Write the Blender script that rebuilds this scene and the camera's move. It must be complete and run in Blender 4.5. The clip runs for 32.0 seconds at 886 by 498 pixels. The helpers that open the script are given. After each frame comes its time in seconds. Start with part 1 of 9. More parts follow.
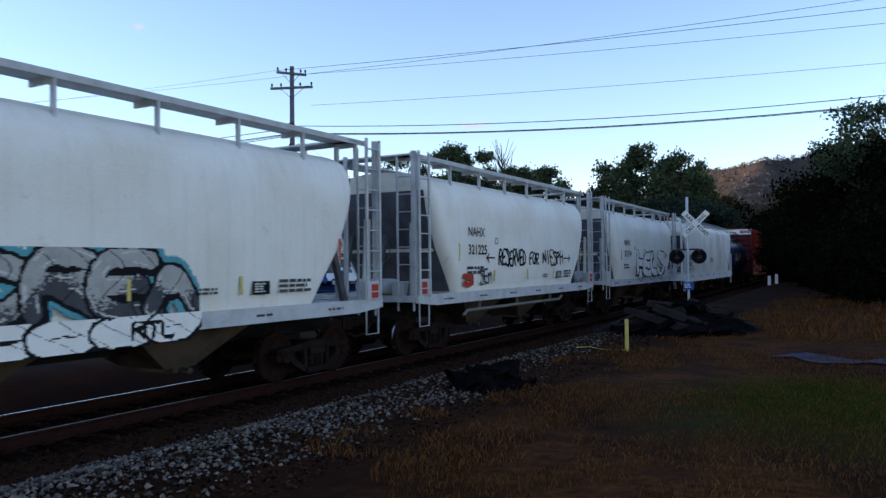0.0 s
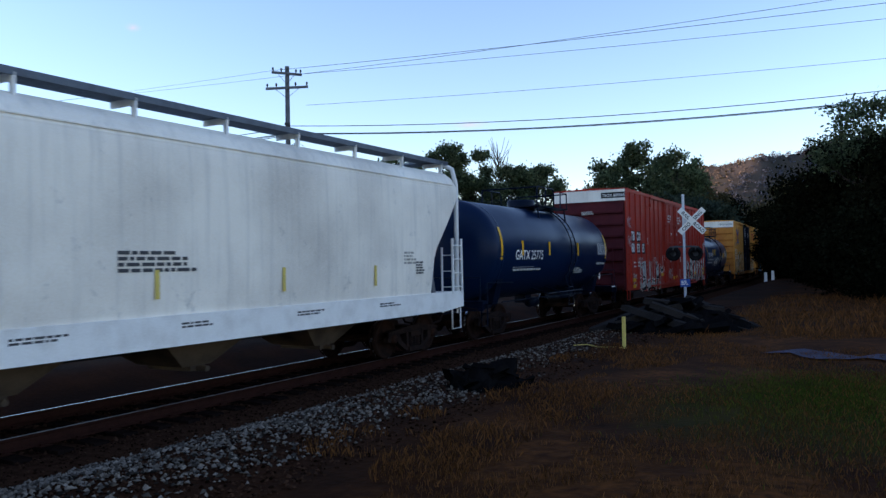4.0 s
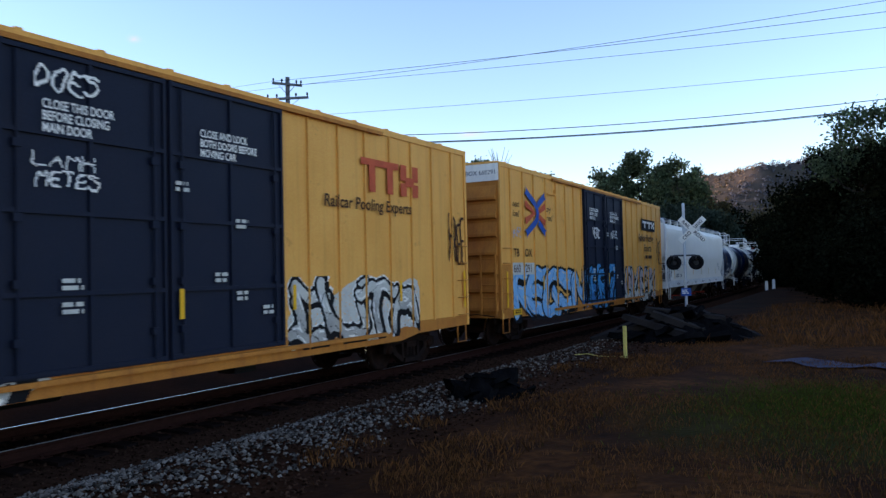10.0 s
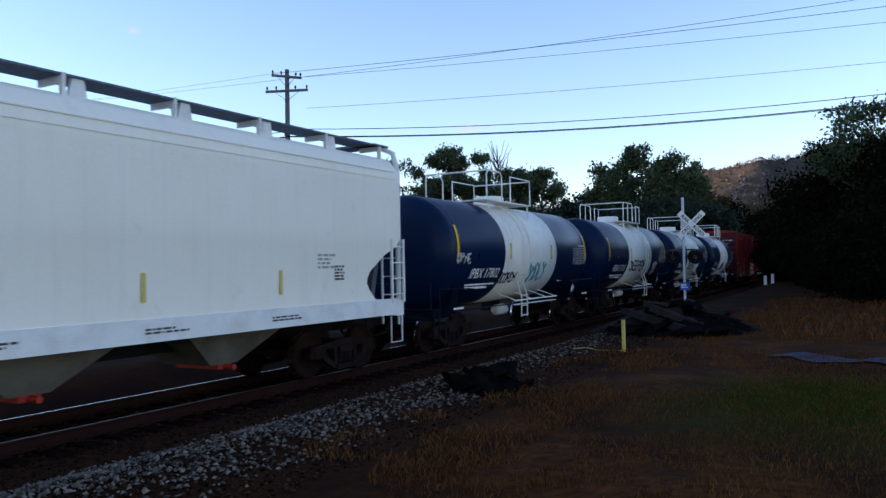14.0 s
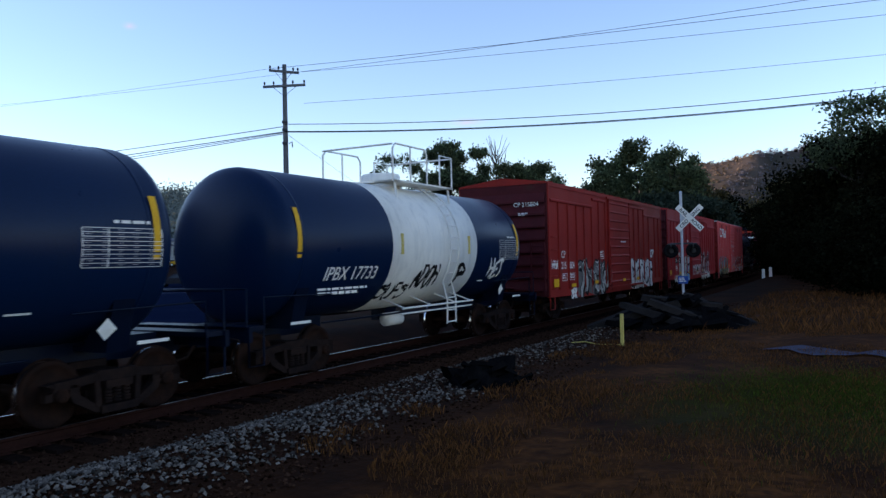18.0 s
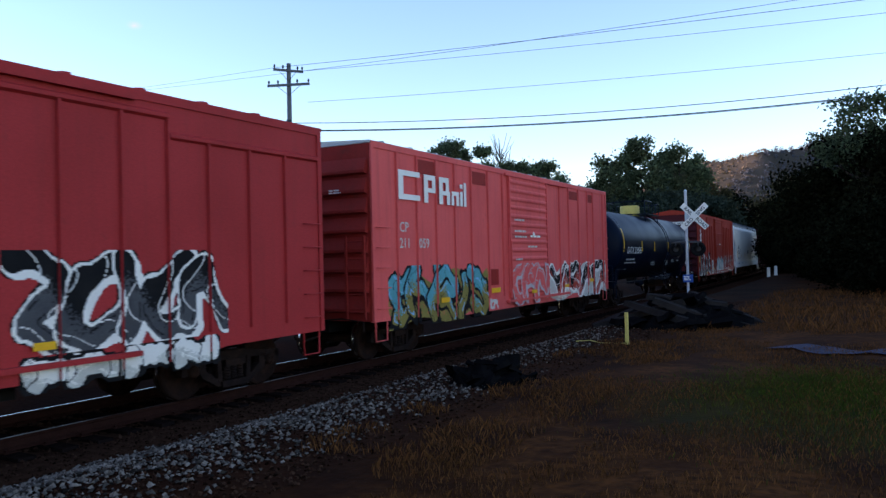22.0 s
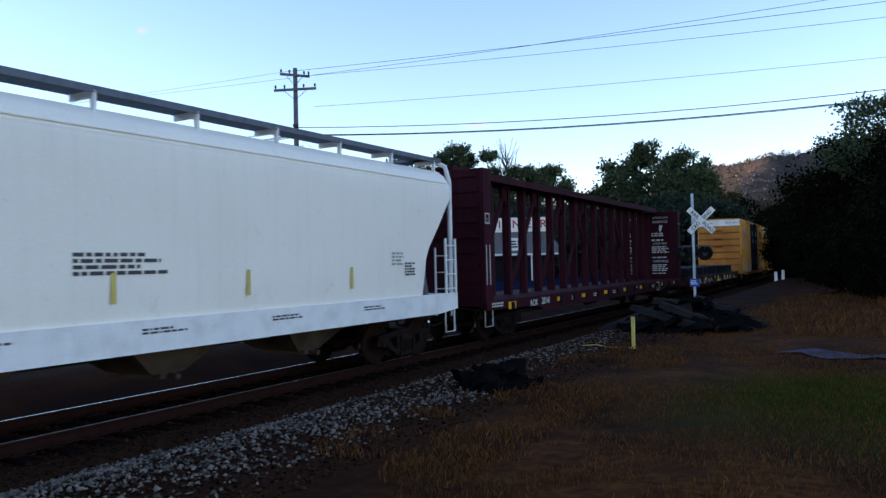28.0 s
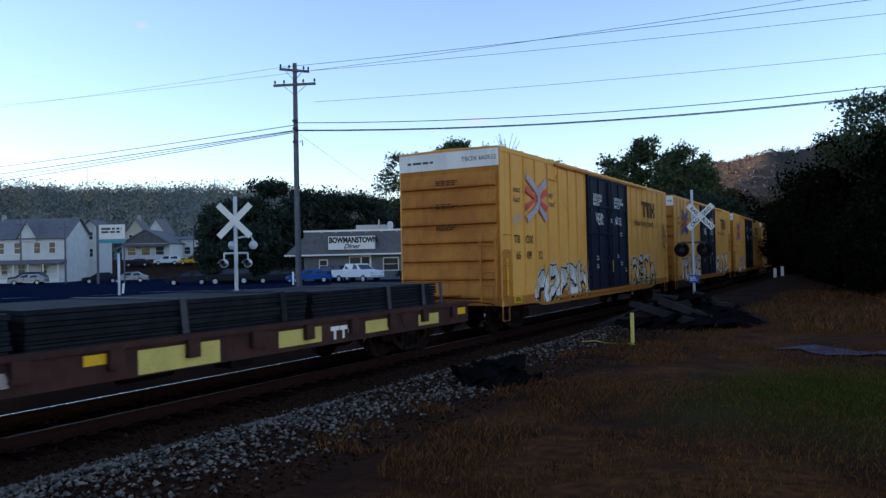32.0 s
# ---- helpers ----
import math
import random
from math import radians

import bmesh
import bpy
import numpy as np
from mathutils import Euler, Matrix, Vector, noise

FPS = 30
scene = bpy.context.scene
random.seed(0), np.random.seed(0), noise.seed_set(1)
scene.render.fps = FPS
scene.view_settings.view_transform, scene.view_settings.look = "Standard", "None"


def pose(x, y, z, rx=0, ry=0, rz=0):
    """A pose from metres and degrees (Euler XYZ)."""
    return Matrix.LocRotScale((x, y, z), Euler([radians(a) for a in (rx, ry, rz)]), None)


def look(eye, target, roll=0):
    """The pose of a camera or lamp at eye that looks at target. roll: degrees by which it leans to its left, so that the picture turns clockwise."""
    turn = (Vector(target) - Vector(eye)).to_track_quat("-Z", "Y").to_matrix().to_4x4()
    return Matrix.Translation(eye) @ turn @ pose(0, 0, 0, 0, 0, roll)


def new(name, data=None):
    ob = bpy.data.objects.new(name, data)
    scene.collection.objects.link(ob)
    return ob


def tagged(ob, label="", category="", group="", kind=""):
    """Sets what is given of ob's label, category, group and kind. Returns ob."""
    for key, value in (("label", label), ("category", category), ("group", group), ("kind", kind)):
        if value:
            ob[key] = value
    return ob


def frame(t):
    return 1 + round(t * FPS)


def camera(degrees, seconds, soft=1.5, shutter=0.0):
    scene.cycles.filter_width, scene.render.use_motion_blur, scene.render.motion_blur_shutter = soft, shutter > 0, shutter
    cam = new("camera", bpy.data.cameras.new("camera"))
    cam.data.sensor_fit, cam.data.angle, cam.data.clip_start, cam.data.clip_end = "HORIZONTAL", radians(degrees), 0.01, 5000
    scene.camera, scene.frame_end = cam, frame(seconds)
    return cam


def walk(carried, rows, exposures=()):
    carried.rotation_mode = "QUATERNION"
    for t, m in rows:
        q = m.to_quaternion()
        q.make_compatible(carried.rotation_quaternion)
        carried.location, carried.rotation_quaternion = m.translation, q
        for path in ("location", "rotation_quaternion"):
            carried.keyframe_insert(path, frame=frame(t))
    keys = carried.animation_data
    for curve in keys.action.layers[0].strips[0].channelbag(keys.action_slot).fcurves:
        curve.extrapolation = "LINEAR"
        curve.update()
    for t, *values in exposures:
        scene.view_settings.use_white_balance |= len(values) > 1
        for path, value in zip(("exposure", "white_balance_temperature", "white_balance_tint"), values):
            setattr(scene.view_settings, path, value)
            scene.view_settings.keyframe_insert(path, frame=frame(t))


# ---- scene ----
cam = camera(60.3, 32.0, soft=1.4, shutter=0.12)
EYE = 2.13
# seconds, yaw, pitch, roll: held in the hand, on one spot
ROWS = [
    (0, 30.12, 1.21, 0.71), (0.5, 30.22, 1.14, 0.84), (1, 30.27, 1.13, 1.01), (1.5, 30.21, 0.79, 1.07), 
    (2, 30.21, 0.92, 1.29), (2.5, 30.04, 0.84, 1.10), (3, 29.89, 0.79, 1.07), (3.5, 29.88, 0.98, 1.20), 
    (5.5, 29.93, 1.32, 1.06), (6, 30.09, 1.60, 1.23), (6.5, 30.10, 2.16, 1.37), (7, 30.07, 1.99, 1.36), 
    (7.5, 29.98, 1.92, 1.45), (8, 29.93, 1.94, 1.29), (8.5, 30.00, 1.99, 1.35), (9, 29.77, 1.90, 1.36), 
    (9.5, 29.77, 1.81, 1.30), (10, 29.93, 1.86, 1.34), (10.5, 29.82, 1.91, 1.19), (11, 29.89, 1.88, 1.23), 
    (11.5, 29.75, 1.98, 1.20), (12, 29.76, 2.22, 1.23), (12.5, 29.70, 2.25, 1.23), (13, 29.63, 2.13, 1.16), 
    (13.5, 29.84, 1.64, 0.98), (14, 29.86, 1.36, 1.12), (14.5, 29.90, 1.19, 1.25), (15, 29.67, 1.21, 1.18), 
    (15.5, 29.67, 1.30, 1.19), (17.5, 29.73, 0.91, 1.26), (18, 29.74, 0.96, 1.35), (18.5, 29.98, 0.85, 1.32), 
    (19, 30.17, 0.97, 1.27), (19.5, 30.20, 0.86, 1.28), (20, 30.22, 0.97, 1.36), (20.5, 30.28, 0.77, 1.44), 
    (21, 30.15, 0.84, 1.40), (21.5, 30.10, 1.02, 1.42), (22, 30.07, 0.87, 1.39), (22.5, 30.23, 0.73, 1.56), 
    (23, 30.30, 0.83, 1.54), (23.5, 30.59, 0.85, 1.61), (24, 30.66, 1.00, 1.49), (24.5, 30.65, 1.17, 1.63), 
    (25, 30.54, 1.17, 1.44), (25.5, 30.51, 1.14, 1.42), (26, 30.58, 1.29, 1.46), (26.5, 30.61, 1.18, 1.51), 
    (28.5, 30.47, 1.21, 1.29), (29, 30.43, 1.23, 1.22), (29.5, 30.53, 1.23, 1.33), (30, 30.46, 1.11, 1.23), 
    (30.5, 30.46, 0.84, 1.15), (31, 30.52, 0.89, 1.34), (31.5, 30.43, 0.81, 1.14), (32, 30.48, 0.87, 1.26),
]
# the phone brightens its picture for dark cars and darkens it for pale ones
STOPS = [(0, -0.15), (3, -0.12), (6, -0.08), (7, 0.14), (8, -0.02), (9, -0.08), (11, 0.12), (12, 0.12), (13, -0.1), (14, -0.15), (17, -0.14), (18, -0.24), (19, -0.16), (21, 0.14), (22, 0.1), (23, 0.02), (25, 0.0), (29, 0.06), (30, 0.0), (31, -0.04), (32, -0.16)]
walk(cam, [(t, pose(0, 0, EYE, 90 + pitch, roll, yaw)) for t, yaw, pitch, roll in ROWS], [(t, 1.58 + e, 6150, 25) for t, e in STOPS])

# ---- light: dusk, the low sun is behind the wooded ridge ----
SUN_TURN, SUN_UP = radians(208), radians(10.5)
world = bpy.data.worlds.new("world")
scene.world = world
world.use_nodes = True
wn, wl = world.node_tree.nodes, world.node_tree.links
wn.clear()
w_out, w_bg = wn.new("ShaderNodeOutputWorld"), wn.new("ShaderNodeBackground")
w_sky = wn.new("ShaderNodeTexSky")
w_sky.sky_type, w_sky.sun_disc = "NISHITA", False
w_sky.sun_elevation, w_sky.sun_rotation = SUN_UP, math.pi / 2 - SUN_TURN
w_sky.air_density, w_sky.dust_density, w_sky.ozone_density = 1.0, 0.05, 2.0
wl.new(w_sky.outputs[0], w_bg.inputs[0])
w_bg.inputs[1].default_value = 0.13
wl.new(w_bg.outputs[0], w_out.inputs[0])
sun = new("sun", bpy.data.lights.new("sun", "SUN"))
sun.data.energy, sun.data.angle, sun.data.color = 3.2, radians(0.5), (1.0, 0.74, 0.5)
sun_way = Vector((math.cos(SUN_TURN) * math.cos(SUN_UP), math.sin(SUN_TURN) * math.cos(SUN_UP), math.sin(SUN_UP)))
sun.matrix_world = look(sun_way * 60 + Vector((0, 0, 30)), (0, 0, 30))


# ---- materials ----
def material(name, base, other=None, rough=0.6, metal=0.0, scale=3.0, fine=40.0, amount=0.5, bump=0.1, streak=0.0,
             streak_colour=(0.05, 0.03, 0.02), spread=0.0, spec=0.07, coat=0.0, distort=0.0, thin=0.0, rust=0.0):
    """A surface with large stains of a second colour, fine grain, vertical streaks, and relief, in metres of its object."""
    m = bpy.data.materials.new(name)
    m.use_nodes = True
    n, l = m.node_tree.nodes, m.node_tree.links
    b = n["Principled BSDF"]
    co = n.new("ShaderNodeTexCoord")
    big, small = n.new("ShaderNodeTexNoise"), n.new("ShaderNodeTexNoise")
    big.inputs["Scale"].default_value, big.inputs["Detail"].default_value = scale, 5
    big.inputs["Distortion"].default_value = distort
    small.inputs["Scale"].default_value, small.inputs["Detail"].default_value = fine, 4
    for q in (big, small):
        l.new(co.outputs["Object"], q.inputs["Vector"])
    ramp = n.new("ShaderNodeValToRGB")
    ramp.color_ramp.elements[0].position, ramp.color_ramp.elements[1].position = 0.42, 0.68
    l.new(big.outputs["Fac"], ramp.inputs[0])
    mix = n.new("ShaderNodeMix")
    mix.data_type = "RGBA"
    mix.inputs["A"].default_value = (*base, 1)
    mix.inputs["B"].default_value = (*(other or tuple(c * 0.6 for c in base)), 1)
    mul = n.new("ShaderNodeMath")
    mul.operation = "MULTIPLY"
    mul.inputs[1].default_value = amount
    l.new(ramp.outputs[0], mul.inputs[0])
    l.new(mul.outputs[0], mix.inputs["Factor"])
    colour = mix.outputs["Result"]
    grain = n.new("ShaderNodeMix")
    grain.data_type, grain.blend_type = "RGBA", "OVERLAY"
    grain.inputs["Factor"].default_value = 0.35
    l.new(colour, grain.inputs["A"])
    l.new(small.outputs["Fac"], grain.inputs["B"])
    colour = grain.outputs["Result"]
    if streak:
        mp = n.new("ShaderNodeMapping")
        mp.inputs["Scale"].default_value = (7, 7, 0.35)
        st = n.new("ShaderNodeTexNoise")
        st.inputs["Scale"].default_value, st.inputs["Detail"].default_value = 1.0, 6
        sr = n.new("ShaderNodeValToRGB")
        sr.color_ramp.elements[0].position, sr.color_ramp.elements[1].position = 0.5, 0.75
        sm = n.new("ShaderNodeMath")
        sm.operation = "MULTIPLY"
        sm.inputs[1].default_value = streak
        sx = n.new("ShaderNodeMix")
        sx.data_type = "RGBA"
        sx.inputs["B"].default_value = (*streak_colour, 1)
        l.new(co.outputs["Object"], mp.inputs["Vector"])
        l.new(mp.outputs[0], st.inputs["Vector"])
        l.new(st.outputs["Fac"], sr.inputs[0])
        l.new(sr.outputs[0], sm.inputs[0])
        l.new(sm.outputs[0], sx.inputs["Factor"])
        l.new(colour, sx.inputs["A"])
        colour = sx.outputs["Result"]
    if rust:
        rn, rr2, rm, rx = n.new("ShaderNodeTexNoise"), n.new("ShaderNodeValToRGB"), n.new("ShaderNodeMath"), n.new("ShaderNodeMix")
        rn.inputs["Scale"].default_value, rn.inputs["Detail"].default_value, rn.inputs["Roughness"].default_value = 2.3, 9, 0.72
        rr2.color_ramp.elements[0].position, rr2.color_ramp.elements[1].position = 0.60, 0.70
        rm.operation, rm.inputs[1].default_value = "MULTIPLY", rust
        rx.data_type = "RGBA"
        rx.inputs["B"].default_value = (*streak_colour, 1)
        l.new(co.outputs["Object"], rn.inputs["Vector"])
        l.new(rn.outputs["Fac"], rr2.inputs[0])
        l.new(rr2.outputs[0], rm.inputs[0])
        l.new(rm.outputs[0], rx.inputs["Factor"])
        l.new(colour, rx.inputs["A"])
        colour = rx.outputs["Result"]
    if spread:
        g = n.new("ShaderNodeNewGeometry")
        hv = n.new("ShaderNodeHueSaturation")
        rng = n.new("ShaderNodeMapRange")
        rng.inputs["To Min"].default_value, rng.inputs["To Max"].default_value = 1 - spread, 1 + spread
        l.new(g.outputs["Random Per Island"], rng.inputs["Value"])
        l.new(rng.outputs[0], hv.inputs["Value"])
        l.new(colour, hv.inputs["Color"])
        colour = hv.outputs[0]
    l.new(colour, b.inputs["Base Color"])
    b.inputs["Roughness"].default_value, b.inputs["Metallic"].default_value = rough, metal
    b.inputs["Specular IOR Level"].default_value = spec
    b.inputs["Coat Weight"].default_value = coat
    rr = n.new("ShaderNodeMapRange")
    rr.inputs["To Min"].default_value, rr.inputs["To Max"].default_value = max(0.05, rough - 0.12), min(1, rough + 0.12)
    l.new(big.outputs["Fac"], rr.inputs["Value"])
    l.new(rr.outputs[0], b.inputs["Roughness"])
    if bump:
        bp = n.new("ShaderNodeBump")
        bp.inputs["Strength"].default_value, bp.inputs["Distance"].default_value = bump, 0.02
        l.new(small.outputs["Fac"], bp.inputs["Height"])
        l.new(bp.outputs[0], b.inputs["Normal"])
    if thin:
        tr, sh = n.new("ShaderNodeBsdfTranslucent"), n.new("ShaderNodeMixShader")
        sh.inputs[0].default_value = thin
        l.new(colour, tr.inputs["Color"])
        l.new(b.outputs[0], sh.inputs[1])
        l.new(tr.outputs[0], sh.inputs[2])
        l.new(sh.outputs[0], n["Material Output"].inputs["Surface"])
    return m


RUST = (0.10, 0.045, 0.025)
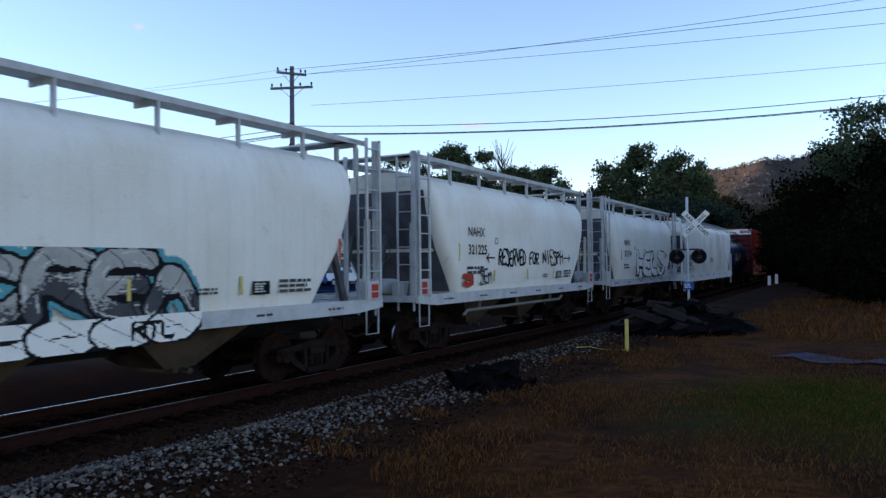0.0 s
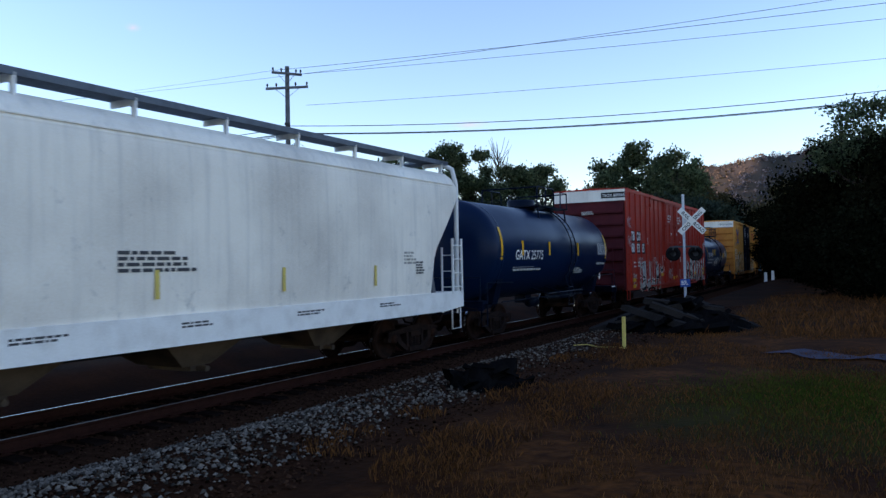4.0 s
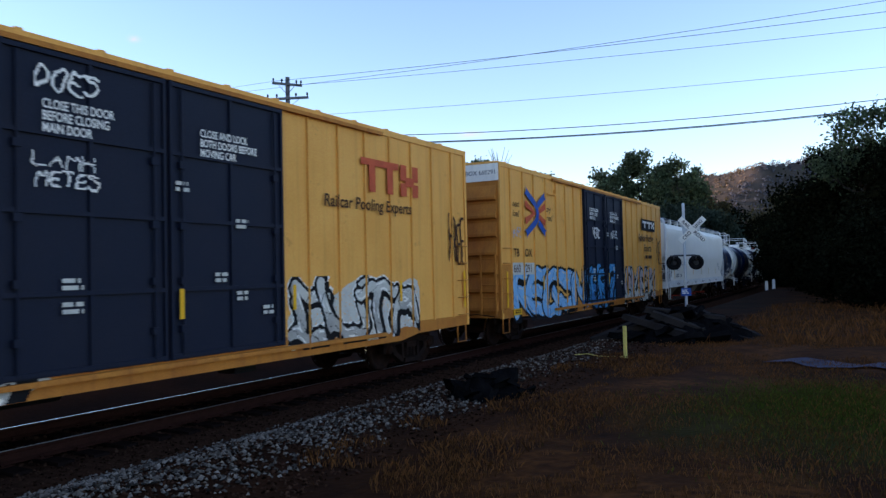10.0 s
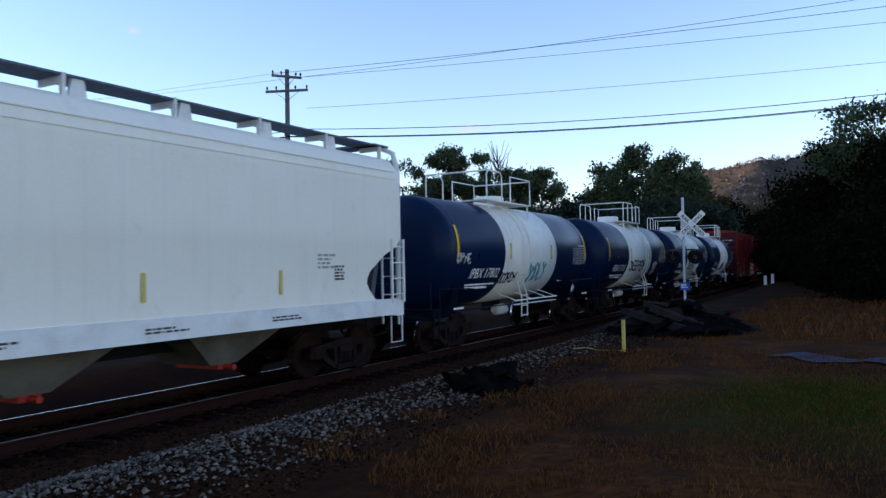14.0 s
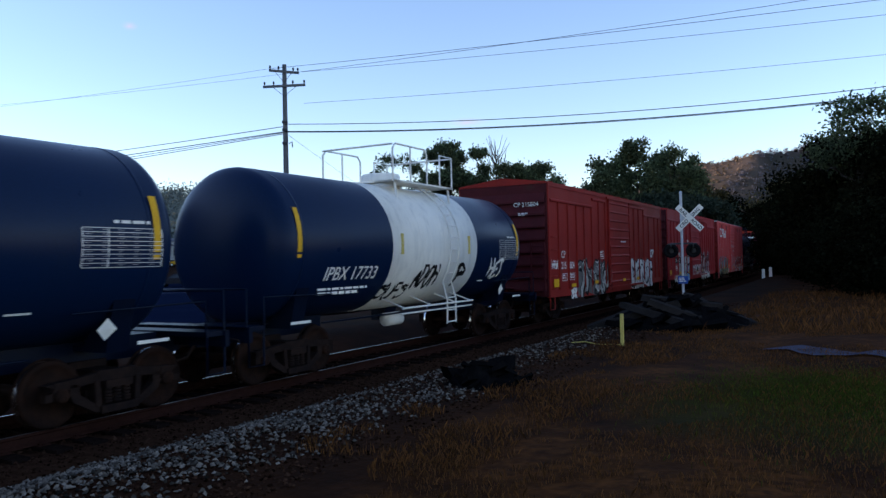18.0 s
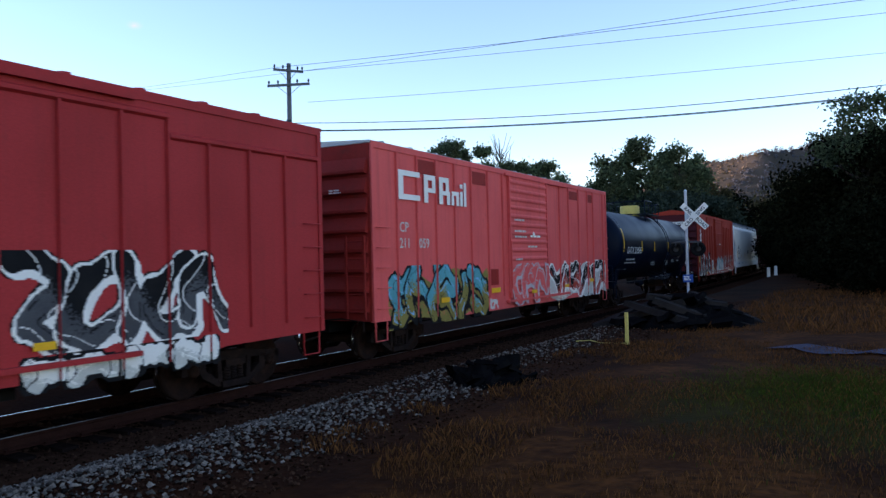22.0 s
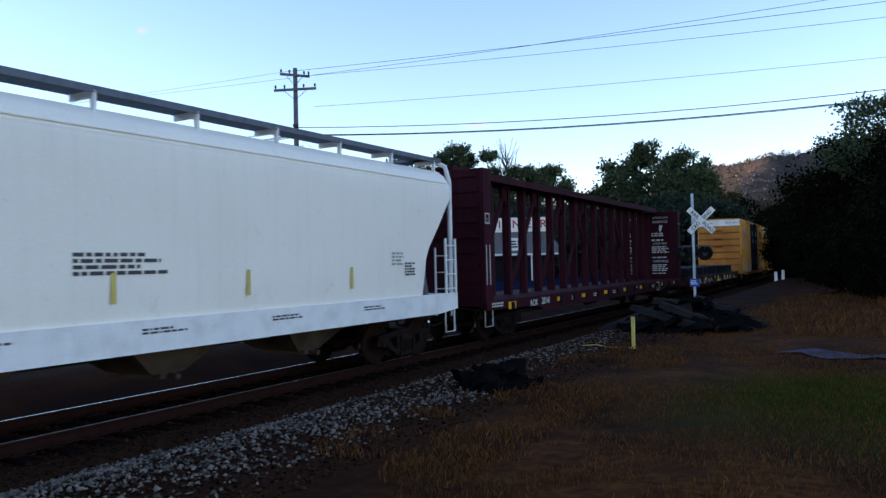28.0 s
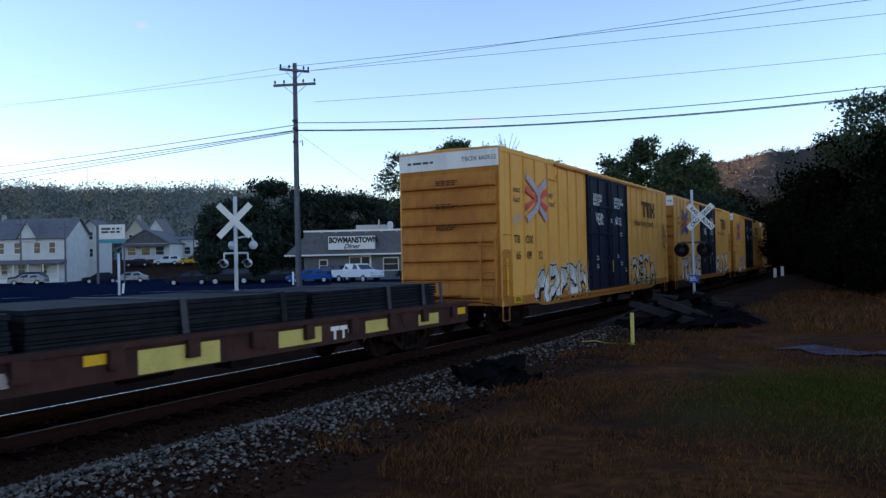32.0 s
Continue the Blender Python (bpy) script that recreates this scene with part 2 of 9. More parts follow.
M = dict(
    hopper_grey=material("hopper_grey", (0.83, 0.775, 0.68), (0.62, 0.52, 0.38), 0.5, streak=0.14, streak_colour=(0.38, 0.36, 0.32), bump=0.03, scale=0.7, amount=0.4, rust=0.4),
    hopper_white=material("hopper_white", (0.88, 0.82, 0.71), (0.80, 0.73, 0.63), 0.5, streak=0.08, streak_colour=(0.42, 0.40, 0.36), bump=0.03, scale=0.6, amount=0.35, rust=0.2),
    hopper_worn=material("hopper_worn", (0.89, 0.825, 0.72), (0.53, 0.48, 0.42), 0.55, streak=0.25, streak_colour=(0.34, 0.33, 0.31), bump=0.03, scale=0.4, amount=0.7, rust=0.5),
    frame_grey=material("frame_grey", (0.52, 0.515, 0.50), (0.30, 0.28, 0.26), 0.55, amount=0.5, bump=0.05),
    frame_white=material("frame_white", (0.78, 0.77, 0.74), (0.55, 0.52, 0.48), 0.55, amount=0.45, bump=0.05),
    # hopper bays: dirt, plus the shade below the sill put into the colour
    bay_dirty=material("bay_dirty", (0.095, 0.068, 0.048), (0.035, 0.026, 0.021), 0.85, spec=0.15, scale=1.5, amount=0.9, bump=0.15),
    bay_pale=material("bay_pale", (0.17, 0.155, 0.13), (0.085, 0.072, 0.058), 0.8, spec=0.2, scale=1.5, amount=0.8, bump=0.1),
    # hopper end sheets and gear: shade under the slope painted as dark grey
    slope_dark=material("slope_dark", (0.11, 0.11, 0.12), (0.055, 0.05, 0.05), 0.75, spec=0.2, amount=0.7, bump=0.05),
    red_box=material("red_box", (0.423, 0.036, 0.020), (0.36, 0.036, 0.022), 0.5, streak=0.18, streak_colour=(0.16, 0.04, 0.03), bump=0.04, scale=0.8, rust=0.45),
    brown_box=material("brown_box", (0.30, 0.026, 0.020), (0.21, 0.021, 0.016), 0.55, streak=0.25, streak_colour=(0.12, 0.035, 0.025), bump=0.04, scale=0.8, rust=0.5),
    crimson_box=material("crimson_box", (0.40, 0.034, 0.034), (0.30, 0.028, 0.026), 0.55, streak=0.2, streak_colour=(0.16, 0.03, 0.025), bump=0.04, scale=0.8, rust=0.5),
    rust_box=material("rust_box", (0.38, 0.044, 0.025), (0.30, 0.034, 0.020), 0.55, streak=0.25, streak_colour=(0.16, 0.04, 0.025), bump=0.04, scale=0.8, rust=0.45),
    faded_red=material("faded_red", (0.74, 0.112, 0.100), (0.60, 0.082, 0.074), 0.6, streak=0.3, streak_colour=(0.36, 0.06, 0.05), bump=0.04, scale=0.7, rust=0.5),
    # boxcar end walls: dimness between the cars is put into a darker paint
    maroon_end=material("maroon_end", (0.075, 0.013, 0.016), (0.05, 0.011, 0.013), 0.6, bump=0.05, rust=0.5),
    yellow_box=material("yellow_box", (0.82, 0.39, 0.085), (0.70, 0.31, 0.06), 0.5, streak=0.2, streak_colour=(0.30, 0.13, 0.04), bump=0.04, scale=0.8, rust=0.55),
    # rusty yellow, darkened further so that the end walls look shaded
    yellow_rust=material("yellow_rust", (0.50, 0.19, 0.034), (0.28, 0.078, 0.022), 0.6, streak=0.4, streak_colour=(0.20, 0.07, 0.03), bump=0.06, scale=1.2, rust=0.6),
    door_black=material("door_black", (0.009, 0.013, 0.027), (0.018, 0.019, 0.030), 0.55, spec=0.09, bump=0.05, scale=1.2),
    tank_black=material("tank_black", (0.002, 0.0125, 0.044), (0.004, 0.013, 0.040), 0.32, bump=0.012, scale=0.9, spec=0.13),
    tank_dull=material("tank_dull", (0.002, 0.006, 0.018), (0.004, 0.008, 0.019), 0.38, spec=0.08, bump=0.02, scale=0.8),
    tank_white=material("tank_white", (0.86, 0.81, 0.72), (0.6, 0.58, 0.54), 0.4, streak=0.35, streak_colour=(0.42, 0.40, 0.37), bump=0.02, scale=1.0, amount=0.4, rust=0.25),
    beam_maroon=material("beam_maroon", (0.040, 0.0075, 0.012), (0.022, 0.006, 0.009), 0.7, spec=0.05, bump=0.05, scale=1.5, streak=0.25),
    flat_rust=material("flat_rust", (0.042, 0.018, 0.015), (0.10, 0.038, 0.022), 0.8, spec=0.15, bump=0.15, scale=3, rust=0.6),
    load_black=material("load_black", (0.012, 0.013, 0.017), (0.028, 0.029, 0.033), 0.7, spec=0.04, bump=0.15, scale=4),
    black=material("black", (0.008, 0.008, 0.009), (0.02, 0.018, 0.018), 0.7, bump=0.05),
    truck_iron=material("truck_iron", (0.015, 0.010, 0.009), (0.030, 0.017, 0.013), 0.9, spec=0.03, bump=0.2, scale=6, amount=0.8),
    wheel_iron=material("wheel_iron", (0.016, 0.009, 0.007), (0.032, 0.015, 0.010), 0.85, spec=0.03, bump=0.15, scale=5, amount=0.9),
    worn_steel=material("worn_steel", (0.5, 0.5, 0.5), (0.36, 0.34, 0.32), 0.25, 1.0, scale=9, bump=0.03),
    worn_dull=material("worn_dull", (0.16, 0.13, 0.12), (0.10, 0.07, 0.06), 0.5, 1.0, scale=9, bump=0.03),
    rail_rust=material("rail_rust", (0.040, 0.015, 0.010), (0.024, 0.010, 0.007), 0.9, spec=0.02, bump=0.2, scale=5),
    tie_wood=material("tie_wood", (0.011, 0.007, 0.006), (0.022, 0.013, 0.010), 0.95, spec=0.0, bump=0.5, scale=5, fine=25, amount=0.8),
    white_paint=material("white_paint", (0.83, 0.785, 0.71), (0.65, 0.60, 0.54), 0.55, bump=0.03, amount=0.35),
    yellow_tape=material("yellow_tape", (0.80, 0.42, 0.02), (0.65, 0.33, 0.02), 0.4, bump=0.02),
    pale_yellow=material("pale_yellow", (0.62, 0.48, 0.13), (0.45, 0.33, 0.09), 0.6, bump=0.04),
    red_paint=material("red_paint", (0.42, 0.05, 0.03), (0.3, 0.04, 0.03), 0.55, bump=0.03),
    orange_red=material("orange_red", (0.58, 0.10, 0.04), None, 0.55, bump=0.02),
    blue_paint=material("blue_paint", (0.03, 0.09, 0.34), (0.04, 0.08, 0.24), 0.5, bump=0.02),
    sky_blue=material("sky_blue", (0.20, 0.42, 0.66), (0.14, 0.33, 0.58), 0.5, bump=0.02),
    cyan_paint=material("cyan_paint", (0.04, 0.27, 0.52), (0.02, 0.16, 0.40), 0.5, bump=0.02, scale=5),
    deep_blue=material("deep_blue", (0.02, 0.12, 0.30), None, 0.5, bump=0.02),
    teal=material("teal", (0.10, 0.33, 0.36), (0.06, 0.22, 0.26), 0.5, bump=0.02),
    olive=material("olive", (0.24, 0.19, 0.05), None, 0.55, bump=0.02),
    lilac=material("lilac", (0.46, 0.36, 0.36), (0.6, 0.52, 0.5), 0.55, bump=0.02),
    silver_paint=material("silver_paint", (0.40, 0.375, 0.335), (0.26, 0.245, 0.22), 0.45, bump=0.02, scale=5),
    pale_grey=material("pale_grey", (0.57, 0.545, 0.48), (0.42, 0.39, 0.35), 0.5, bump=0.02, scale=4),
    dull_grey=material("dull_grey", (0.15, 0.14, 0.125), (0.085, 0.08, 0.07), 0.6, bump=0.02, scale=4),
    # running boards seen from the shadow side, that shade put into the slate
    slate_grating=material("slate_grating", (0.13, 0.15, 0.18), (0.08, 0.09, 0.11), 0.6, bump=0.1, scale=8),
    dark_grey=material("dark_grey", (0.06, 0.06, 0.065), (0.1, 0.1, 0.1), 0.5, bump=0.02),
    brown_ink=material("brown_ink", (0.07, 0.028, 0.012), None, 0.55, bump=0.02),
    stone=material("stone", (0.130, 0.105, 0.084), (0.024, 0.018, 0.014), 0.9, spread=0.9, bump=0.2, scale=8, spec=0.02),
    stone_dark=material("stone_dark", (0.040, 0.019, 0.0115), (0.010, 0.0045, 0.003), 0.95, spread=0.85, bump=0.2, scale=8, spec=0.0),
    asphalt_chunk=material("asphalt_chunk", (0.0045, 0.0043, 0.0045), (0.012, 0.011, 0.011), 0.95, bump=0.5, scale=4, fine=60, spec=0.0),
    old_timber=material("old_timber", (0.034, 0.029, 0.027), (0.014, 0.012, 0.011), 0.95, bump=0.5, scale=3, fine=25, spec=0.0),
    wire=material("wire", (0.012, 0.013, 0.016), None, 0.6, bump=0),
    pole_wood=material("pole_wood", (0.13, 0.135, 0.145), (0.18, 0.18, 0.185), 0.85, bump=0.4, fine=20),
    galvanised=material("galvanised", (0.55, 0.57, 0.6), (0.4, 0.41, 0.43), 0.45, 0.3, bump=0.04),
    bark=material("bark", (0.035, 0.028, 0.022), (0.055, 0.045, 0.036), 0.9, bump=0.5),
    # leaf_dark and leaf_shade: shade within the crowns put into the leaf colour
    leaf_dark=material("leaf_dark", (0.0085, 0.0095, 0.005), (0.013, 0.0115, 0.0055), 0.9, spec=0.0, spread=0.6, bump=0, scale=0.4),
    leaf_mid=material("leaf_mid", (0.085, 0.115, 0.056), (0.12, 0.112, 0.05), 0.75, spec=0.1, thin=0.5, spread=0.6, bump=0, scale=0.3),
    # tan for the mountain's shoulder, its sunlight put into the colour
    scrub_sunlit=material("scrub_sunlit", (0.19, 0.145, 0.11), (0.14, 0.11, 0.085), 0.9, spec=0.0, spread=0.25, bump=0, scale=0.02),
    leaf_olive=material("leaf_olive", (0.085, 0.072, 0.030), (0.10, 0.062, 0.026), 0.75, spec=0.1, thin=0.3, spread=0.6, bump=0, scale=0.3),
    # bluish woods: the mountain's shaded front and haze put into the colour
    wood_bare_shaded=material("wood_bare_shaded", (0.105, 0.112, 0.14), (0.072, 0.078, 0.10), 0.9, spec=0.0, spread=0.25, bump=0, scale=0.02),
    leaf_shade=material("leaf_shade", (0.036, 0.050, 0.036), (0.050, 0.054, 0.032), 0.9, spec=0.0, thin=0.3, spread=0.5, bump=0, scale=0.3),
    # ridge woods: distance haze painted in as paler, greyer leaves
    woods_hazy_grey=material("woods_hazy_grey", (0.155, 0.18, 0.165), (0.19, 0.195, 0.165), 0.9, spec=0.0, spread=0.15, bump=0, scale=0.05),
    woods_hazy_rust=material("woods_hazy_rust", (0.25, 0.215, 0.155), (0.19, 0.18, 0.14), 0.9, spec=0.0, spread=0.22, bump=0, scale=0.05),
    glass=material("glass", (0.02, 0.024, 0.03), None, 0.08, bump=0, amount=0.1, spec=0.5),
)


def cloud_material():
    """Thin evening cloud: a soft-edged glow that lets the sky through."""
    m = bpy.data.materials.new("thin_cloud")
    m.use_nodes = True
    q, l = m.node_tree.nodes, m.node_tree.links
    q.remove(q["Principled BSDF"])
    co, gr, nz, mul, em, tr, mx = [q.new("ShaderNode" + k) for k in ("TexCoord", "TexGradient", "TexNoise", "Math", "Emission", "BsdfTransparent", "MixShader")]
    gr.gradient_type = "QUADRATIC_SPHERE"
    nz.inputs["Scale"].default_value, nz.inputs["Detail"].default_value = 2.2, 6
    mul.operation = "MULTIPLY"
    em.inputs["Color"].default_value, em.inputs["Strength"].default_value = (1.0, 0.80, 0.72, 1), 0.36
    l.new(co.outputs["Object"], gr.inputs["Vector"])
    l.new(co.outputs["Object"], nz.inputs["Vector"])
    l.new(gr.outputs["Fac"], mul.inputs[0])
    l.new(nz.outputs["Fac"], mul.inputs[1])
    l.new(mul.outputs[0], mx.inputs[0])
    l.new(tr.outputs[0], mx.inputs[1])
    l.new(em.outputs[0], mx.inputs[2])
    l.new(mx.outputs[0], q["Material Output"].inputs["Surface"])
    return m


M["thin_cloud"] = cloud_material()


# ---- building helpers ----
class Mesh:
    """Collects vertices and faces of one part."""

    def __init__(self):
        self.v, self.f, self.slot, self.smooth = [], [], [], []

    def add(self, verts, faces, slot=0, smooth=False):
        k = len(self.v)
        self.v += [tuple(p) for p in verts]
        self.f += [tuple(i + k for i in f) for f in faces]
        self.slot += [slot] * len(faces)
        self.smooth += [smooth] * len(faces)
        return self

    def box(self, x0, x1, y0, y1, z0, z1, slot=0, m=None):
        c = [Vector((x, y, z)) for x in (x0, x1) for y in (y0, y1) for z in (z0, z1)]
        if m is not None:
            c = [m @ p for p in c]
        return self.add(c, [(0, 1, 3, 2), (4, 6, 7, 5), (0, 4, 5, 1), (2, 3, 7, 6), (0, 2, 6, 4), (1, 5, 7, 3)], slot)

    def prism(self, pts, axis, a, b, slot=0):
        """pts: a polygon in the two other axes, in order; drawn out along axis from a to b."""
        n = len(pts)

        def at(p, w):
            return {"x": (w, p[0], p[1]), "y": (p[0], w, p[1]), "z": (p[0], p[1], w)}[axis]
        v = [at(p, a) for p in pts] + [at(p, b) for p in pts]
        return self.add(v, [tuple(range(n))[::-1], tuple(range(n, 2 * n))] + [(i, (i + 1) % n, n + (i + 1) % n, n + i) for i in range(n)], slot)

    def tube(self, pts, r, n=6, slot=0, r2=None):
        pts = [Vector(p) for p in pts]
        rings = []
        for i, p in enumerate(pts):
            d = (pts[min(i + 1, len(pts) - 1)] - pts[max(i - 1, 0)]).normalized()
            u = d.orthogonal().normalized() if i == 0 else (u - d * u.dot(d)).normalized()
            w = d.cross(u)
            q = r if r2 is None else r + (r2 - r) * i / (len(pts) - 1)
            rings.append([p + (u * math.cos(a) + w * math.sin(a)) * q for a in [2 * math.pi * j / n for j in range(n)]])
        v = [p for ring in rings for p in ring]
        f = [(i * n + j, i * n + (j + 1) % n, (i + 1) * n + (j + 1) % n, (i + 1) * n + j) for i in range(len(pts) - 1) for j in range(n)]
        self.add(v, f, slot, True)
        return self.add(v, [tuple(range(n))[::-1], tuple(range(len(v) - n, len(v)))], slot)

    def lathe(self, profile, n=28, axis="x", centre=(0, 0, 0), slot=0, smooth=True):
        """profile: (along, radius) pairs, turned about the axis."""
        v, k = [], len(profile)
        for j in range(n):
            c, s = math.cos(2 * math.pi * j / n), math.sin(2 * math.pi * j / n)
            for a, r in profile:
                p = {"x": (a, r * c, r * s), "y": (r * c, a, r * s), "z": (r * c, r * s, a)}[axis]
                v.append(tuple(p[i] + centre[i] for i in range(3)))
        f = [(j * k + i, j * k + i + 1, ((j + 1) % n) * k + i + 1, ((j + 1) % n) * k + i) for j in range(n) for i in range(k - 1)]
        return self.add(v, f, slot, smooth)

    def data(self, name, mats):
        me = bpy.data.meshes.new(name)
        me.from_pydata(self.v, [], self.f)
        for m in mats:
            me.materials.append(m)
        me.polygons.foreach_set("material_index", self.slot)
        me.polygons.foreach_set("use_smooth", self.smooth)
        bm = bmesh.new()
        bm.from_mesh(me)
        if len(bm.faces) < 20000:
            bmesh.ops.recalc_face_normals(bm, faces=bm.faces)
            bm.to_mesh(me)
        bm.free()
        me.update()
        return me


def part(name, mesh, mats, parent=None, label="", at=None):
    """One mesh object under a thing or a part; mesh: a Mesh, or mesh data to share."""
    mats = [mats] if not isinstance(mats, (list, tuple)) else mats
    data = mesh.data(name, [M[m] if isinstance(m, str) else m for m in mats]) if isinstance(mesh, Mesh) else mesh
    ob = new(name, data)
    ob.parent = parent
    if at is not None:
        ob.matrix_local = at
    return tagged(ob, label)


def thing(name, label, category, group="", at=None):
    ob = new(name)
    ob.empty_display_size = 0.3
    if at is not None:
        ob.matrix_world = at
    return tagged(ob, label, category, group)


TEXTS = {}


def text_mesh(words, mat, shear=0.0, bold=0.0, width=1.0):
    """Words in the built-in font, as flat mesh data, one unit high, from the left at 0."""
    key = (words, mat, shear, bold, width)
    if key not in TEXTS:
        cu = bpy.data.curves.new("lettering", "FONT")
        cu.body, cu.size, cu.shear, cu.offset = words, 1.38, shear, bold
        cu.fill_mode, cu.resolution_u = "FRONT", 3
        ob = bpy.data.objects.new("lettering", cu)
        me = bpy.data.meshes.new_from_object(ob)
        me.transform(Matrix.Diagonal((width, 1, 1, 1)))
        me.materials.clear()
        me.materials.append(M[mat])
        bpy.data.objects.remove(ob)
        TEXTS[key] = me
    return TEXTS[key]


def letter_side(parent, words, x, y, z, size, mat, width=1.0, **kw):
    """Lettering on a wall that faces +x, reading towards +y; x, y, z: the lower left corner."""
    m = Matrix(((0, 0, 1, x), (size, 0, 0, y), (0, size, 0, z), (0, 0, 0, 1)))
    ob = part("lettering", text_mesh(words, mat, width=width, **kw), None, parent)
    ob.matrix_local = m
    return ob


def letter_end(parent, words, x, y, z, size, mat, width=1.0, **kw):
    """Lettering on a wall that faces -y."""
    m = Matrix(((size, 0, 0, x), (0, 0, -1, y), (0, size, 0, z), (0, 0, 0, 1)))
    ob = part("lettering", text_mesh(words, mat, width=width, **kw), None, parent)
    ob.matrix_local = m
    return ob


def small_print(parent, x, y, z, w, h, mat, lines=4, face="x", seed=1, name="small_print"):
    """Writing too small to read: rows of short bars."""
    rng, me = random.Random(seed), Mesh()
    lh = h / lines
    for i in range(lines):
        a = 0.0
        stop = w * rng.uniform(0.65, 1.0)
        while a < stop:
            b = min(stop, a + lh * rng.uniform(0.8, 3.0))
            z1 = z + h - i * lh
            q = [(a, z1 - lh * 0.62), (b, z1 - lh * 0.62), (b, z1), (a, z1)]
            me.add([(x, y + p, r) if face == "x" else (x + p, y, r) for p, r in q], [(0, 1, 2, 3)])
            a = b + lh * 0.45
    return part(name, me, mat, parent)


# strokes on a grid 4 wide and 6 high
FONT = {"A": "002640 1333", "B": "00063645330 334310 00", "C": "4516061004 0040", "D": "000626443100", "E": "46060040 0333", "F": "460600 0333",
        "G": "46160500304023", "H": "0006 4046 0343", "I": "2026", "J": "46411001", "K": "0006 460240", "L": "060040", "M": "0006234640",
        "N": "00064046", "O": "1030454616040110", "P": "000636453403", "R": "0006364533031340", "S": "4506054341301001", "T": "0646 2026",
        "U": "0601103041 4146", "V": "062046", "W": "0610233046", "X": "0046 0640", "Y": "0623 462320", "Z": "06460040", "Q": "1030454616040110 2240"}


def strokes(ch):
    out = []
    for s in FONT.get(ch, "0006464000").split():
        p = [(int(s[i]) / 4, int(s[i + 1]) / 6) for i in range(0, len(s) - 1, 2)]
        for _ in range(2 if len(p) > 2 else 0):
            q = [p[0]]
            for (a, b), (c, d) in zip(p, p[1:]):
                q += [(a * 0.75 + c * 0.25, b * 0.75 + d * 0.25), (a * 0.25 + c * 0.75, b * 0.25 + d * 0.75)]
            p = q + [p[-1]]
        out.append(p)
    return out


def spray(parent, x, y0, y1, z0, z1, word, mats, weight=0.16, line=0.05, halo=0.0, wild=0.5, seed=1, ribs=(), rib_depth=0.0, cell=0.02,
          back=None, tag=False, radius=None, zc=0.0, lean=0.0):
    """Spray-painted letters on a side wall. mats: fill, second fill, outline, highlight, halo, back. ribs: (start, end) of raised strips."""
    rng = np.random.RandomState(seed)
    ny, nz = int((y1 - y0) / cell), int((z1 - z0) / cell)
    Y, Z = np.meshgrid(y0 + (np.arange(ny) + 0.5) * cell, z0 + (np.arange(nz) + 0.5) * cell)
    h = z1 - z0
    ph = rng.uniform(0, 6.3, 6)
    YW = Y + wild * 0.10 * h * np.sin(Z / h * 7 + ph[0] + Y * 1.3) + lean * (Z - z0)
    ZW = Z + wild * 0.09 * h * np.sin(Y / h * 6 + ph[1]) + wild * 0.05 * h * np.sin(Y / h * 15 + ph[2])
    wt, ln = weight * h, line * h
    grain = rng.rand(*Y.shape)
    rough = 0.25 * ln * np.sin(Y * 31 + ph[3]) * np.sin(Z * 27 + ph[4])
    cls = np.full(Y.shape, -1)
    if back:
        bz = (Z - z0) / h
        blob = (bz > 0.06 + 0.07 * np.sin(Y * 2.3 + ph[5])) & (bz < 0.80 + 0.12 * np.sin(Y * 3.1 + ph[0])) & (Y > y0 + 0.1 * np.sin(Z * 9)) & (Y < y1 - 0.1 * np.sin(Z * 7))
        cls[blob & (grain > 0.06)] = 5
    letters = [c for c in word]
    w = (y1 - y0) / len(letters)
    gap = 0.10 if tag else -0.04
    laid = []
    for i, ch in enumerate(letters):
        a, b = y0 + i * w + w * gap, y0 + (i + 1) * w - w * gap
        a, b = max(a, y0 + wt * 0.8 + ln), min(b, y1 - wt * 0.8 - ln)
        tip, swell = rng.uniform(-0.16, 0.16) * (0.5 if tag else 1.0), rng.uniform(0.9, 1.12)
        drop, lift = rng.uniform(0.04, 0.16) * h + weight * h * 0.6, rng.uniform(0.04, 0.14) * h + weight * h * 0.6
        if ch == " ":
            continue
        own, cast = np.full(Y.shape, 9.0), np.full(Y.shape, 9.0)
        for s in strokes(ch):
            for (p, q), (r, t) in zip(s, s[1:]):
                ax, az = a + (p + tip * (q - 0.5)) * (b - a), z0 + drop + q * (h - drop - lift) * swell
                bx, bz = a + (r + tip * (t - 0.5)) * (b - a), z0 + drop + t * (h - drop - lift) * swell
                dx, dz = bx - ax, bz - az
                for shift, field in ((0.0, own),) if tag else ((0.0, own), (0.07 * h, cast)):
                    u = np.clip(((YW - shift - ax) * dx + (ZW + shift - az) * dz) / (dx * dx + dz * dz + 1e-9), 0, 1)
                    np.minimum(field, np.hypot(YW - shift - ax - u * dx, ZW + shift - az - u * dz), out=field)
        laid.append((own, cast))
    for own, cast in laid:
        if halo:
            cls[own < wt + ln + halo * h * (0.7 + 0.5 * grain)] = 4
    for own, cast in laid:
        cls[cast < wt + ln * 0.5] = 2
    for own, cast in laid:
        cls[own < wt + ln + rough] = 2
        fill = own < wt + 0.4 * rough
        cls[fill] = 0
        cls[fill & ((Z - z0) / h + 0.22 * np.sin(Y * 5 + ph[3]) + 0.25 * (grain - 0.5) < 0.46)] = 1
        if not tag:
            cls[fill & (np.abs(own - wt * 0.6) < ln * 0.25) & (np.sin(YW * 9 + ZW * 11) > 0.35)] = 3
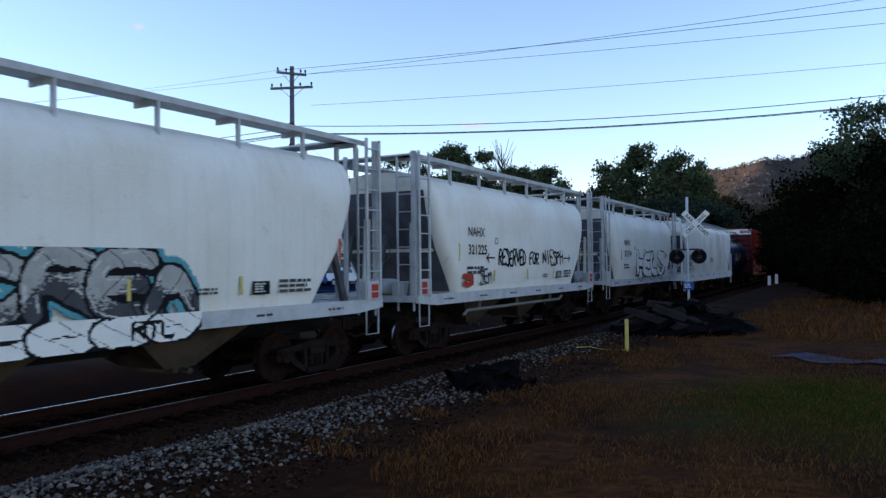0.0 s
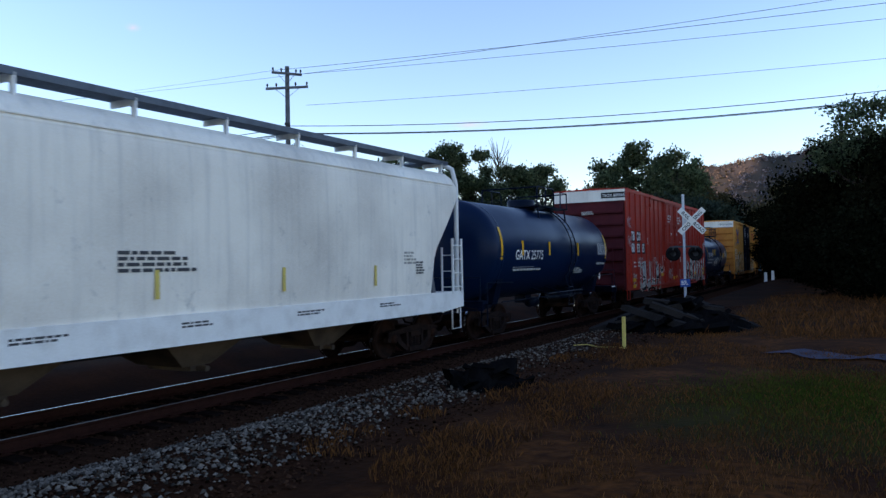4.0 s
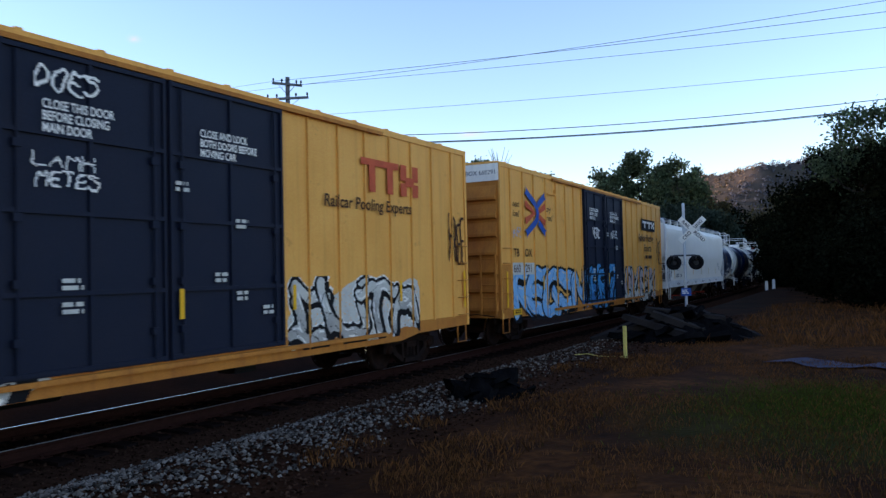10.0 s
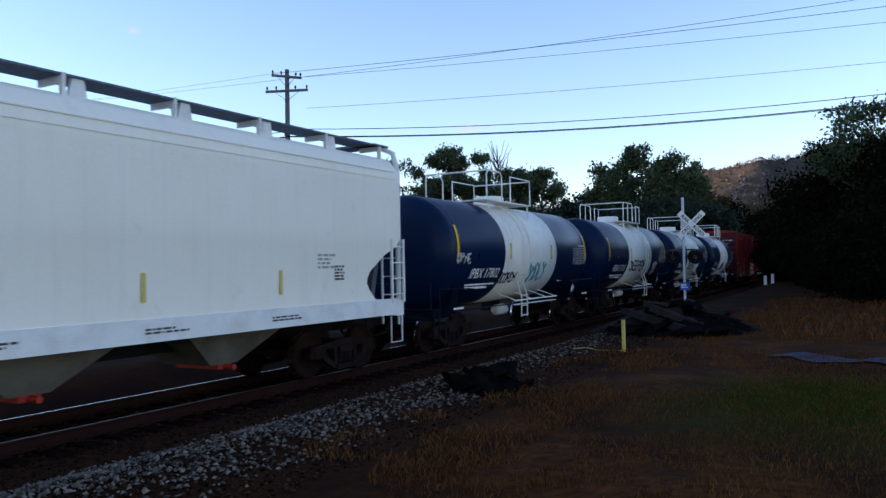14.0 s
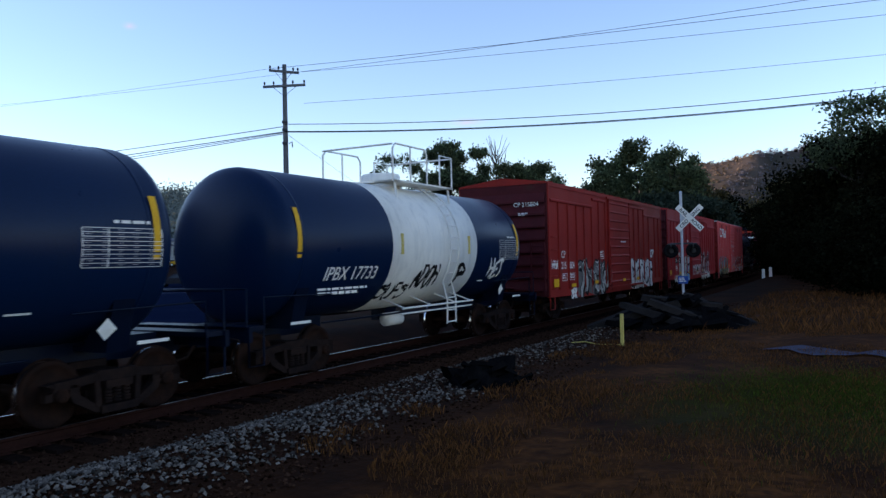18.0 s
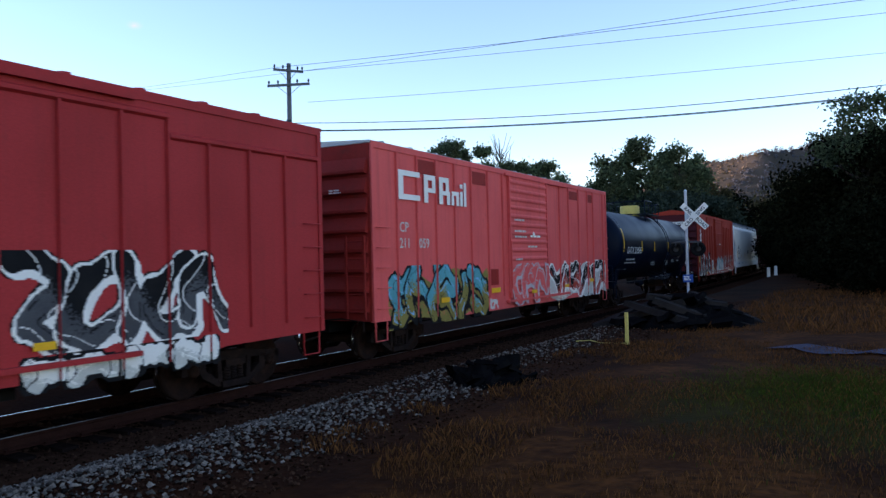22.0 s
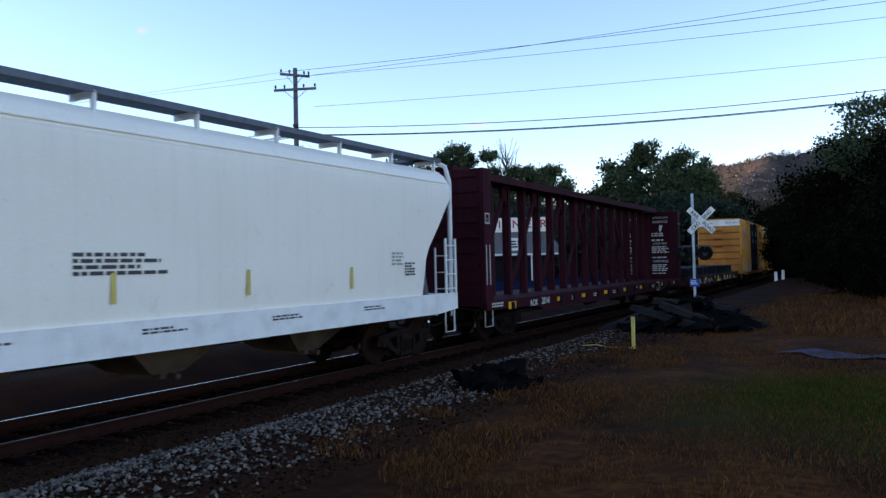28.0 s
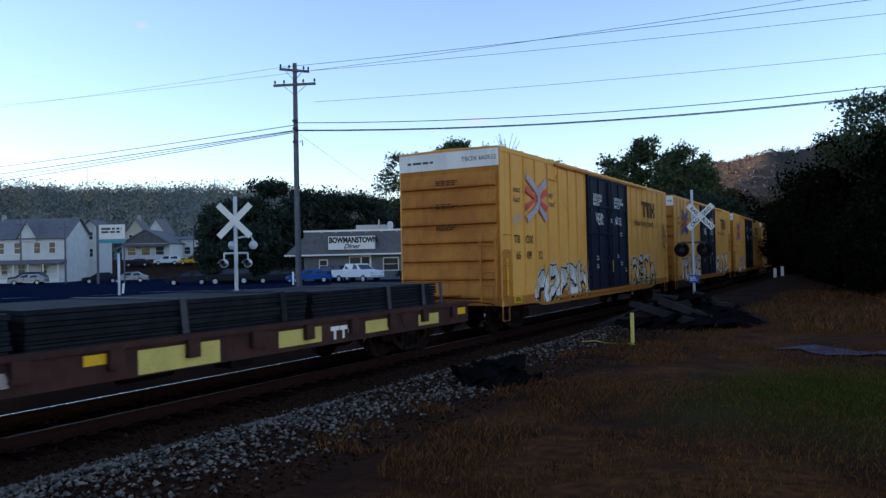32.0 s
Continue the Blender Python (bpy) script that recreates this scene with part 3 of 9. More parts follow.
            cls[fill & (np.abs(np.sin(YW * 6 + ZW * 3 + ph[2] + 2 * np.sin(ZW * 5))) < 0.06)] = 2
    col = np.arange(ny)
    raised = np.zeros(ny)
    for a, b in ribs:
        raised[(y0 + col * cell + cell / 2 > a) & (y0 + col * cell + cell / 2 < b)] = rib_depth
    me = Mesh()
    for r in range(nz):
        row = cls[r]
        cut = np.flatnonzero((np.diff(row) != 0) | (np.diff(raised) != 0)) + 1
        for a, b in zip(np.r_[0, cut], np.r_[cut, ny]):
            if row[a] < 0:
                continue
            ya, yb, za, zb = y0 + a * cell, y0 + b * cell, z0 + r * cell, z0 + (r + 1) * cell
            if radius:
                xa, xb = [math.sqrt(max(0.01, radius ** 2 - (q - zc) ** 2)) + x for q in (za, zb)]
            else:
                xa = xb = x + raised[a]
            me.v += [(xa, ya, za), (xa, yb, za), (xb, yb, zb), (xb, ya, zb)]
            k = len(me.v)
            me.f.append((k - 4, k - 3, k - 2, k - 1))
            me.slot.append(int(row[a]))
            me.smooth.append(False)
    return part("graffiti", me, [M[q] for q in (list(mats) + [mats[-1]] * 6)[:6]], parent)


# ---- the railway's line: straight, then a wide curve to the west ----
TRACK, BEND, START, SPEED = 10.506, 0.000571, -6.39, 11.26


def line_at(s, off=0.0):
    """The place and heading (radians) on the track's centre line at s metres along it, off metres towards the camera's side."""
    a = BEND * max(s - START, 0.0)
    if a:
        x, y = -TRACK - (1 - math.cos(a)) / BEND, START + math.sin(a) / BEND
    else:
        x, y = -TRACK, s
    return x + off * math.cos(a), y + off * math.sin(a), a


def smooth(a, b, v):
    u = min(1, max(0, (v - a) / (b - a)))
    return u * u * (3 - 2 * u)


def off_track(x, y):
    """Distance from the track's centre line, positive on the camera's side."""
    return x + TRACK + BEND * max(y - START, 0) ** 2 / 2


def ground_z(x, y):
    o = off_track(x, y)
    z = -0.42 + 0.75 * smooth(1.7, 4.6, o) + 0.14 * smooth(5, 11, o) + 0.55 * smooth(-1.7, -4.0, o) if abs(o) > 0 else -0.42
    z += 0.05 * noise.noise(Vector((x * 0.35, y * 0.35, 0))) * smooth(2.5, 5, abs(o))
    # the wooded ridge to the west; its unseen rise out of the view is added to hide the sun
    side, deep = x * 0.862 + y * 0.507, -x * 0.507 + y * 0.862
    left = max(0.0, -side - 0.66 * max(deep, 0.0) - 40)
    ridge = smooth(200, 430, deep + 0.62 * left + 25 * noise.noise(Vector((side * 0.006, 1.5, 0)))) * (35 + 5 * noise.noise(Vector((side * 0.008, deep * 0.004, 3))) + 165 * smooth(0, 420, left))
    ridge *= (1 - 0.25 * smooth(-150, -20, side)) * (1 - smooth(40, 190, side))
    z += 3.6 * smooth(118, 155, deep) * smooth(-32, -44, side)
    # the mountain beyond the line: a spur whose western shoulder is coloured as sunlit
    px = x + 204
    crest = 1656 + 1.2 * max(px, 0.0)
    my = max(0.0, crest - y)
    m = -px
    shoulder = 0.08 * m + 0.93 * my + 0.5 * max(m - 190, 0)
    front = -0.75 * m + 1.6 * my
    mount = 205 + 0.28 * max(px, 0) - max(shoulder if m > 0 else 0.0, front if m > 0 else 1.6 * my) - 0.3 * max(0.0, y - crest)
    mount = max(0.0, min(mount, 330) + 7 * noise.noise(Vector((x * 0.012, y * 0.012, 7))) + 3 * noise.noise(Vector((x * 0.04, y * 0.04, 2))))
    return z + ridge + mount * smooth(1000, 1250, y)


def spaced(points):
    out = []
    for a, b, step in points:
        n = max(1, round((b - a) / step))
        out += [a + (b - a) * i / n for i in range(n)]
    return out + [points[-1][1]]


XS = spaced([(-2600, -700, 120), (-700, -140, 14), (-140, -20, 5), (-20, 12, 0.5), (12, 40, 4), (40, 300, 30), (300, 1500, 60), (1500, 2600, 220)])
YS = spaced([(-2600, -300, 180), (-300, -12, 16), (-12, 50, 0.7), (50, 140, 5), (140, 700, 22), (700, 1300, 60), (1300, 1950, 25), (1950, 2600, 130)])
g = Mesh()
g.add([(x, y, ground_z(x, y)) for y in YS for x in XS],
      [(j * len(XS) + i, j * len(XS) + i + 1, (j + 1) * len(XS) + i + 1, (j + 1) * len(XS) + i) for j in range(len(YS) - 1) for i in range(len(XS) - 1)], 0, True)


def ground_material():
    """Bare dirt, dry brown grass and a green patch near the line; autumn woods on the hills."""
    m = material("ground_soil", (0.0160, 0.0058, 0.0028), (0.038, 0.0130, 0.0050), 0.97, spec=0.03, scale=0.6, fine=14, amount=0.9, bump=0.6)
    n, l = m.node_tree.nodes, m.node_tree.links
    b = n["Principled BSDF"]
    base = b.inputs["Base Color"].links[0].from_socket
    co = n.new("ShaderNodeTexCoord")
    nz = n.new("ShaderNodeTexNoise")
    nz.inputs["Scale"].default_value, nz.inputs["Detail"].default_value = 0.018, 8
    l.new(co.outputs["Object"], nz.inputs["Vector"])
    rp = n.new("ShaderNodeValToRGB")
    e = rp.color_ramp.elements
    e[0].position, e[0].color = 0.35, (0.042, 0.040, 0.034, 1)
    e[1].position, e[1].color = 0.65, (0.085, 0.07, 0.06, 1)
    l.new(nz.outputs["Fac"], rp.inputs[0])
    sp = n.new("ShaderNodeSeparateXYZ")
    l.new(co.outputs["Object"], sp.inputs[0])
    # dry turf on the camera's side of the line, with a greener patch in it
    def mixed(fac, a, colour):
        q = n.new("ShaderNodeMix")
        q.data_type = "RGBA"
        l.new(fac, q.inputs["Factor"])
        l.new(a, q.inputs["A"])
        if isinstance(colour, tuple):
            q.inputs["B"].default_value = (*colour, 1)
        else:
            l.new(colour, q.inputs["B"])
        return q.outputs["Result"]

    def ranged(value, lo, hi):
        q = n.new("ShaderNodeMapRange")
        q.inputs["From Min"].default_value, q.inputs["From Max"].default_value = lo, hi
        l.new(value, q.inputs["Value"])
        return q.outputs[0]

    def noisy(scale, detail=6):
        q = n.new("ShaderNodeTexNoise")
        q.inputs["Scale"].default_value, q.inputs["Detail"].default_value = scale, detail
        l.new(co.outputs["Object"], q.inputs["Vector"])
        return q.outputs["Fac"]

    def added(a, b, k):
        q = n.new("ShaderNodeMath")
        q.operation = "MULTIPLY_ADD"
        l.new(b, q.inputs[0])
        q.inputs[1].default_value = k
        l.new(a, q.inputs[2])
        return q.outputs[0]
    turf = mixed(ranged(noisy(9), 0.35, 0.7), mixed(ranged(noisy(1.1), 0.4, 0.65), base, (0.115, 0.038, 0.0095)), (0.030, 0.0098, 0.0035))
    gap = n.new("ShaderNodeVectorMath")
    gap.operation = "DISTANCE"
    gap.inputs[1].default_value = (-0.2, 9.0, 0.4)
    l.new(co.outputs["Object"], gap.inputs[0])
    turf = mixed(ranged(added(gap.outputs["Value"], noisy(0.9), 3.0), 4.2, 2.6), turf, (0.026, 0.024, 0.003))
    base = mixed(ranged(added(sp.outputs["X"], noisy(0.5), 3.4), -3.1, -1.4), base, turf)
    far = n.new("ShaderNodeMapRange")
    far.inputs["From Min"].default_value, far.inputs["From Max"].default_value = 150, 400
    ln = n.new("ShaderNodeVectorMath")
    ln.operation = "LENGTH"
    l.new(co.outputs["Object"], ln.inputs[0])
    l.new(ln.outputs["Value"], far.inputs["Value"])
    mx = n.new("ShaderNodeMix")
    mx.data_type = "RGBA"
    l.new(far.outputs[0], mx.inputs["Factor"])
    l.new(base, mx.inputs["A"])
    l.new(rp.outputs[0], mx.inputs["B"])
    l.new(mx.outputs["Result"], b.inputs["Base Color"])
    return m


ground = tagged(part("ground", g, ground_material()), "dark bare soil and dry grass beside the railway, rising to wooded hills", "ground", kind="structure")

# ---- the track ----
TIE_FROM, TIE_TO = -14.0, 96.0
track = tagged(thing("railway_track", "single railway track on rusty rails, dark wooden ties and crushed stone", "railway track"), kind="structure")


def along(me, profile, s0, s1, step, slot=0):
    """Draws a profile of (off, z) out along the track."""
    n = int((s1 - s0) / step) + 1
    k = len(profile)
    v = []
    for i in range(n):
        s = s0 + (s1 - s0) * i / (n - 1)
        for off, z in profile:
            x, y, _ = line_at(s, off)
            v.append((x, y, z))
    f = [(i * k + j, i * k + (j + 1) % k, (i + 1) * k + (j + 1) % k, (i + 1) * k + j) for i in range(n - 1) for j in range(k)]
    return me.add(v, f, slot)


for side in (1, -1):
    c = side * 0.755
    me = Mesh()
    along(me, [(c - 0.07, -0.172), (c + 0.07, -0.172), (c + 0.07, -0.158), (c + 0.012, -0.13), (c + 0.012, -0.05), (c + 0.034, -0.036), (c + 0.034, -0.004),
               (c - 0.034, -0.004), (c - 0.034, -0.036), (c - 0.012, -0.05), (c - 0.012, -0.13), (c - 0.07, -0.158)], -40, 460, 4)
    rail = part("rail", me, "rail_rust", track)
    me = Mesh()
    along(me, [(c - 0.018, -0.004), (c + 0.020, -0.004), (c + 0.016, 0.0), (c - 0.014, 0.0)], -40, 460, 4)
    part("rail_head", me, "worn_dull" if side > 0 else "worn_steel", rail, "bright worn top of the rail")
bed = Mesh()
along(bed, [(-3.2, -0.6), (3.2, -0.6), (2.3, -0.30), (1.45, -0.225), (-1.45, -0.225), (-2.3, -0.30)], -40, 460, 4)
tagged(part("ballast_bed", bed, "stone_dark", track, "dark dirty crushed stone bed"), kind="stuff")
tie = Mesh()
tie.add(*(lambda b: ([(x * 1.3, y * 0.115, z) for x, y, z in b], [(0, 1, 3, 2), (4, 6, 7, 5), (0, 4, 5, 1), (2, 3, 7, 6), (0, 2, 6, 4), (1, 5, 7, 3)]))(
    [(x, y, z) for x in (-1, 1) for y in (-1, 1) for z in (-0.35, -0.178)]))
tie_data = tie.data("tie", [M["tie_wood"]])
plate = Mesh()
for c in (-0.755, 0.755):
    plate.box(c - 0.17, c + 0.17, -0.09, 0.09, -0.180, -0.165)
    for q in (-0.11, 0.11):
        plate.box(c + q - 0.02, c + q + 0.02, -0.05, -0.01, -0.166, -0.135)
plate_data = plate.data("tie_plate", [M["rail_rust"]])
rng = random.Random(5)
s = TIE_FROM
while s < TIE_TO:
    x, y, a = line_at(s)
    t_ob = part("tie", tie_data, None, track, at=pose(x + rng.uniform(-0.06, 0.06), y, rng.uniform(-0.012, 0.004), 0, 0, math.degrees(a) + rng.uniform(-1.5, 1.5)))
    if s < 45:
        part("tie_plate", plate_data, None, track, at=pose(x, y, 0, 0, 0, math.degrees(a)))
    s += 0.53


def stone_field(name, count, where, size, mat, label, seed):
    """Loose stones, joined: each a rough, squashed lump."""
    rng = np.random.RandomState(seed)
    base = np.array([(1, 0, 0), (-1, 0, 0), (0, 1, 0), (0, -1, 0), (0, 0, 1), (0.6, 0.6, -0.6)])
    tri = np.array([(0, 2, 4), (2, 1, 4), (1, 3, 4), (3, 0, 4), (2, 0, 5), (1, 2, 5), (3, 1, 5), (0, 3, 5)])
    V, F = [], []
    for i in range(count):
        x, y, z = where(rng)
        r = size * rng.uniform(0.5, 1.35)
        p = base * (1 + rng.uniform(-0.35, 0.35, base.shape)) * r * np.array((1, rng.uniform(0.6, 1), rng.uniform(0.5, 0.9)))
        a, b = rng.uniform(0, 6.3), rng.uniform(-0.5, 0.5)
        ca, sa, cb, sb = math.cos(a), math.sin(a), math.cos(b), math.sin(b)
        p = p @ np.array(((ca, sa, 0), (-sa, ca, 0), (0, 0, 1))) @ np.array(((1, 0, 0), (0, cb, sb), (0, -sb, cb)))
        V.append(p + (x, y, z + r * 0.25))
        F.append(tri + 6 * i)
    me = bpy.data.meshes.new(name)
    me.from_pydata(np.concatenate(V).tolist(), [], np.concatenate(F).tolist())
    me.materials.append(M[mat])
    return tagged(new(name, me), label, "gravel", kind="stuff")


def bed_z(o):
    """The height of the stone bed at that distance from the centre line."""
    if o < 1.45:
        return -0.225
    if o < 2.3:
        return -0.225 - 0.075 * (o - 1.45) / 0.85
    return -0.30 - 0.30 * (o - 2.3) / 0.9


def on_bed(lo, hi, s0, s1, power=1.0):
    def pick(rng):
        s = s0 + (s1 - s0) * rng.rand() ** power
        o = rng.uniform(lo, hi)
        x, y, _ = line_at(s, o)
        return x, y, max(ground_z(x, y), bed_z(o))
    return pick


def clean_patch(rng):
    """The paler, cleaner stone: heaped beside the ties near the camera, thinning out along the line."""
    while True:
        s = 2.0 + 18 * rng.rand() ** 1.6
        o = rng.uniform(2.0, 6.0)
        dense = math.exp(-((o - 3.45 - 0.02 * s) / 1.45) ** 2) * (1 - smooth(4.5, 9.5, s)) * (0.25 + 0.75 * smooth(-0.25, 0.2, noise.noise(Vector((o * 1.1, s * 1.1, 2))))) + 0.14 * smooth(6.1, 4.6, o)
        dense += 0.22 * math.exp(-((o - 5.4) / 0.5) ** 2 - ((s - 8.8) / 0.9) ** 2)
        if rng.rand() < dense:
            x, y, _ = line_at(s, o)
            return x, y, max(ground_z(x, y), bed_z(o)) + 0.01


stone_field("ballast_stones_pale", 15000, clean_patch, 0.027, "stone", "pale grey crushed stone heaped beside the ties", 1)
stone_field("ballast_stones_dark", 30000, on_bed(1.25, 6.4, 1.5, 30, 1.4), 0.021, "stone_dark", "dirty dark crushed stone along the track's shoulder", 2)
stone_field("ballast_stones_crib", 5000, on_bed(-1.3, 1.3, 0, 26), 0.036, "stone_dark", "dirty crushed stone between the ties", 3)


# ---- rail cars: y along the car, the near end at -L/2; +x faces the camera; z = 0 on the rail ----
def wheel_profile(side):
    p = [(0.062, 0.0), (0.062, 0.10), (0.02, 0.13), (0.03, 0.30), (0.05, 0.375), (0.07, 0.39), (0.07, 0.452), (0.055, 0.46), (-0.045, 0.462), (-0.058, 0.487), (-0.075, 0.48), (-0.075, 0.39), (-0.01, 0.37), (-0.03, 0.14), (-0.09, 0.12)]
    return [(side * (0.755 + a), r) for a, r in p]


wheelset = Mesh()
for sd in (1, -1):
    wheelset.lathe(wheel_profile(sd), 30)
    wheelset.lathe([(sd * 0.76, 0.4625), (sd * 0.70, 0.464)], 30, slot=1)
    wheelset.lathe([(sd * 0.82, 0.10), (sd * 1.08, 0.10), (sd * 1.09, 0.08), (sd * 1.09, 0.0)], 14)
    for q in range(3):
        a = q * 2.094
        wheelset.box(sd * 1.085, sd * 1.10, 0.05 * math.cos(a) - 0.015, 0.05 * math.cos(a) + 0.015, 0.05 * math.sin(a) - 0.015, 0.05 * math.sin(a) + 0.015)
wheelset.lathe([(-0.75, 0.085), (0.75, 0.085)], 12)
WHEELSET = wheelset.data("wheelset", [M["wheel_iron"], M["worn_steel"]])
frame_me = Mesh()
x0, x1 = 0.93, 1.05
for sg in (1, -1):
    frame_me.prism([(sg * 0.30, 0.70), (sg * 0.62, 0.66), (sg * 1.10, 0.62), (sg * 1.10, 0.50), (sg * 0.62, 0.545), (sg * 0.30, 0.57)], "x", x0, x1)
    frame_me.prism([(sg * 1.10, 0.62), (sg * 1.10, 0.40), (sg * 0.99, 0.40), (sg * 0.99, 0.58)], "x", x0, x1)
    frame_me.prism([(sg * 0.74, 0.58), (sg * 0.74, 0.42), (sg * 0.66, 0.36), (sg * 0.60, 0.40), (sg * 0.62, 0.58)], "x", x0, x1)
    frame_me.prism([(sg * 0.76, 0.46), (sg * 0.70, 0.34), (sg * 0.36, 0.15), (sg * 0.28, 0.15), (sg * 0.28, 0.25), (sg * 0.40, 0.29), (sg * 0.64, 0.46)], "x", x0 - 0.01, x1 + 0.01)
    frame_me.prism([(sg * 0.30, 0.60), (sg * 0.38, 0.60), (sg * 0.36, 0.22), (sg * 0.27, 0.22)], "x", x0, x1 + 0.02)
    frame_me.box(0.90, 1.06, sg * 0.865 - 0.11, sg * 0.865 + 0.11, 0.555, 0.64)
frame_me.box(x0, x1, -0.32, 0.32, 0.57, 0.72)
frame_me.box(x0 - 0.04, x1 + 0.06, -0.30, 0.30, 0.13, 0.235)
frame_me.box(0.86, 1.10, -0.22, 0.22, 0.47, 0.575)
for q in (-0.15, 0.0, 0.15):
    for zz in range(5):
        frame_me.lathe([(0.255 + zz * 0.045, 0.062), (0.275 + zz * 0.045, 0.07), (0.29 + zz * 0.045, 0.062)], 8, "z", (1.02, q, 0))
FRAME = frame_me.data("side_frame", [M["truck_iron"]])
bolster = Mesh()
bolster.box(-0.95, 0.95, -0.20, 0.20, 0.42, 0.70)
bolster.box(-0.4, 0.4, -0.3, 0.3, 0.62, 0.80)
for sg in (1, -1):
    bolster.box(-0.9, 0.9, sg * 0.36 - 0.05, sg * 0.36 + 0.05, 0.36, 0.46)
    bolster.tube([(-0.7, sg * 0.33, 0.42), (0.7, sg * 0.33, 0.42)], 0.03)
BOLSTER = bolster.data("truck", [M["truck_iron"]])
coupler = Mesh()
coupler.box(-0.11, 0.11, -0.55, 0.0, 0.77, 0.95)
coupler.prism([(-0.16, -0.80), (0.02, -0.86), (0.16, -0.74), (0.17, -0.55), (-0.14, -0.50)], "z", 0.72, 0.99)
coupler.tube([(0.35, -0.05, 0.85), (0.38, -0.30, 0.62), (0.30, -0.65, 0.55), (0.22, -0.85, 0.66)], 0.03)
coupler.tube([(0.1, -0.5, 0.92), (0.9, -0.16, 0.98), (1.4, -0.12, 0.92), (1.42, -0.12, 0.72)], 0.016)
COUPLER = coupler.data("coupler", [M["truck_iron"]])
SPINNING, CARS = [], []


def rail_car(name, label, category, near, far, bogie, group=""):
    """An empty rail car with its running gear. near, far: its ends along the train, in metres from the camera's foot at the start."""
    car = thing(name, label, category, group)
    L = far - near
    for sg in (-1, 1):
        tr = part("truck", BOLSTER, None, car, at=pose(0, sg * (L / 2 - bogie), 0))
        part("side_frame", FRAME, None, tr)
        part("side_frame", FRAME, None, tr, at=pose(0, 0, 0, 0, 0, 180))
        for q in (-0.865, 0.865):
            ws = part("wheelset", WHEELSET, None, tr, at=pose(0, q, 0.462))
            SPINNING.append((ws, q, (near + far) / 2))
        part("coupler", COUPLER, None, car, at=pose(0, -L / 2, 0) if sg < 0 else pose(0, L / 2, 0, 0, 0, 180))
    CARS.append((car, (near + far) / 2))
    return car, L


def ladder(me, x, y0, y1, z0, z1, rungs, r=0.018, flat=True):
    """A ladder on a side wall; x is its plane."""
    for q in (y0, y1):
        me.box(x - 0.012, x + 0.03, q - 0.03, q + 0.03, z0, z1)
    for i in range(rungs):
        z = z0 + (z1 - z0) * (i + 0.5) / rungs
        me.tube([(x + 0.01, y0, z), (x + 0.01, y1, z)], r, 5)
    return me


def grab(me, a, b, out, r=0.016):
    """A grab iron from a to b, standing off by out."""
    a, b, o = Vector(a), Vector(b), Vector(out)
    me.tube([a, a + o, b + o, b], r, 5)


def stirrup(me, x, y, w, z0, z1):
    me.tube([(x, y - w / 2, z1), (x, y - w / 2, z0), (x, y + w / 2, z0), (x, y + w / 2, z1)], 0.02, 5)


def under(car, L, w=0.35, z0=0.72, z1=1.05, x=1.45, bits=True, seed=1):
    """The centre sill, crossbearers and brake gear under the floor."""
    me = Mesh()
    me.box(-w, w, -L / 2 + 0.1, L / 2 - 0.1, z0, z1)
    rng = random.Random(seed)
    n = int(L / 3)
    for i in range(n):
        y = -L / 2 + 3.0 + (L - 6.0) * i / max(1, n - 1)
        me.prism([(-x, z1), (x, z1), (x, z1 - 0.1), (w, z0 + 0.03), (-w, z0 + 0.03), (-x, z1 - 0.1)], "y", y - 0.05, y + 0.05)
    part("underframe", me, "black", car)
    if bits:
        me = Mesh()
        me.lathe([(-0.45, 0.0), (-0.45, 0.17), (0.45, 0.17), (0.45, 0.0)], 12, "y", (0.85, rng.uniform(-2, 1), z0 + 0.05))
        me.box(0.6, 1.0, 2.0, 2.5, z0 - 0.15, z0 + 0.2)
        me.tube([(1.0, -L / 2 + 3, z0 + 0.12), (1.02, 0, z0 + 0.02), (1.0, L / 2 - 3, z0 + 0.12)], 0.03, 5)
        me.tube([(0.7, -L / 2 + 2.6, z0), (0.7, L / 2 - 2.6, z0 - 0.05)], 0.02, 5)
        part("brake_gear", me, "black", car)


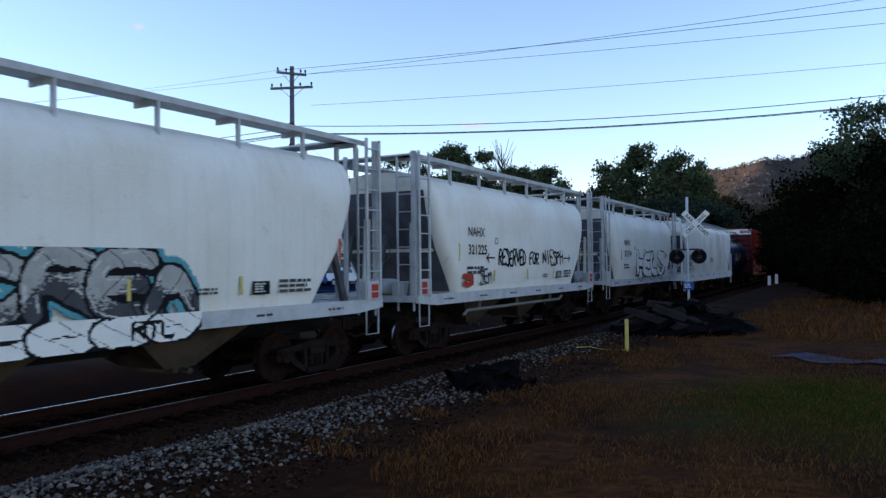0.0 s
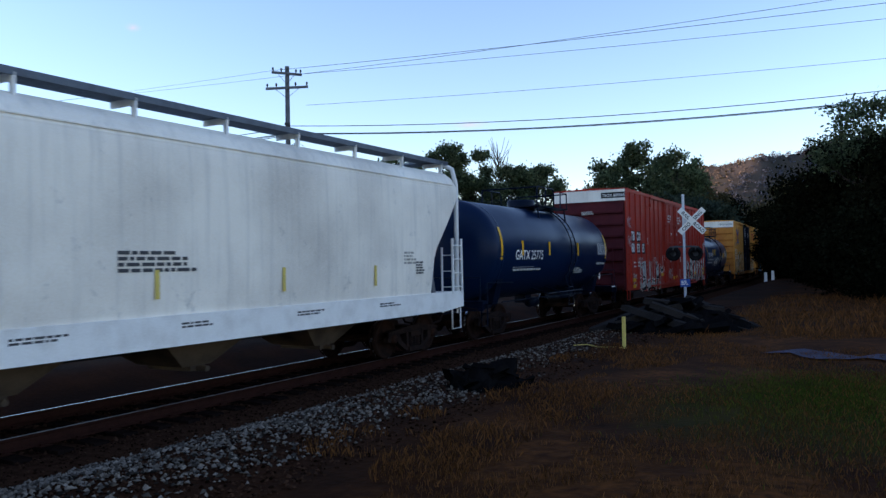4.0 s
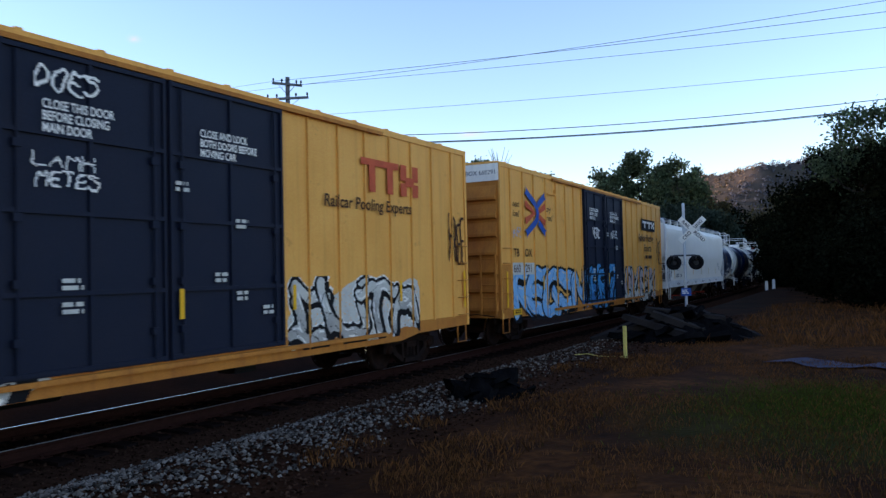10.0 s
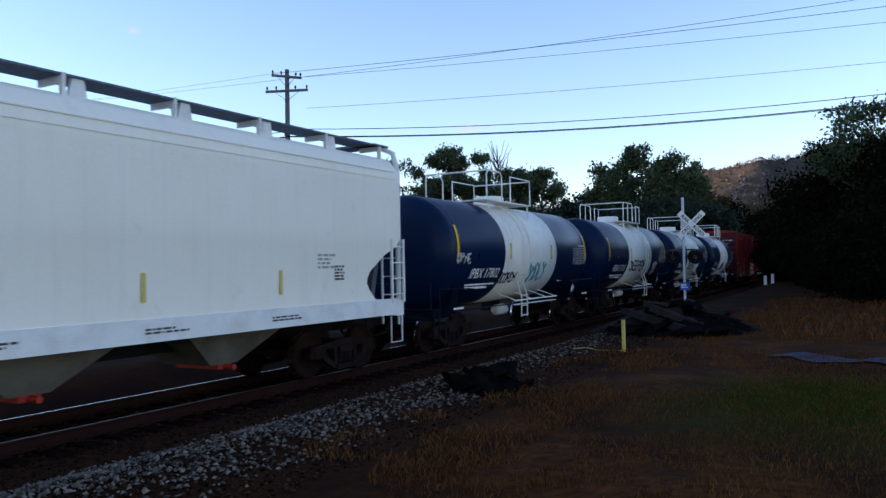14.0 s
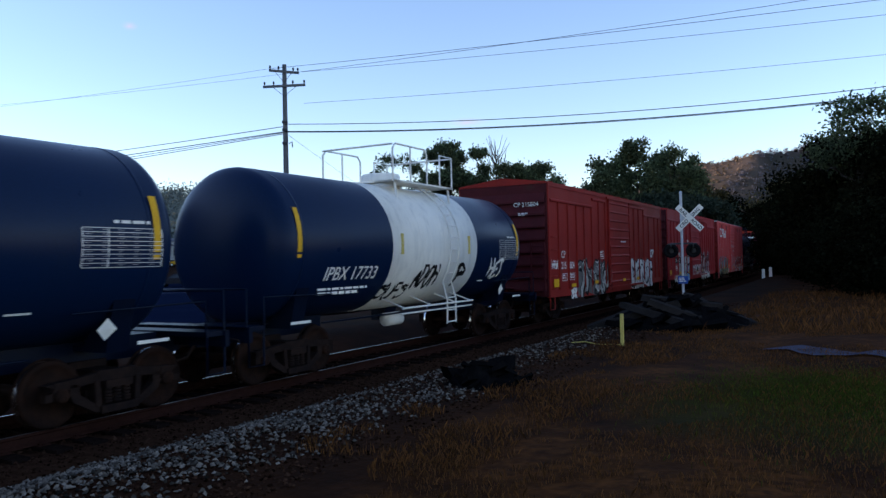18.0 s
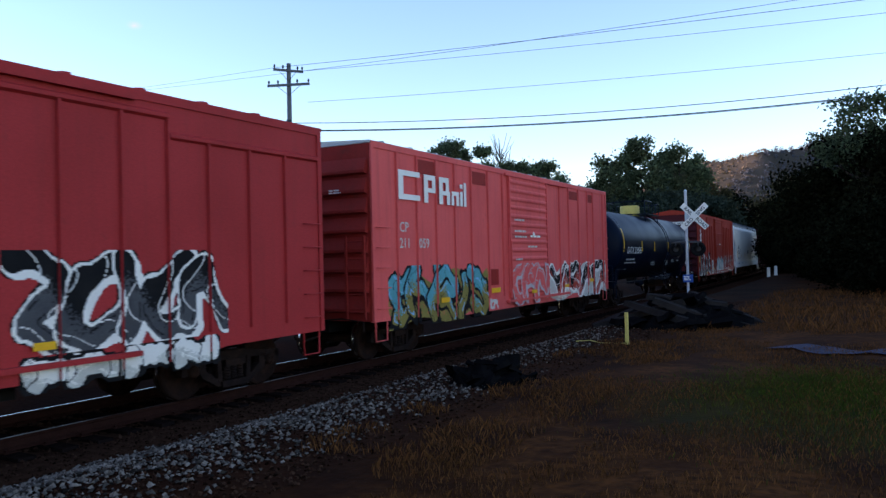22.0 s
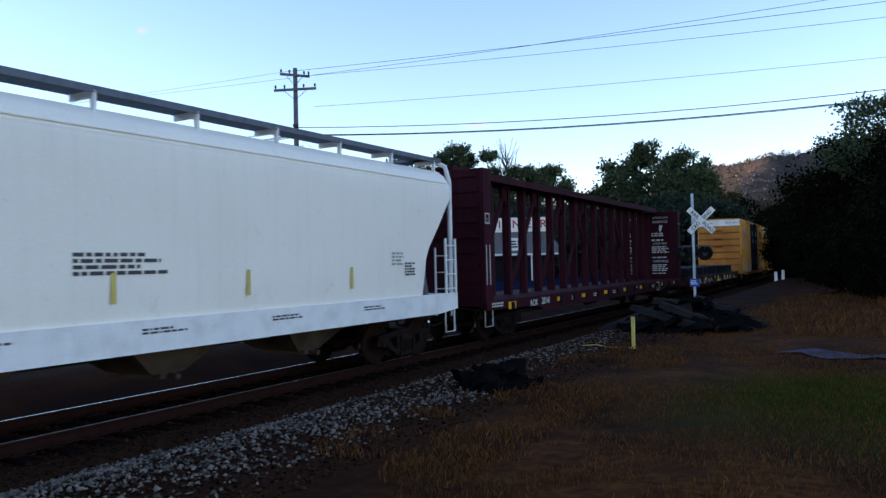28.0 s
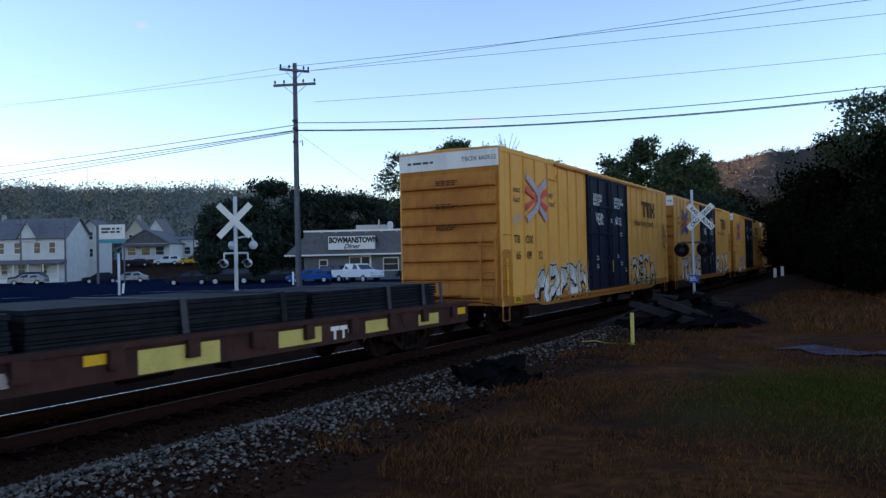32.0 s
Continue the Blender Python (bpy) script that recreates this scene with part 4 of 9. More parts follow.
def boxcar(label, near, far, paint, end_paint, top=5.2, low=0.85, hw=1.571, rib_list=(), rib_w=0.07, rib_d=0.035, door=(), door_style="plug", door_paint=None,
           end_ribs=7, top_band=None, roof_paint=None, peak=0.0, cap=0.16, sill_paint=None, fascia=0.0, lips=(), seed=1):
    car, L = rail_car("boxcar", label, "boxcar", near, far, 1.95 if L_long(near, far) else 1.75, "freight train")
    h = L / 2
    me = Mesh()
    me.prism([(-hw, low), (hw, low), (hw, top - 0.02), (-hw, top - 0.02)], "y", -h + 0.03, h - 0.03)
    part("body", me, paint, car)
    # side frame members: corner posts, the top plate, the sill
    for sg in (-1, 1):
        me = Mesh()
        me.box(sg * hw, sg * (hw + 0.028), -h, h, top - cap, top)
        part("top_plate", me, paint, car)
        me = Mesh()
        a, b = door if door else (-1, 1)
        me.prism([(-h, low + 0.22), (h, low + 0.22), (h, low - 0.02), (h - 2.4, low - 0.05), (h - 3.1, low - 0.16), (-h + 3.1, low - 0.16), (-h + 2.4, low - 0.05), (-h, low - 0.02)], "x", *sorted((sg * (hw - 0.06), sg * (hw + 0.0025))))
        part("side_sill", me, sill_paint or paint, car)
        for q in (-h, h - 0.10):
            me = Mesh()
            me.box(sg * (hw - 0.01), sg * (hw + 0.03), q, q + 0.10, low - 0.02, top)
            part("corner_post", me, paint, car)
    rib = Mesh()
    rib.prism([(-rib_w / 2, 0), (-rib_w / 3, rib_d), (rib_w / 3, rib_d), (rib_w / 2, 0)], "x", 0, 1)
    rd = Mesh()
    z0, z1 = low + 0.2, top - cap - fascia
    rd.add([(hw, -rib_w / 2, z0), (hw + rib_d, -rib_w / 3, z0), (hw + rib_d, rib_w / 3, z0), (hw, rib_w / 2, z0), (hw, -rib_w / 2, z1), (hw + rib_d, -rib_w / 3, z1), (hw + rib_d, rib_w / 3, z1), (hw, rib_w / 2, z1)],
           [(0, 1, 5, 4), (1, 2, 6, 5), (2, 3, 7, 6), (4, 5, 6, 7), (3, 2, 1, 0)])
    rdata = rd.data("side_rib", [M[paint]])
    for y in rib_list:
        tall = next((q for a, b, q in lips if a - 0.05 <= y <= b + 0.05), z1)
        k = (tall - z0) / (z1 - z0)
        part("side_rib", rdata, None, car, at=Matrix(((1, 0, 0, 0), (0, 1, 0, y), (0, 0, k, z0 * (1 - k)), (0, 0, 0, 1))))
    for a, b, q in lips:
        me = Mesh()
        me.prism([(hw, q - 0.03), (hw + rib_d + 0.008, q), (hw + rib_d + 0.008, q + 0.05), (hw, q + 0.09)], "y", a - rib_w / 2, b + rib_w / 2)
        part("fascia_lip", me, paint, car)
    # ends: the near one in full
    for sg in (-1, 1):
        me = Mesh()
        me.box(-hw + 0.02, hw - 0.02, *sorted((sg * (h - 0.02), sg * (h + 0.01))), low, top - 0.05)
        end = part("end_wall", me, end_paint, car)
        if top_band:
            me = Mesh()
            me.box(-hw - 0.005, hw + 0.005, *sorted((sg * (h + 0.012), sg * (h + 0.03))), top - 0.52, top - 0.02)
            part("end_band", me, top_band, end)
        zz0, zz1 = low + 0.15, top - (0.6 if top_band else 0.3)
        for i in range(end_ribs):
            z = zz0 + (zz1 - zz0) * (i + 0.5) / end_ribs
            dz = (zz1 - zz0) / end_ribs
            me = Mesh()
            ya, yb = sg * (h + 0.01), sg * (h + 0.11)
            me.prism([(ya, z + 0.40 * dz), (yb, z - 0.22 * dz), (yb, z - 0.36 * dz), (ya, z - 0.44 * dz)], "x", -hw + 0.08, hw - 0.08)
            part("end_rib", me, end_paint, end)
    # roof
    me = Mesh()
    me.prism([(-hw - 0.02, top - 0.04), (hw + 0.02, top - 0.04), (hw + 0.02, top + 0.01), (0, top + 0.05 + peak), (-hw - 0.02, top + 0.01)], "y", -h - 0.03, h + 0.03)
    rf = part("roof", me, roof_paint or paint, car)
    for i in range(int(L / 1.15)):
        y = -h + 0.5 + i * 1.15
        me = Mesh()
        me.prism([(-hw, top + 0.01), (hw, top + 0.01), (hw, top + 0.045), (0, top + 0.085 + peak), (-hw, top + 0.045)], "y", y - 0.05, y + 0.05)
        part("roof_seam", me, roof_paint or paint, rf)
    # doors
    if door:
        a, b = door
        dp = door_paint or paint
        zt, zb = top - cap - 0.03, low + 0.10
        leaves = [(a, (a + b) / 2), ((a + b) / 2, b)] if door_style == "plug" else [(a, b)]
        for ya, yb in leaves:
            me = Mesh()
            me.box(hw - 0.01, hw + 0.05, ya + 0.02, yb - 0.02, zb, zt)
            d = part("door", me, dp, car)
            if door_style == "plug":
                me = Mesh()
                for z in (zb + 0.05, zb + (zt - zb) * 0.25, zb + (zt - zb) * 0.5, zb + (zt - zb) * 0.74, zt - 0.05):
                    me.box(hw + 0.05, hw + 0.095, ya + 0.06, yb - 0.06, z - 0.03, z + 0.03)
                for y in (ya + 0.06, yb - 0.06, (ya + yb) / 2):
                    me.box(hw + 0.05, hw + 0.09, y - 0.025, y + 0.025, zb, zt)
                part("door_frame", me, dp, d)
                me = Mesh()
                for y in (ya + 0.25, yb - 0.25):
                    me.tube([(hw + 0.09, y, zb + 0.05), (hw + 0.09, y, zt - 0.1)], 0.022, 5)
                    for z in (zb + 0.4, zb + 1.1, zb + 1.9, zb + 2.8):
                        me.box(hw + 0.06, hw + 0.12, y - 0.06, y + 0.06, z, z + 0.10)
                part("lock_rod", me, dp, d)
            else:
                n = {"corrugated": 14, "ribbed": 10}.get(door_style, 5)
                for i in range(n):
                    z = zb + 0.15 + (zt - zb - 0.3) * i / (n - 1)
                    me = Mesh()
                    q = 0.07 if door_style == "corrugated" else 0.045
                    me.prism([(hw + 0.05, z - q), (hw + 0.085, z - q * 0.3), (hw + 0.085, z + q * 0.3), (hw + 0.05, z + q)], "y", ya + 0.12, yb - 0.12)
                    part("door_rib", me, dp, d)
                for q in (ya + 0.02, yb - 0.09):
                    me = Mesh()
                    me.box(hw + 0.05, hw + 0.09, q, q + 0.07, zb, zt)
                    part("door_edge", me, dp, d)
                me = Mesh()
                me.tube([(hw + 0.10, ya + 0.05, zb + 0.3), (hw + 0.10, ya + 0.05, zb + 1.6)], 0.025, 5)
                me.box(hw + 0.08, hw + 0.13, ya, ya + 0.18, zb + 0.9, zb + 1.05)
                part("door_latch", me, dp, d)
        run = (b - a) * 0.62
        for w, q in ((0.11, zb - 0.10), (0.09, zt)):
            me = Mesh()
            me.box(hw + 0.03, hw + w, a - (run if door_style == "plug" else 0.2), b + run, q, q + 0.07)
            part("door_track", me, sill_paint or paint, car)
    # ladders and steps
    iron, step = Mesh(), Mesh()
    grab(iron, (hw + 0.03, 0, 0), (hw + 0.03, 0.43, 0), (0.06, 0, 0), 0.013)
    iron_data = iron.data("grab_iron", [M[sill_paint or paint]])
    for q in (-h + 0.12, h - 0.55):
        for i in range(5):
            part("grab_iron", iron_data, None, car, at=pose(0, q, low + 0.25 + i * 0.42))
    stirrup(step, hw - 0.02, 0, 0.42, low - 0.42, low + 0.0)
    step_data = step.data("step", [M[sill_paint or paint]])
    for q in (-h + 0.32, h - 0.32):
        part("step", step_data, None, car, at=pose(0, q, 0))
    me = Mesh()
    for q in (hw - 0.55, hw - 0.1):
        me.box(q - 0.025, q + 0.025, -h - 0.16, -h - 0.12, low + 0.05, low + 1.75)
    for i in range(5):
        z = low + 0.2 + i * 0.36
        me.tube([(hw - 0.55, -h - 0.14, z), (hw - 0.1, -h - 0.14, z)], 0.013, 5)
    me.tube([(-hw + 0.2, -h - 0.15, low + 0.55), (-0.2, -h - 0.15, low + 0.55)], 0.014, 5)
    me.box(-0.9, 0.4, -h - 0.42, -h - 0.12, low + 0.28, low + 0.32)
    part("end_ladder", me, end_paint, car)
    me = Mesh()
    me.lathe([(0.0, 0.25), (0.02, 0.265), (0.04, 0.25), (0.02, 0.235), (0.0, 0.25)], 16, "y", (-0.75, h + 0.24, low + 1.25))
    for q in range(3):
        me.tube([(-0.75, h + 0.26, low + 1.25), (-0.75 + 0.25 * math.cos(q * 2.1), h + 0.26, low + 1.25 + 0.25 * math.sin(q * 2.1))], 0.012, 4)
    part("brake_wheel", me, "black", car)
    under(car, L, z0=0.66, z1=low + 0.02, seed=seed)
    return car, L


def L_long(near, far):
    return far - near > 17


def reflector(car, x, y, z, w, h, mat="yellow_tape"):
    me = Mesh()
    me.box(x, x + 0.004, y - w / 2, y + w / 2, z - h / 2, z + h / 2)
    return part("reflector_strip", me, mat, car)


def plaque(car, x, y0, y1, z0, z1, mat, name="painted_panel"):
    me = Mesh()
    me.box(x, x + 0.003, y0, y1, z0, z1)
    return part(name, me, mat, car)


def frame_mark(car, x, y0, y1, z0, z1, mat, t=0.03):
    me = Mesh()
    for a, b, c, d in ((y0, y1, z0, z0 + t), (y0, y1, z1 - t, z1), (y0, y0 + t, z0 + t, z1 - t), (y1 - t, y1, z0 + t, z1 - t)):
        me.box(x, x + 0.003, a, b, c, d)
    return part("stencil_frame", me, mat, car)


def hopper(label, near, far, paint, frame_paint, bays=4, style="straight", top=4.3, board=4.62, open_board=True, low=1.0, seed=1):
    car, L = rail_car("covered_hopper", label, "hopper car", near, far, 1.55, "freight train")
    h = L / 2
    if style == "round":
        low += 0.2
        prof = [(1.42, 1.48), (1.9, 1.55), (2.5, 1.571), (3.1, 1.565), (3.6, 1.53), (3.93, 1.43), (4.17, 1.24), (4.31, 0.95), (4.37, 0.55)]
        reach = lambda z: float(np.interp(z, (1.42, 1.9, 2.48, 3.35, 4.2, 4.37), (2.0, 1.72, 1.28, 0.86, 0.68, 0.72)))
    elif style == "slab":
        prof = [(1.46, 1.545), (2.2, 1.571), (3.4, 1.571), (4.17, 1.562), (4.25, 1.50), (4.44, 1.36), (4.52, 1.22)]
        reach = lambda z: float(np.interp(z, (1.46, 1.53, 1.79, 2.03, 2.57, 2.62), (1.05, 1.12, 1.40, 1.35, 0.50, 0.14)))
    else:
        prof = [(1.42, 1.52), (2.0, 1.560), (2.8, 1.571), (3.7, 1.560), (4.0, 1.54), (4.06, 1.51), (4.24, 1.40), (4.38, 1.22), (4.44, 0.95)]
        reach = lambda z: float(np.interp(z, (1.42, 1.9, 2.4, 3.2, 3.75), (1.48, 1.42, 1.34, 0.62, 0.17)))
    zs = []
    for (za, xa), (zb, xb) in zip(prof, prof[1:]):
        k = 6 if style == "slab" and za < 2.3 else 3
        for i in range(k):
            zs.append((za + (zb - za) * i / k, xa + (xb - xa) * i / k))
    zs.append(prof[-1])
    me = Mesh()
    rings, round_r, turn_n = [], (0.35 if style == "round" else 0.10), 7
    for z, x in zs:
        e = h - reach(z)
        ring = []
        for sx, sy in ((1, -1), (1, 1), (-1, 1), (-1, -1)):
            for q in range(turn_n):
                a = q / (turn_n - 1) * math.pi / 2
                c, s = (math.sin(a), math.cos(a)) if sx * sy < 0 else (math.cos(a), math.sin(a))
                rr = min(round_r, x * 0.6)
                ring.append((sx * (x - rr + rr * c), sy * (e - rr + rr * s), z))
        rings.append(ring)
    n = len(rings[0])
    me.add([p for r in rings for p in r], [(i * n + j, i * n + (j + 1) % n, (i + 1) * n + (j + 1) % n, (i + 1) * n + j) for i in range(len(rings) - 1) for j in range(n)], 0, True)
    me.add(rings[-1], [tuple(range(n))])
    me.add(rings[0], [tuple(range(n))[::-1]])
    part("body", me, paint, car)
    if style != "round":
        for z in ((3.99, 4.06) if style == "straight" else (4.19, 4.03)):
            me = Mesh()
            xx = 1.535 if style == "straight" else 1.565
            me.box(xx - 0.06, xx + (0.008 if style == "straight" else 0.012), -h + 0.42, h - 0.42, z - 0.012, z + 0.012)
            part("weld_seam", me, paint, car)
    # sills, end sheets and posts
    for sg in (1, -1):
        me = Mesh()
        me.prism([(-h + 0.02, low + 0.08), (-h + 0.9, low), (h - 0.9, low), (h - 0.02, low + 0.08), (h - 0.02, 1.46), (-h + 0.02, 1.46)] if style != "slab" else
                 [(-h + 0.35, low + 0.14), (h - 0.35, low + 0.14), (h - 0.35, 1.48), (-h + 0.35, 1.48)], "x", *sorted((sg * 1.50, sg * 1.571)))
        part("side_sill", me, frame_paint, car)
        for sy in (-1, 1):
            me = Mesh()
            if style == "round":
                me.box(*sorted((sg * 1.40, sg * 1.50)), *sorted((sy * (h - 0.02), sy * (h - 0.13))), 1.40, board)
                me.box(*sorted((sg * 0.40, sg * 0.48)), *sorted((sy * (h - 0.02), sy * (h - 0.10))), 1.40, board)
            else:
                me.tube([(sg * 1.45, sy * (h - 0.12), 1.4), (sg * 1.45, sy * (h - 0.10), board - 0.55), (sg * 1.36, sy * (h - 0.12), board - 0.18), (sg * 1.15, sy * (h - 0.3), board - 0.05)], 0.06, 8)
            part("end_post", me, frame_paint, car)
    for sy in (-1, 1):
        me = Mesh()
        me.box(-1.5, 1.5, *sorted((sy * (h - 0.3), sy * h)), low + 0.1, 1.44)
        me.box(-1.5, 1.5, *sorted((sy * (h - 2.2), sy * (h - 0.3))), 1.36, 1.42)
        part("end_sill", me, frame_paint, car)
        for q in (-1.0, 0.0, 1.0):
            me = Mesh()
            me.prism([(sy * (h - 0.5), 1.42), (sy * (h - 0.66), 1.42), (sy * (h - reach(2.9) - 0.1), 2.95), (sy * (h - reach(2.9) + 0.02), 2.9)], "x", q - 0.05, q + 0.05)
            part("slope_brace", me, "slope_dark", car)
        me = Mesh()
        zb, zt = 1.48, {"slab": 2.55, "round": 3.9}.get(style, 3.6)
        zz = [zb + (zt - zb) * i / 6 for i in range(7)]
        line = [(sy * (h - reach(z) + 0.02), z) for z in zz]
        me.prism(line + [(q - sy * 0.03, z) for q, z in line[::-1]], "x", -1.46 if style != "round" else -1.3, 1.46 if style != "round" else 1.3)
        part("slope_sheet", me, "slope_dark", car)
        me = Mesh()
        for x in (1.0, 1.42):
            me.box(x - 0.02, x + 0.02, *sorted((sy * (h - 0.06), sy * (h - 0.10))), low - 0.1, board - 0.1 if style == "round" else 2.55)
        for i in range(8 if style == "round" else 4):
            me.tube([(1.0, sy * (h - 0.05), low + 0.15 + i * 0.40), (1.42, sy * (h - 0.05), low + 0.15 + i * 0.40)], 0.014, 5)
        part("end_ladder", me, frame_paint, car)
        me = Mesh()
        ladder(me, 1.56, *sorted((sy * (h - 0.10), sy * (h - 0.55))), 1.40, 2.75 if style != "round" else board, 4 if style != "round" else 8)
        stirrup(me, 1.53, sy * (h - 0.34), 0.42, low - 0.45, low + 0.1)
        part("side_ladder", me, frame_paint, car)
    me = Mesh()
    me.lathe([(-0.5, 0.0), (-0.5, 0.2), (0.5, 0.2), (0.5, 0.0)], 12, "x", (-0.1, -h + 0.85, 1.62))
    me.box(0.5, 0.85, -h + 0.6, -h + 1.0, 1.42, 1.75)
    me.tube([(0.9, -h + 0.8, 1.5), (1.2, -h + 0.7, 2.0), (1.1, -h + 0.6, 2.4)], 0.03, 5)
    part("brake_gear", me, "frame_grey", car)
    me = Mesh()
    me.lathe([(0.0, 0.26), (0.02, 0.275), (0.04, 0.26), (0.02, 0.245), (0.0, 0.26)], 16, "y", (0.55, -h + 0.02, 2.45))
    part("brake_wheel", me, "slope_dark", car)
    # running board with its supports
    bp = "frame_grey" if style == "round" else "slate_grating"
    for sg in (-1, 1):
        me = Mesh()
        me.box(*sorted((sg * 0.72, sg * 1.28)), -h + 0.25, h - 0.25, board - 0.06, board - 0.03)
        if open_board:
            me.box(*sorted((sg * 1.27, sg * 1.30)), -h + 0.2, h - 0.2, board - 0.10, board)
        rb = part("running_board", me, bp, car)
    for sy in (-1, 1):
        me = Mesh()
        me.box(-1.3, 1.3, *sorted((sy * (h - 0.2), sy * (h - 0.75))), board - 0.06, board - 0.02)
        part("end_walkway", me, bp, car)
    sup = Mesh()
    sup.box(1.22, 1.29, -0.025, 0.025, 3.95, board - 0.02)
    sup.box(0.75, 1.30, -0.02, 0.02, board - 0.16, board - 0.06)
    sd = sup.data("board_support", [M[frame_paint]])
    for i in range(11 if L > 15 else 8):
        part("board_support", sd, None, rb, at=pose(0, -h + 0.5 + (L - 1.0) * i / (10 if L > 15 else 7), 0))
    if style == "slab":
        for i in range(10):
            me = Mesh()
            ya = -h + 0.55 + (L - 1.1) * i / 10
            me.prism([(ya + 0.10, 4.46), (ya + 0.16, board - 0.06), (ya + 0.34, board - 0.06), (ya + 0.40, 4.46)], "x", 1.18, 1.24)
            part("hatch_bracket", me, frame_paint, rb)
    hatch = Mesh()
    hatch.box(-0.35, 0.35, -1.0, 1.0, 4.24, 4.42)
    hd = hatch.data("hatch_cover", [M[frame_paint]])
    for i in range(max(3, int(L / 3.4))):
        part("hatch_cover", hd, None, car, at=pose(0, -h + 2.2 + (L - 4.4) * i / (max(3, int(L / 3.4)) - 1), 0))
    # bays and gates below
    span = L - 5.4
    for i in range(bays):
        y = -span / 2 + span * (i + 0.5) / bays
        w = span / bays * 0.46
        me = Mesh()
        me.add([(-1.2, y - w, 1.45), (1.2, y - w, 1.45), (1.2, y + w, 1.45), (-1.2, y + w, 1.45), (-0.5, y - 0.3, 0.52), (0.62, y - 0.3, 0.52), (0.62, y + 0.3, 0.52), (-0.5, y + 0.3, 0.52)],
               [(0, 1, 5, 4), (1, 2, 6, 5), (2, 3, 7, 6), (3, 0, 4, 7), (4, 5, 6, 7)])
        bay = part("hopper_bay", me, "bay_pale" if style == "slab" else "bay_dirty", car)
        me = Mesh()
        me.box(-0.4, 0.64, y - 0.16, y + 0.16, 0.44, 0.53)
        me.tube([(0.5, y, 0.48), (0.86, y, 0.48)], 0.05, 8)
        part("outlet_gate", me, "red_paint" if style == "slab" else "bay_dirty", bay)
    under(car, L, w=0.25, z0=0.80, z1=1.2, x=0.3, bits=False)
    return car, L


def tank_car(label, near, far, paint, r=1.4, zc=2.45, band=None, dome="tank_white", rail_paint="white_paint", dome_y=0.0, seed=1, sill_paint="tank_dull", rail0=-1.0, ladder_y=0.84, rail_h=0.88, rail1=1.84):
    car, L = rail_car("tank_car", label, "tank car", near, far, 1.75, "freight train")
    h = L / 2
    t = h - 0.75
    prof = [(-t, 0.001)]
    for i in range(1, 9):
        a = math.pi / 2 * i / 8
        prof.append((-t + 0.50 * (1 - math.cos(a)), r * math.sin(a) ** 0.7))
    full = prof + [(-p, q) for p, q in prof[::-1]]
    me = Mesh()
    me.lathe(full, 56, "y", (0, 0, zc))
    part("tank_shell", me, paint, car)
    if band:
        me = Mesh()
        me.lathe([(band[0], r), (band[0], r + 0.006), (band[1], r + 0.006), (band[1], r)], 56, "y", (0, 0, zc))
        part("white_band", me, "tank_white", car)
    for y in (-t + 0.75, t - 0.75):
        me = Mesh()
        me.lathe([(y - 0.02, r), (y - 0.02, r + 0.004), (y + 0.02, r + 0.004), (y + 0.02, r)], 56, "y", (0, 0, zc))
        part("weld_seam", me, paint, car)
        sg = 1 if y > 0 else -1
        me = Mesh()
        pts = []
        for i in range(9):
            a = -0.42 + 0.84 * i / 8
            pts.append((math.cos(a) * (r + 0.008), math.sin(a) * (r + 0.008) + zc + 0.05))
        for (xa, za), (xb, zb) in zip(pts, pts[1:]):
            me.add([(xa, y - 0.06 + sg * 0.12, za), (xa, y + 0.06 + sg * 0.12, za), (xb, y + 0.06 + sg * 0.12, zb), (xb, y - 0.06 + sg * 0.12, zb)], [(0, 1, 2, 3)])
        part("reflector_strip", me, "yellow_tape", car)
    # saddles, stub sills and end platforms
    for sg in (-1, 1):
        me = Mesh()
        yb = sg * (h - 1.75)
        me.prism([(-1.25, zc - 0.75), (-0.5, zc - r - 0.02), (0.5, zc - r - 0.02), (1.25, zc - 0.75), (1.05, 0.95), (-1.05, 0.95)], "y", yb - 0.18, yb + 0.18)
        part("saddle", me, sill_paint, car)
        me = Mesh()
        me.box(-0.32, 0.32, *sorted((sg * (h - 3.4), sg * h)), 0.75, 1.1)
        part("stub_sill", me, sill_paint, car)
        me = Mesh()
        me.box(-1.45, 1.45, *sorted((sg * (h - 0.45), sg * (h - 0.02))), 1.04, 1.12)
        me.box(-1.5, 1.5, *sorted((sg * (h - 0.10), sg * (h - 0.02))), 0.86, 1.12)
        part("end_platform", me, sill_paint, car)
        me = Mesh()
        me.tube([(1.42, sg * (h - 0.05), 1.1), (1.42, sg * (h - 0.05), 1.75), (-1.42, sg * (h - 0.05), 1.75), (-1.42, sg * (h - 0.05), 1.1)], 0.02, 5)
        stirrup(me, 1.44, sg * (h - 0.25), 0.36, 0.45, 1.04)
        me.tube([(1.44, sg * (h - 0.45), 1.1), (1.44, sg * (h - 0.45), 1.6), (1.25, sg * (h - 2.6), 1.55)], 0.016, 5)
        part("end_rail", me, sill_paint, car)
    # dome platform, rails, ladder
    top = zc + r
    me = Mesh()
    dh = 0.45 if dome == "pale_yellow" else 0.26
    me.lathe([(top - 0.12, 0.48), (top + dh, 0.48), (top + dh + 0.04, 0.44), (top + dh + 0.04, 0.0)], 18, "z", (0, dome_y, 0))
    me.lathe([(top + 0.02, 0.52), (top + 0.06, 0.52)], 18, "z", (0, dome_y, 0))
    part("dome", me, dome, car)
    me = Mesh()
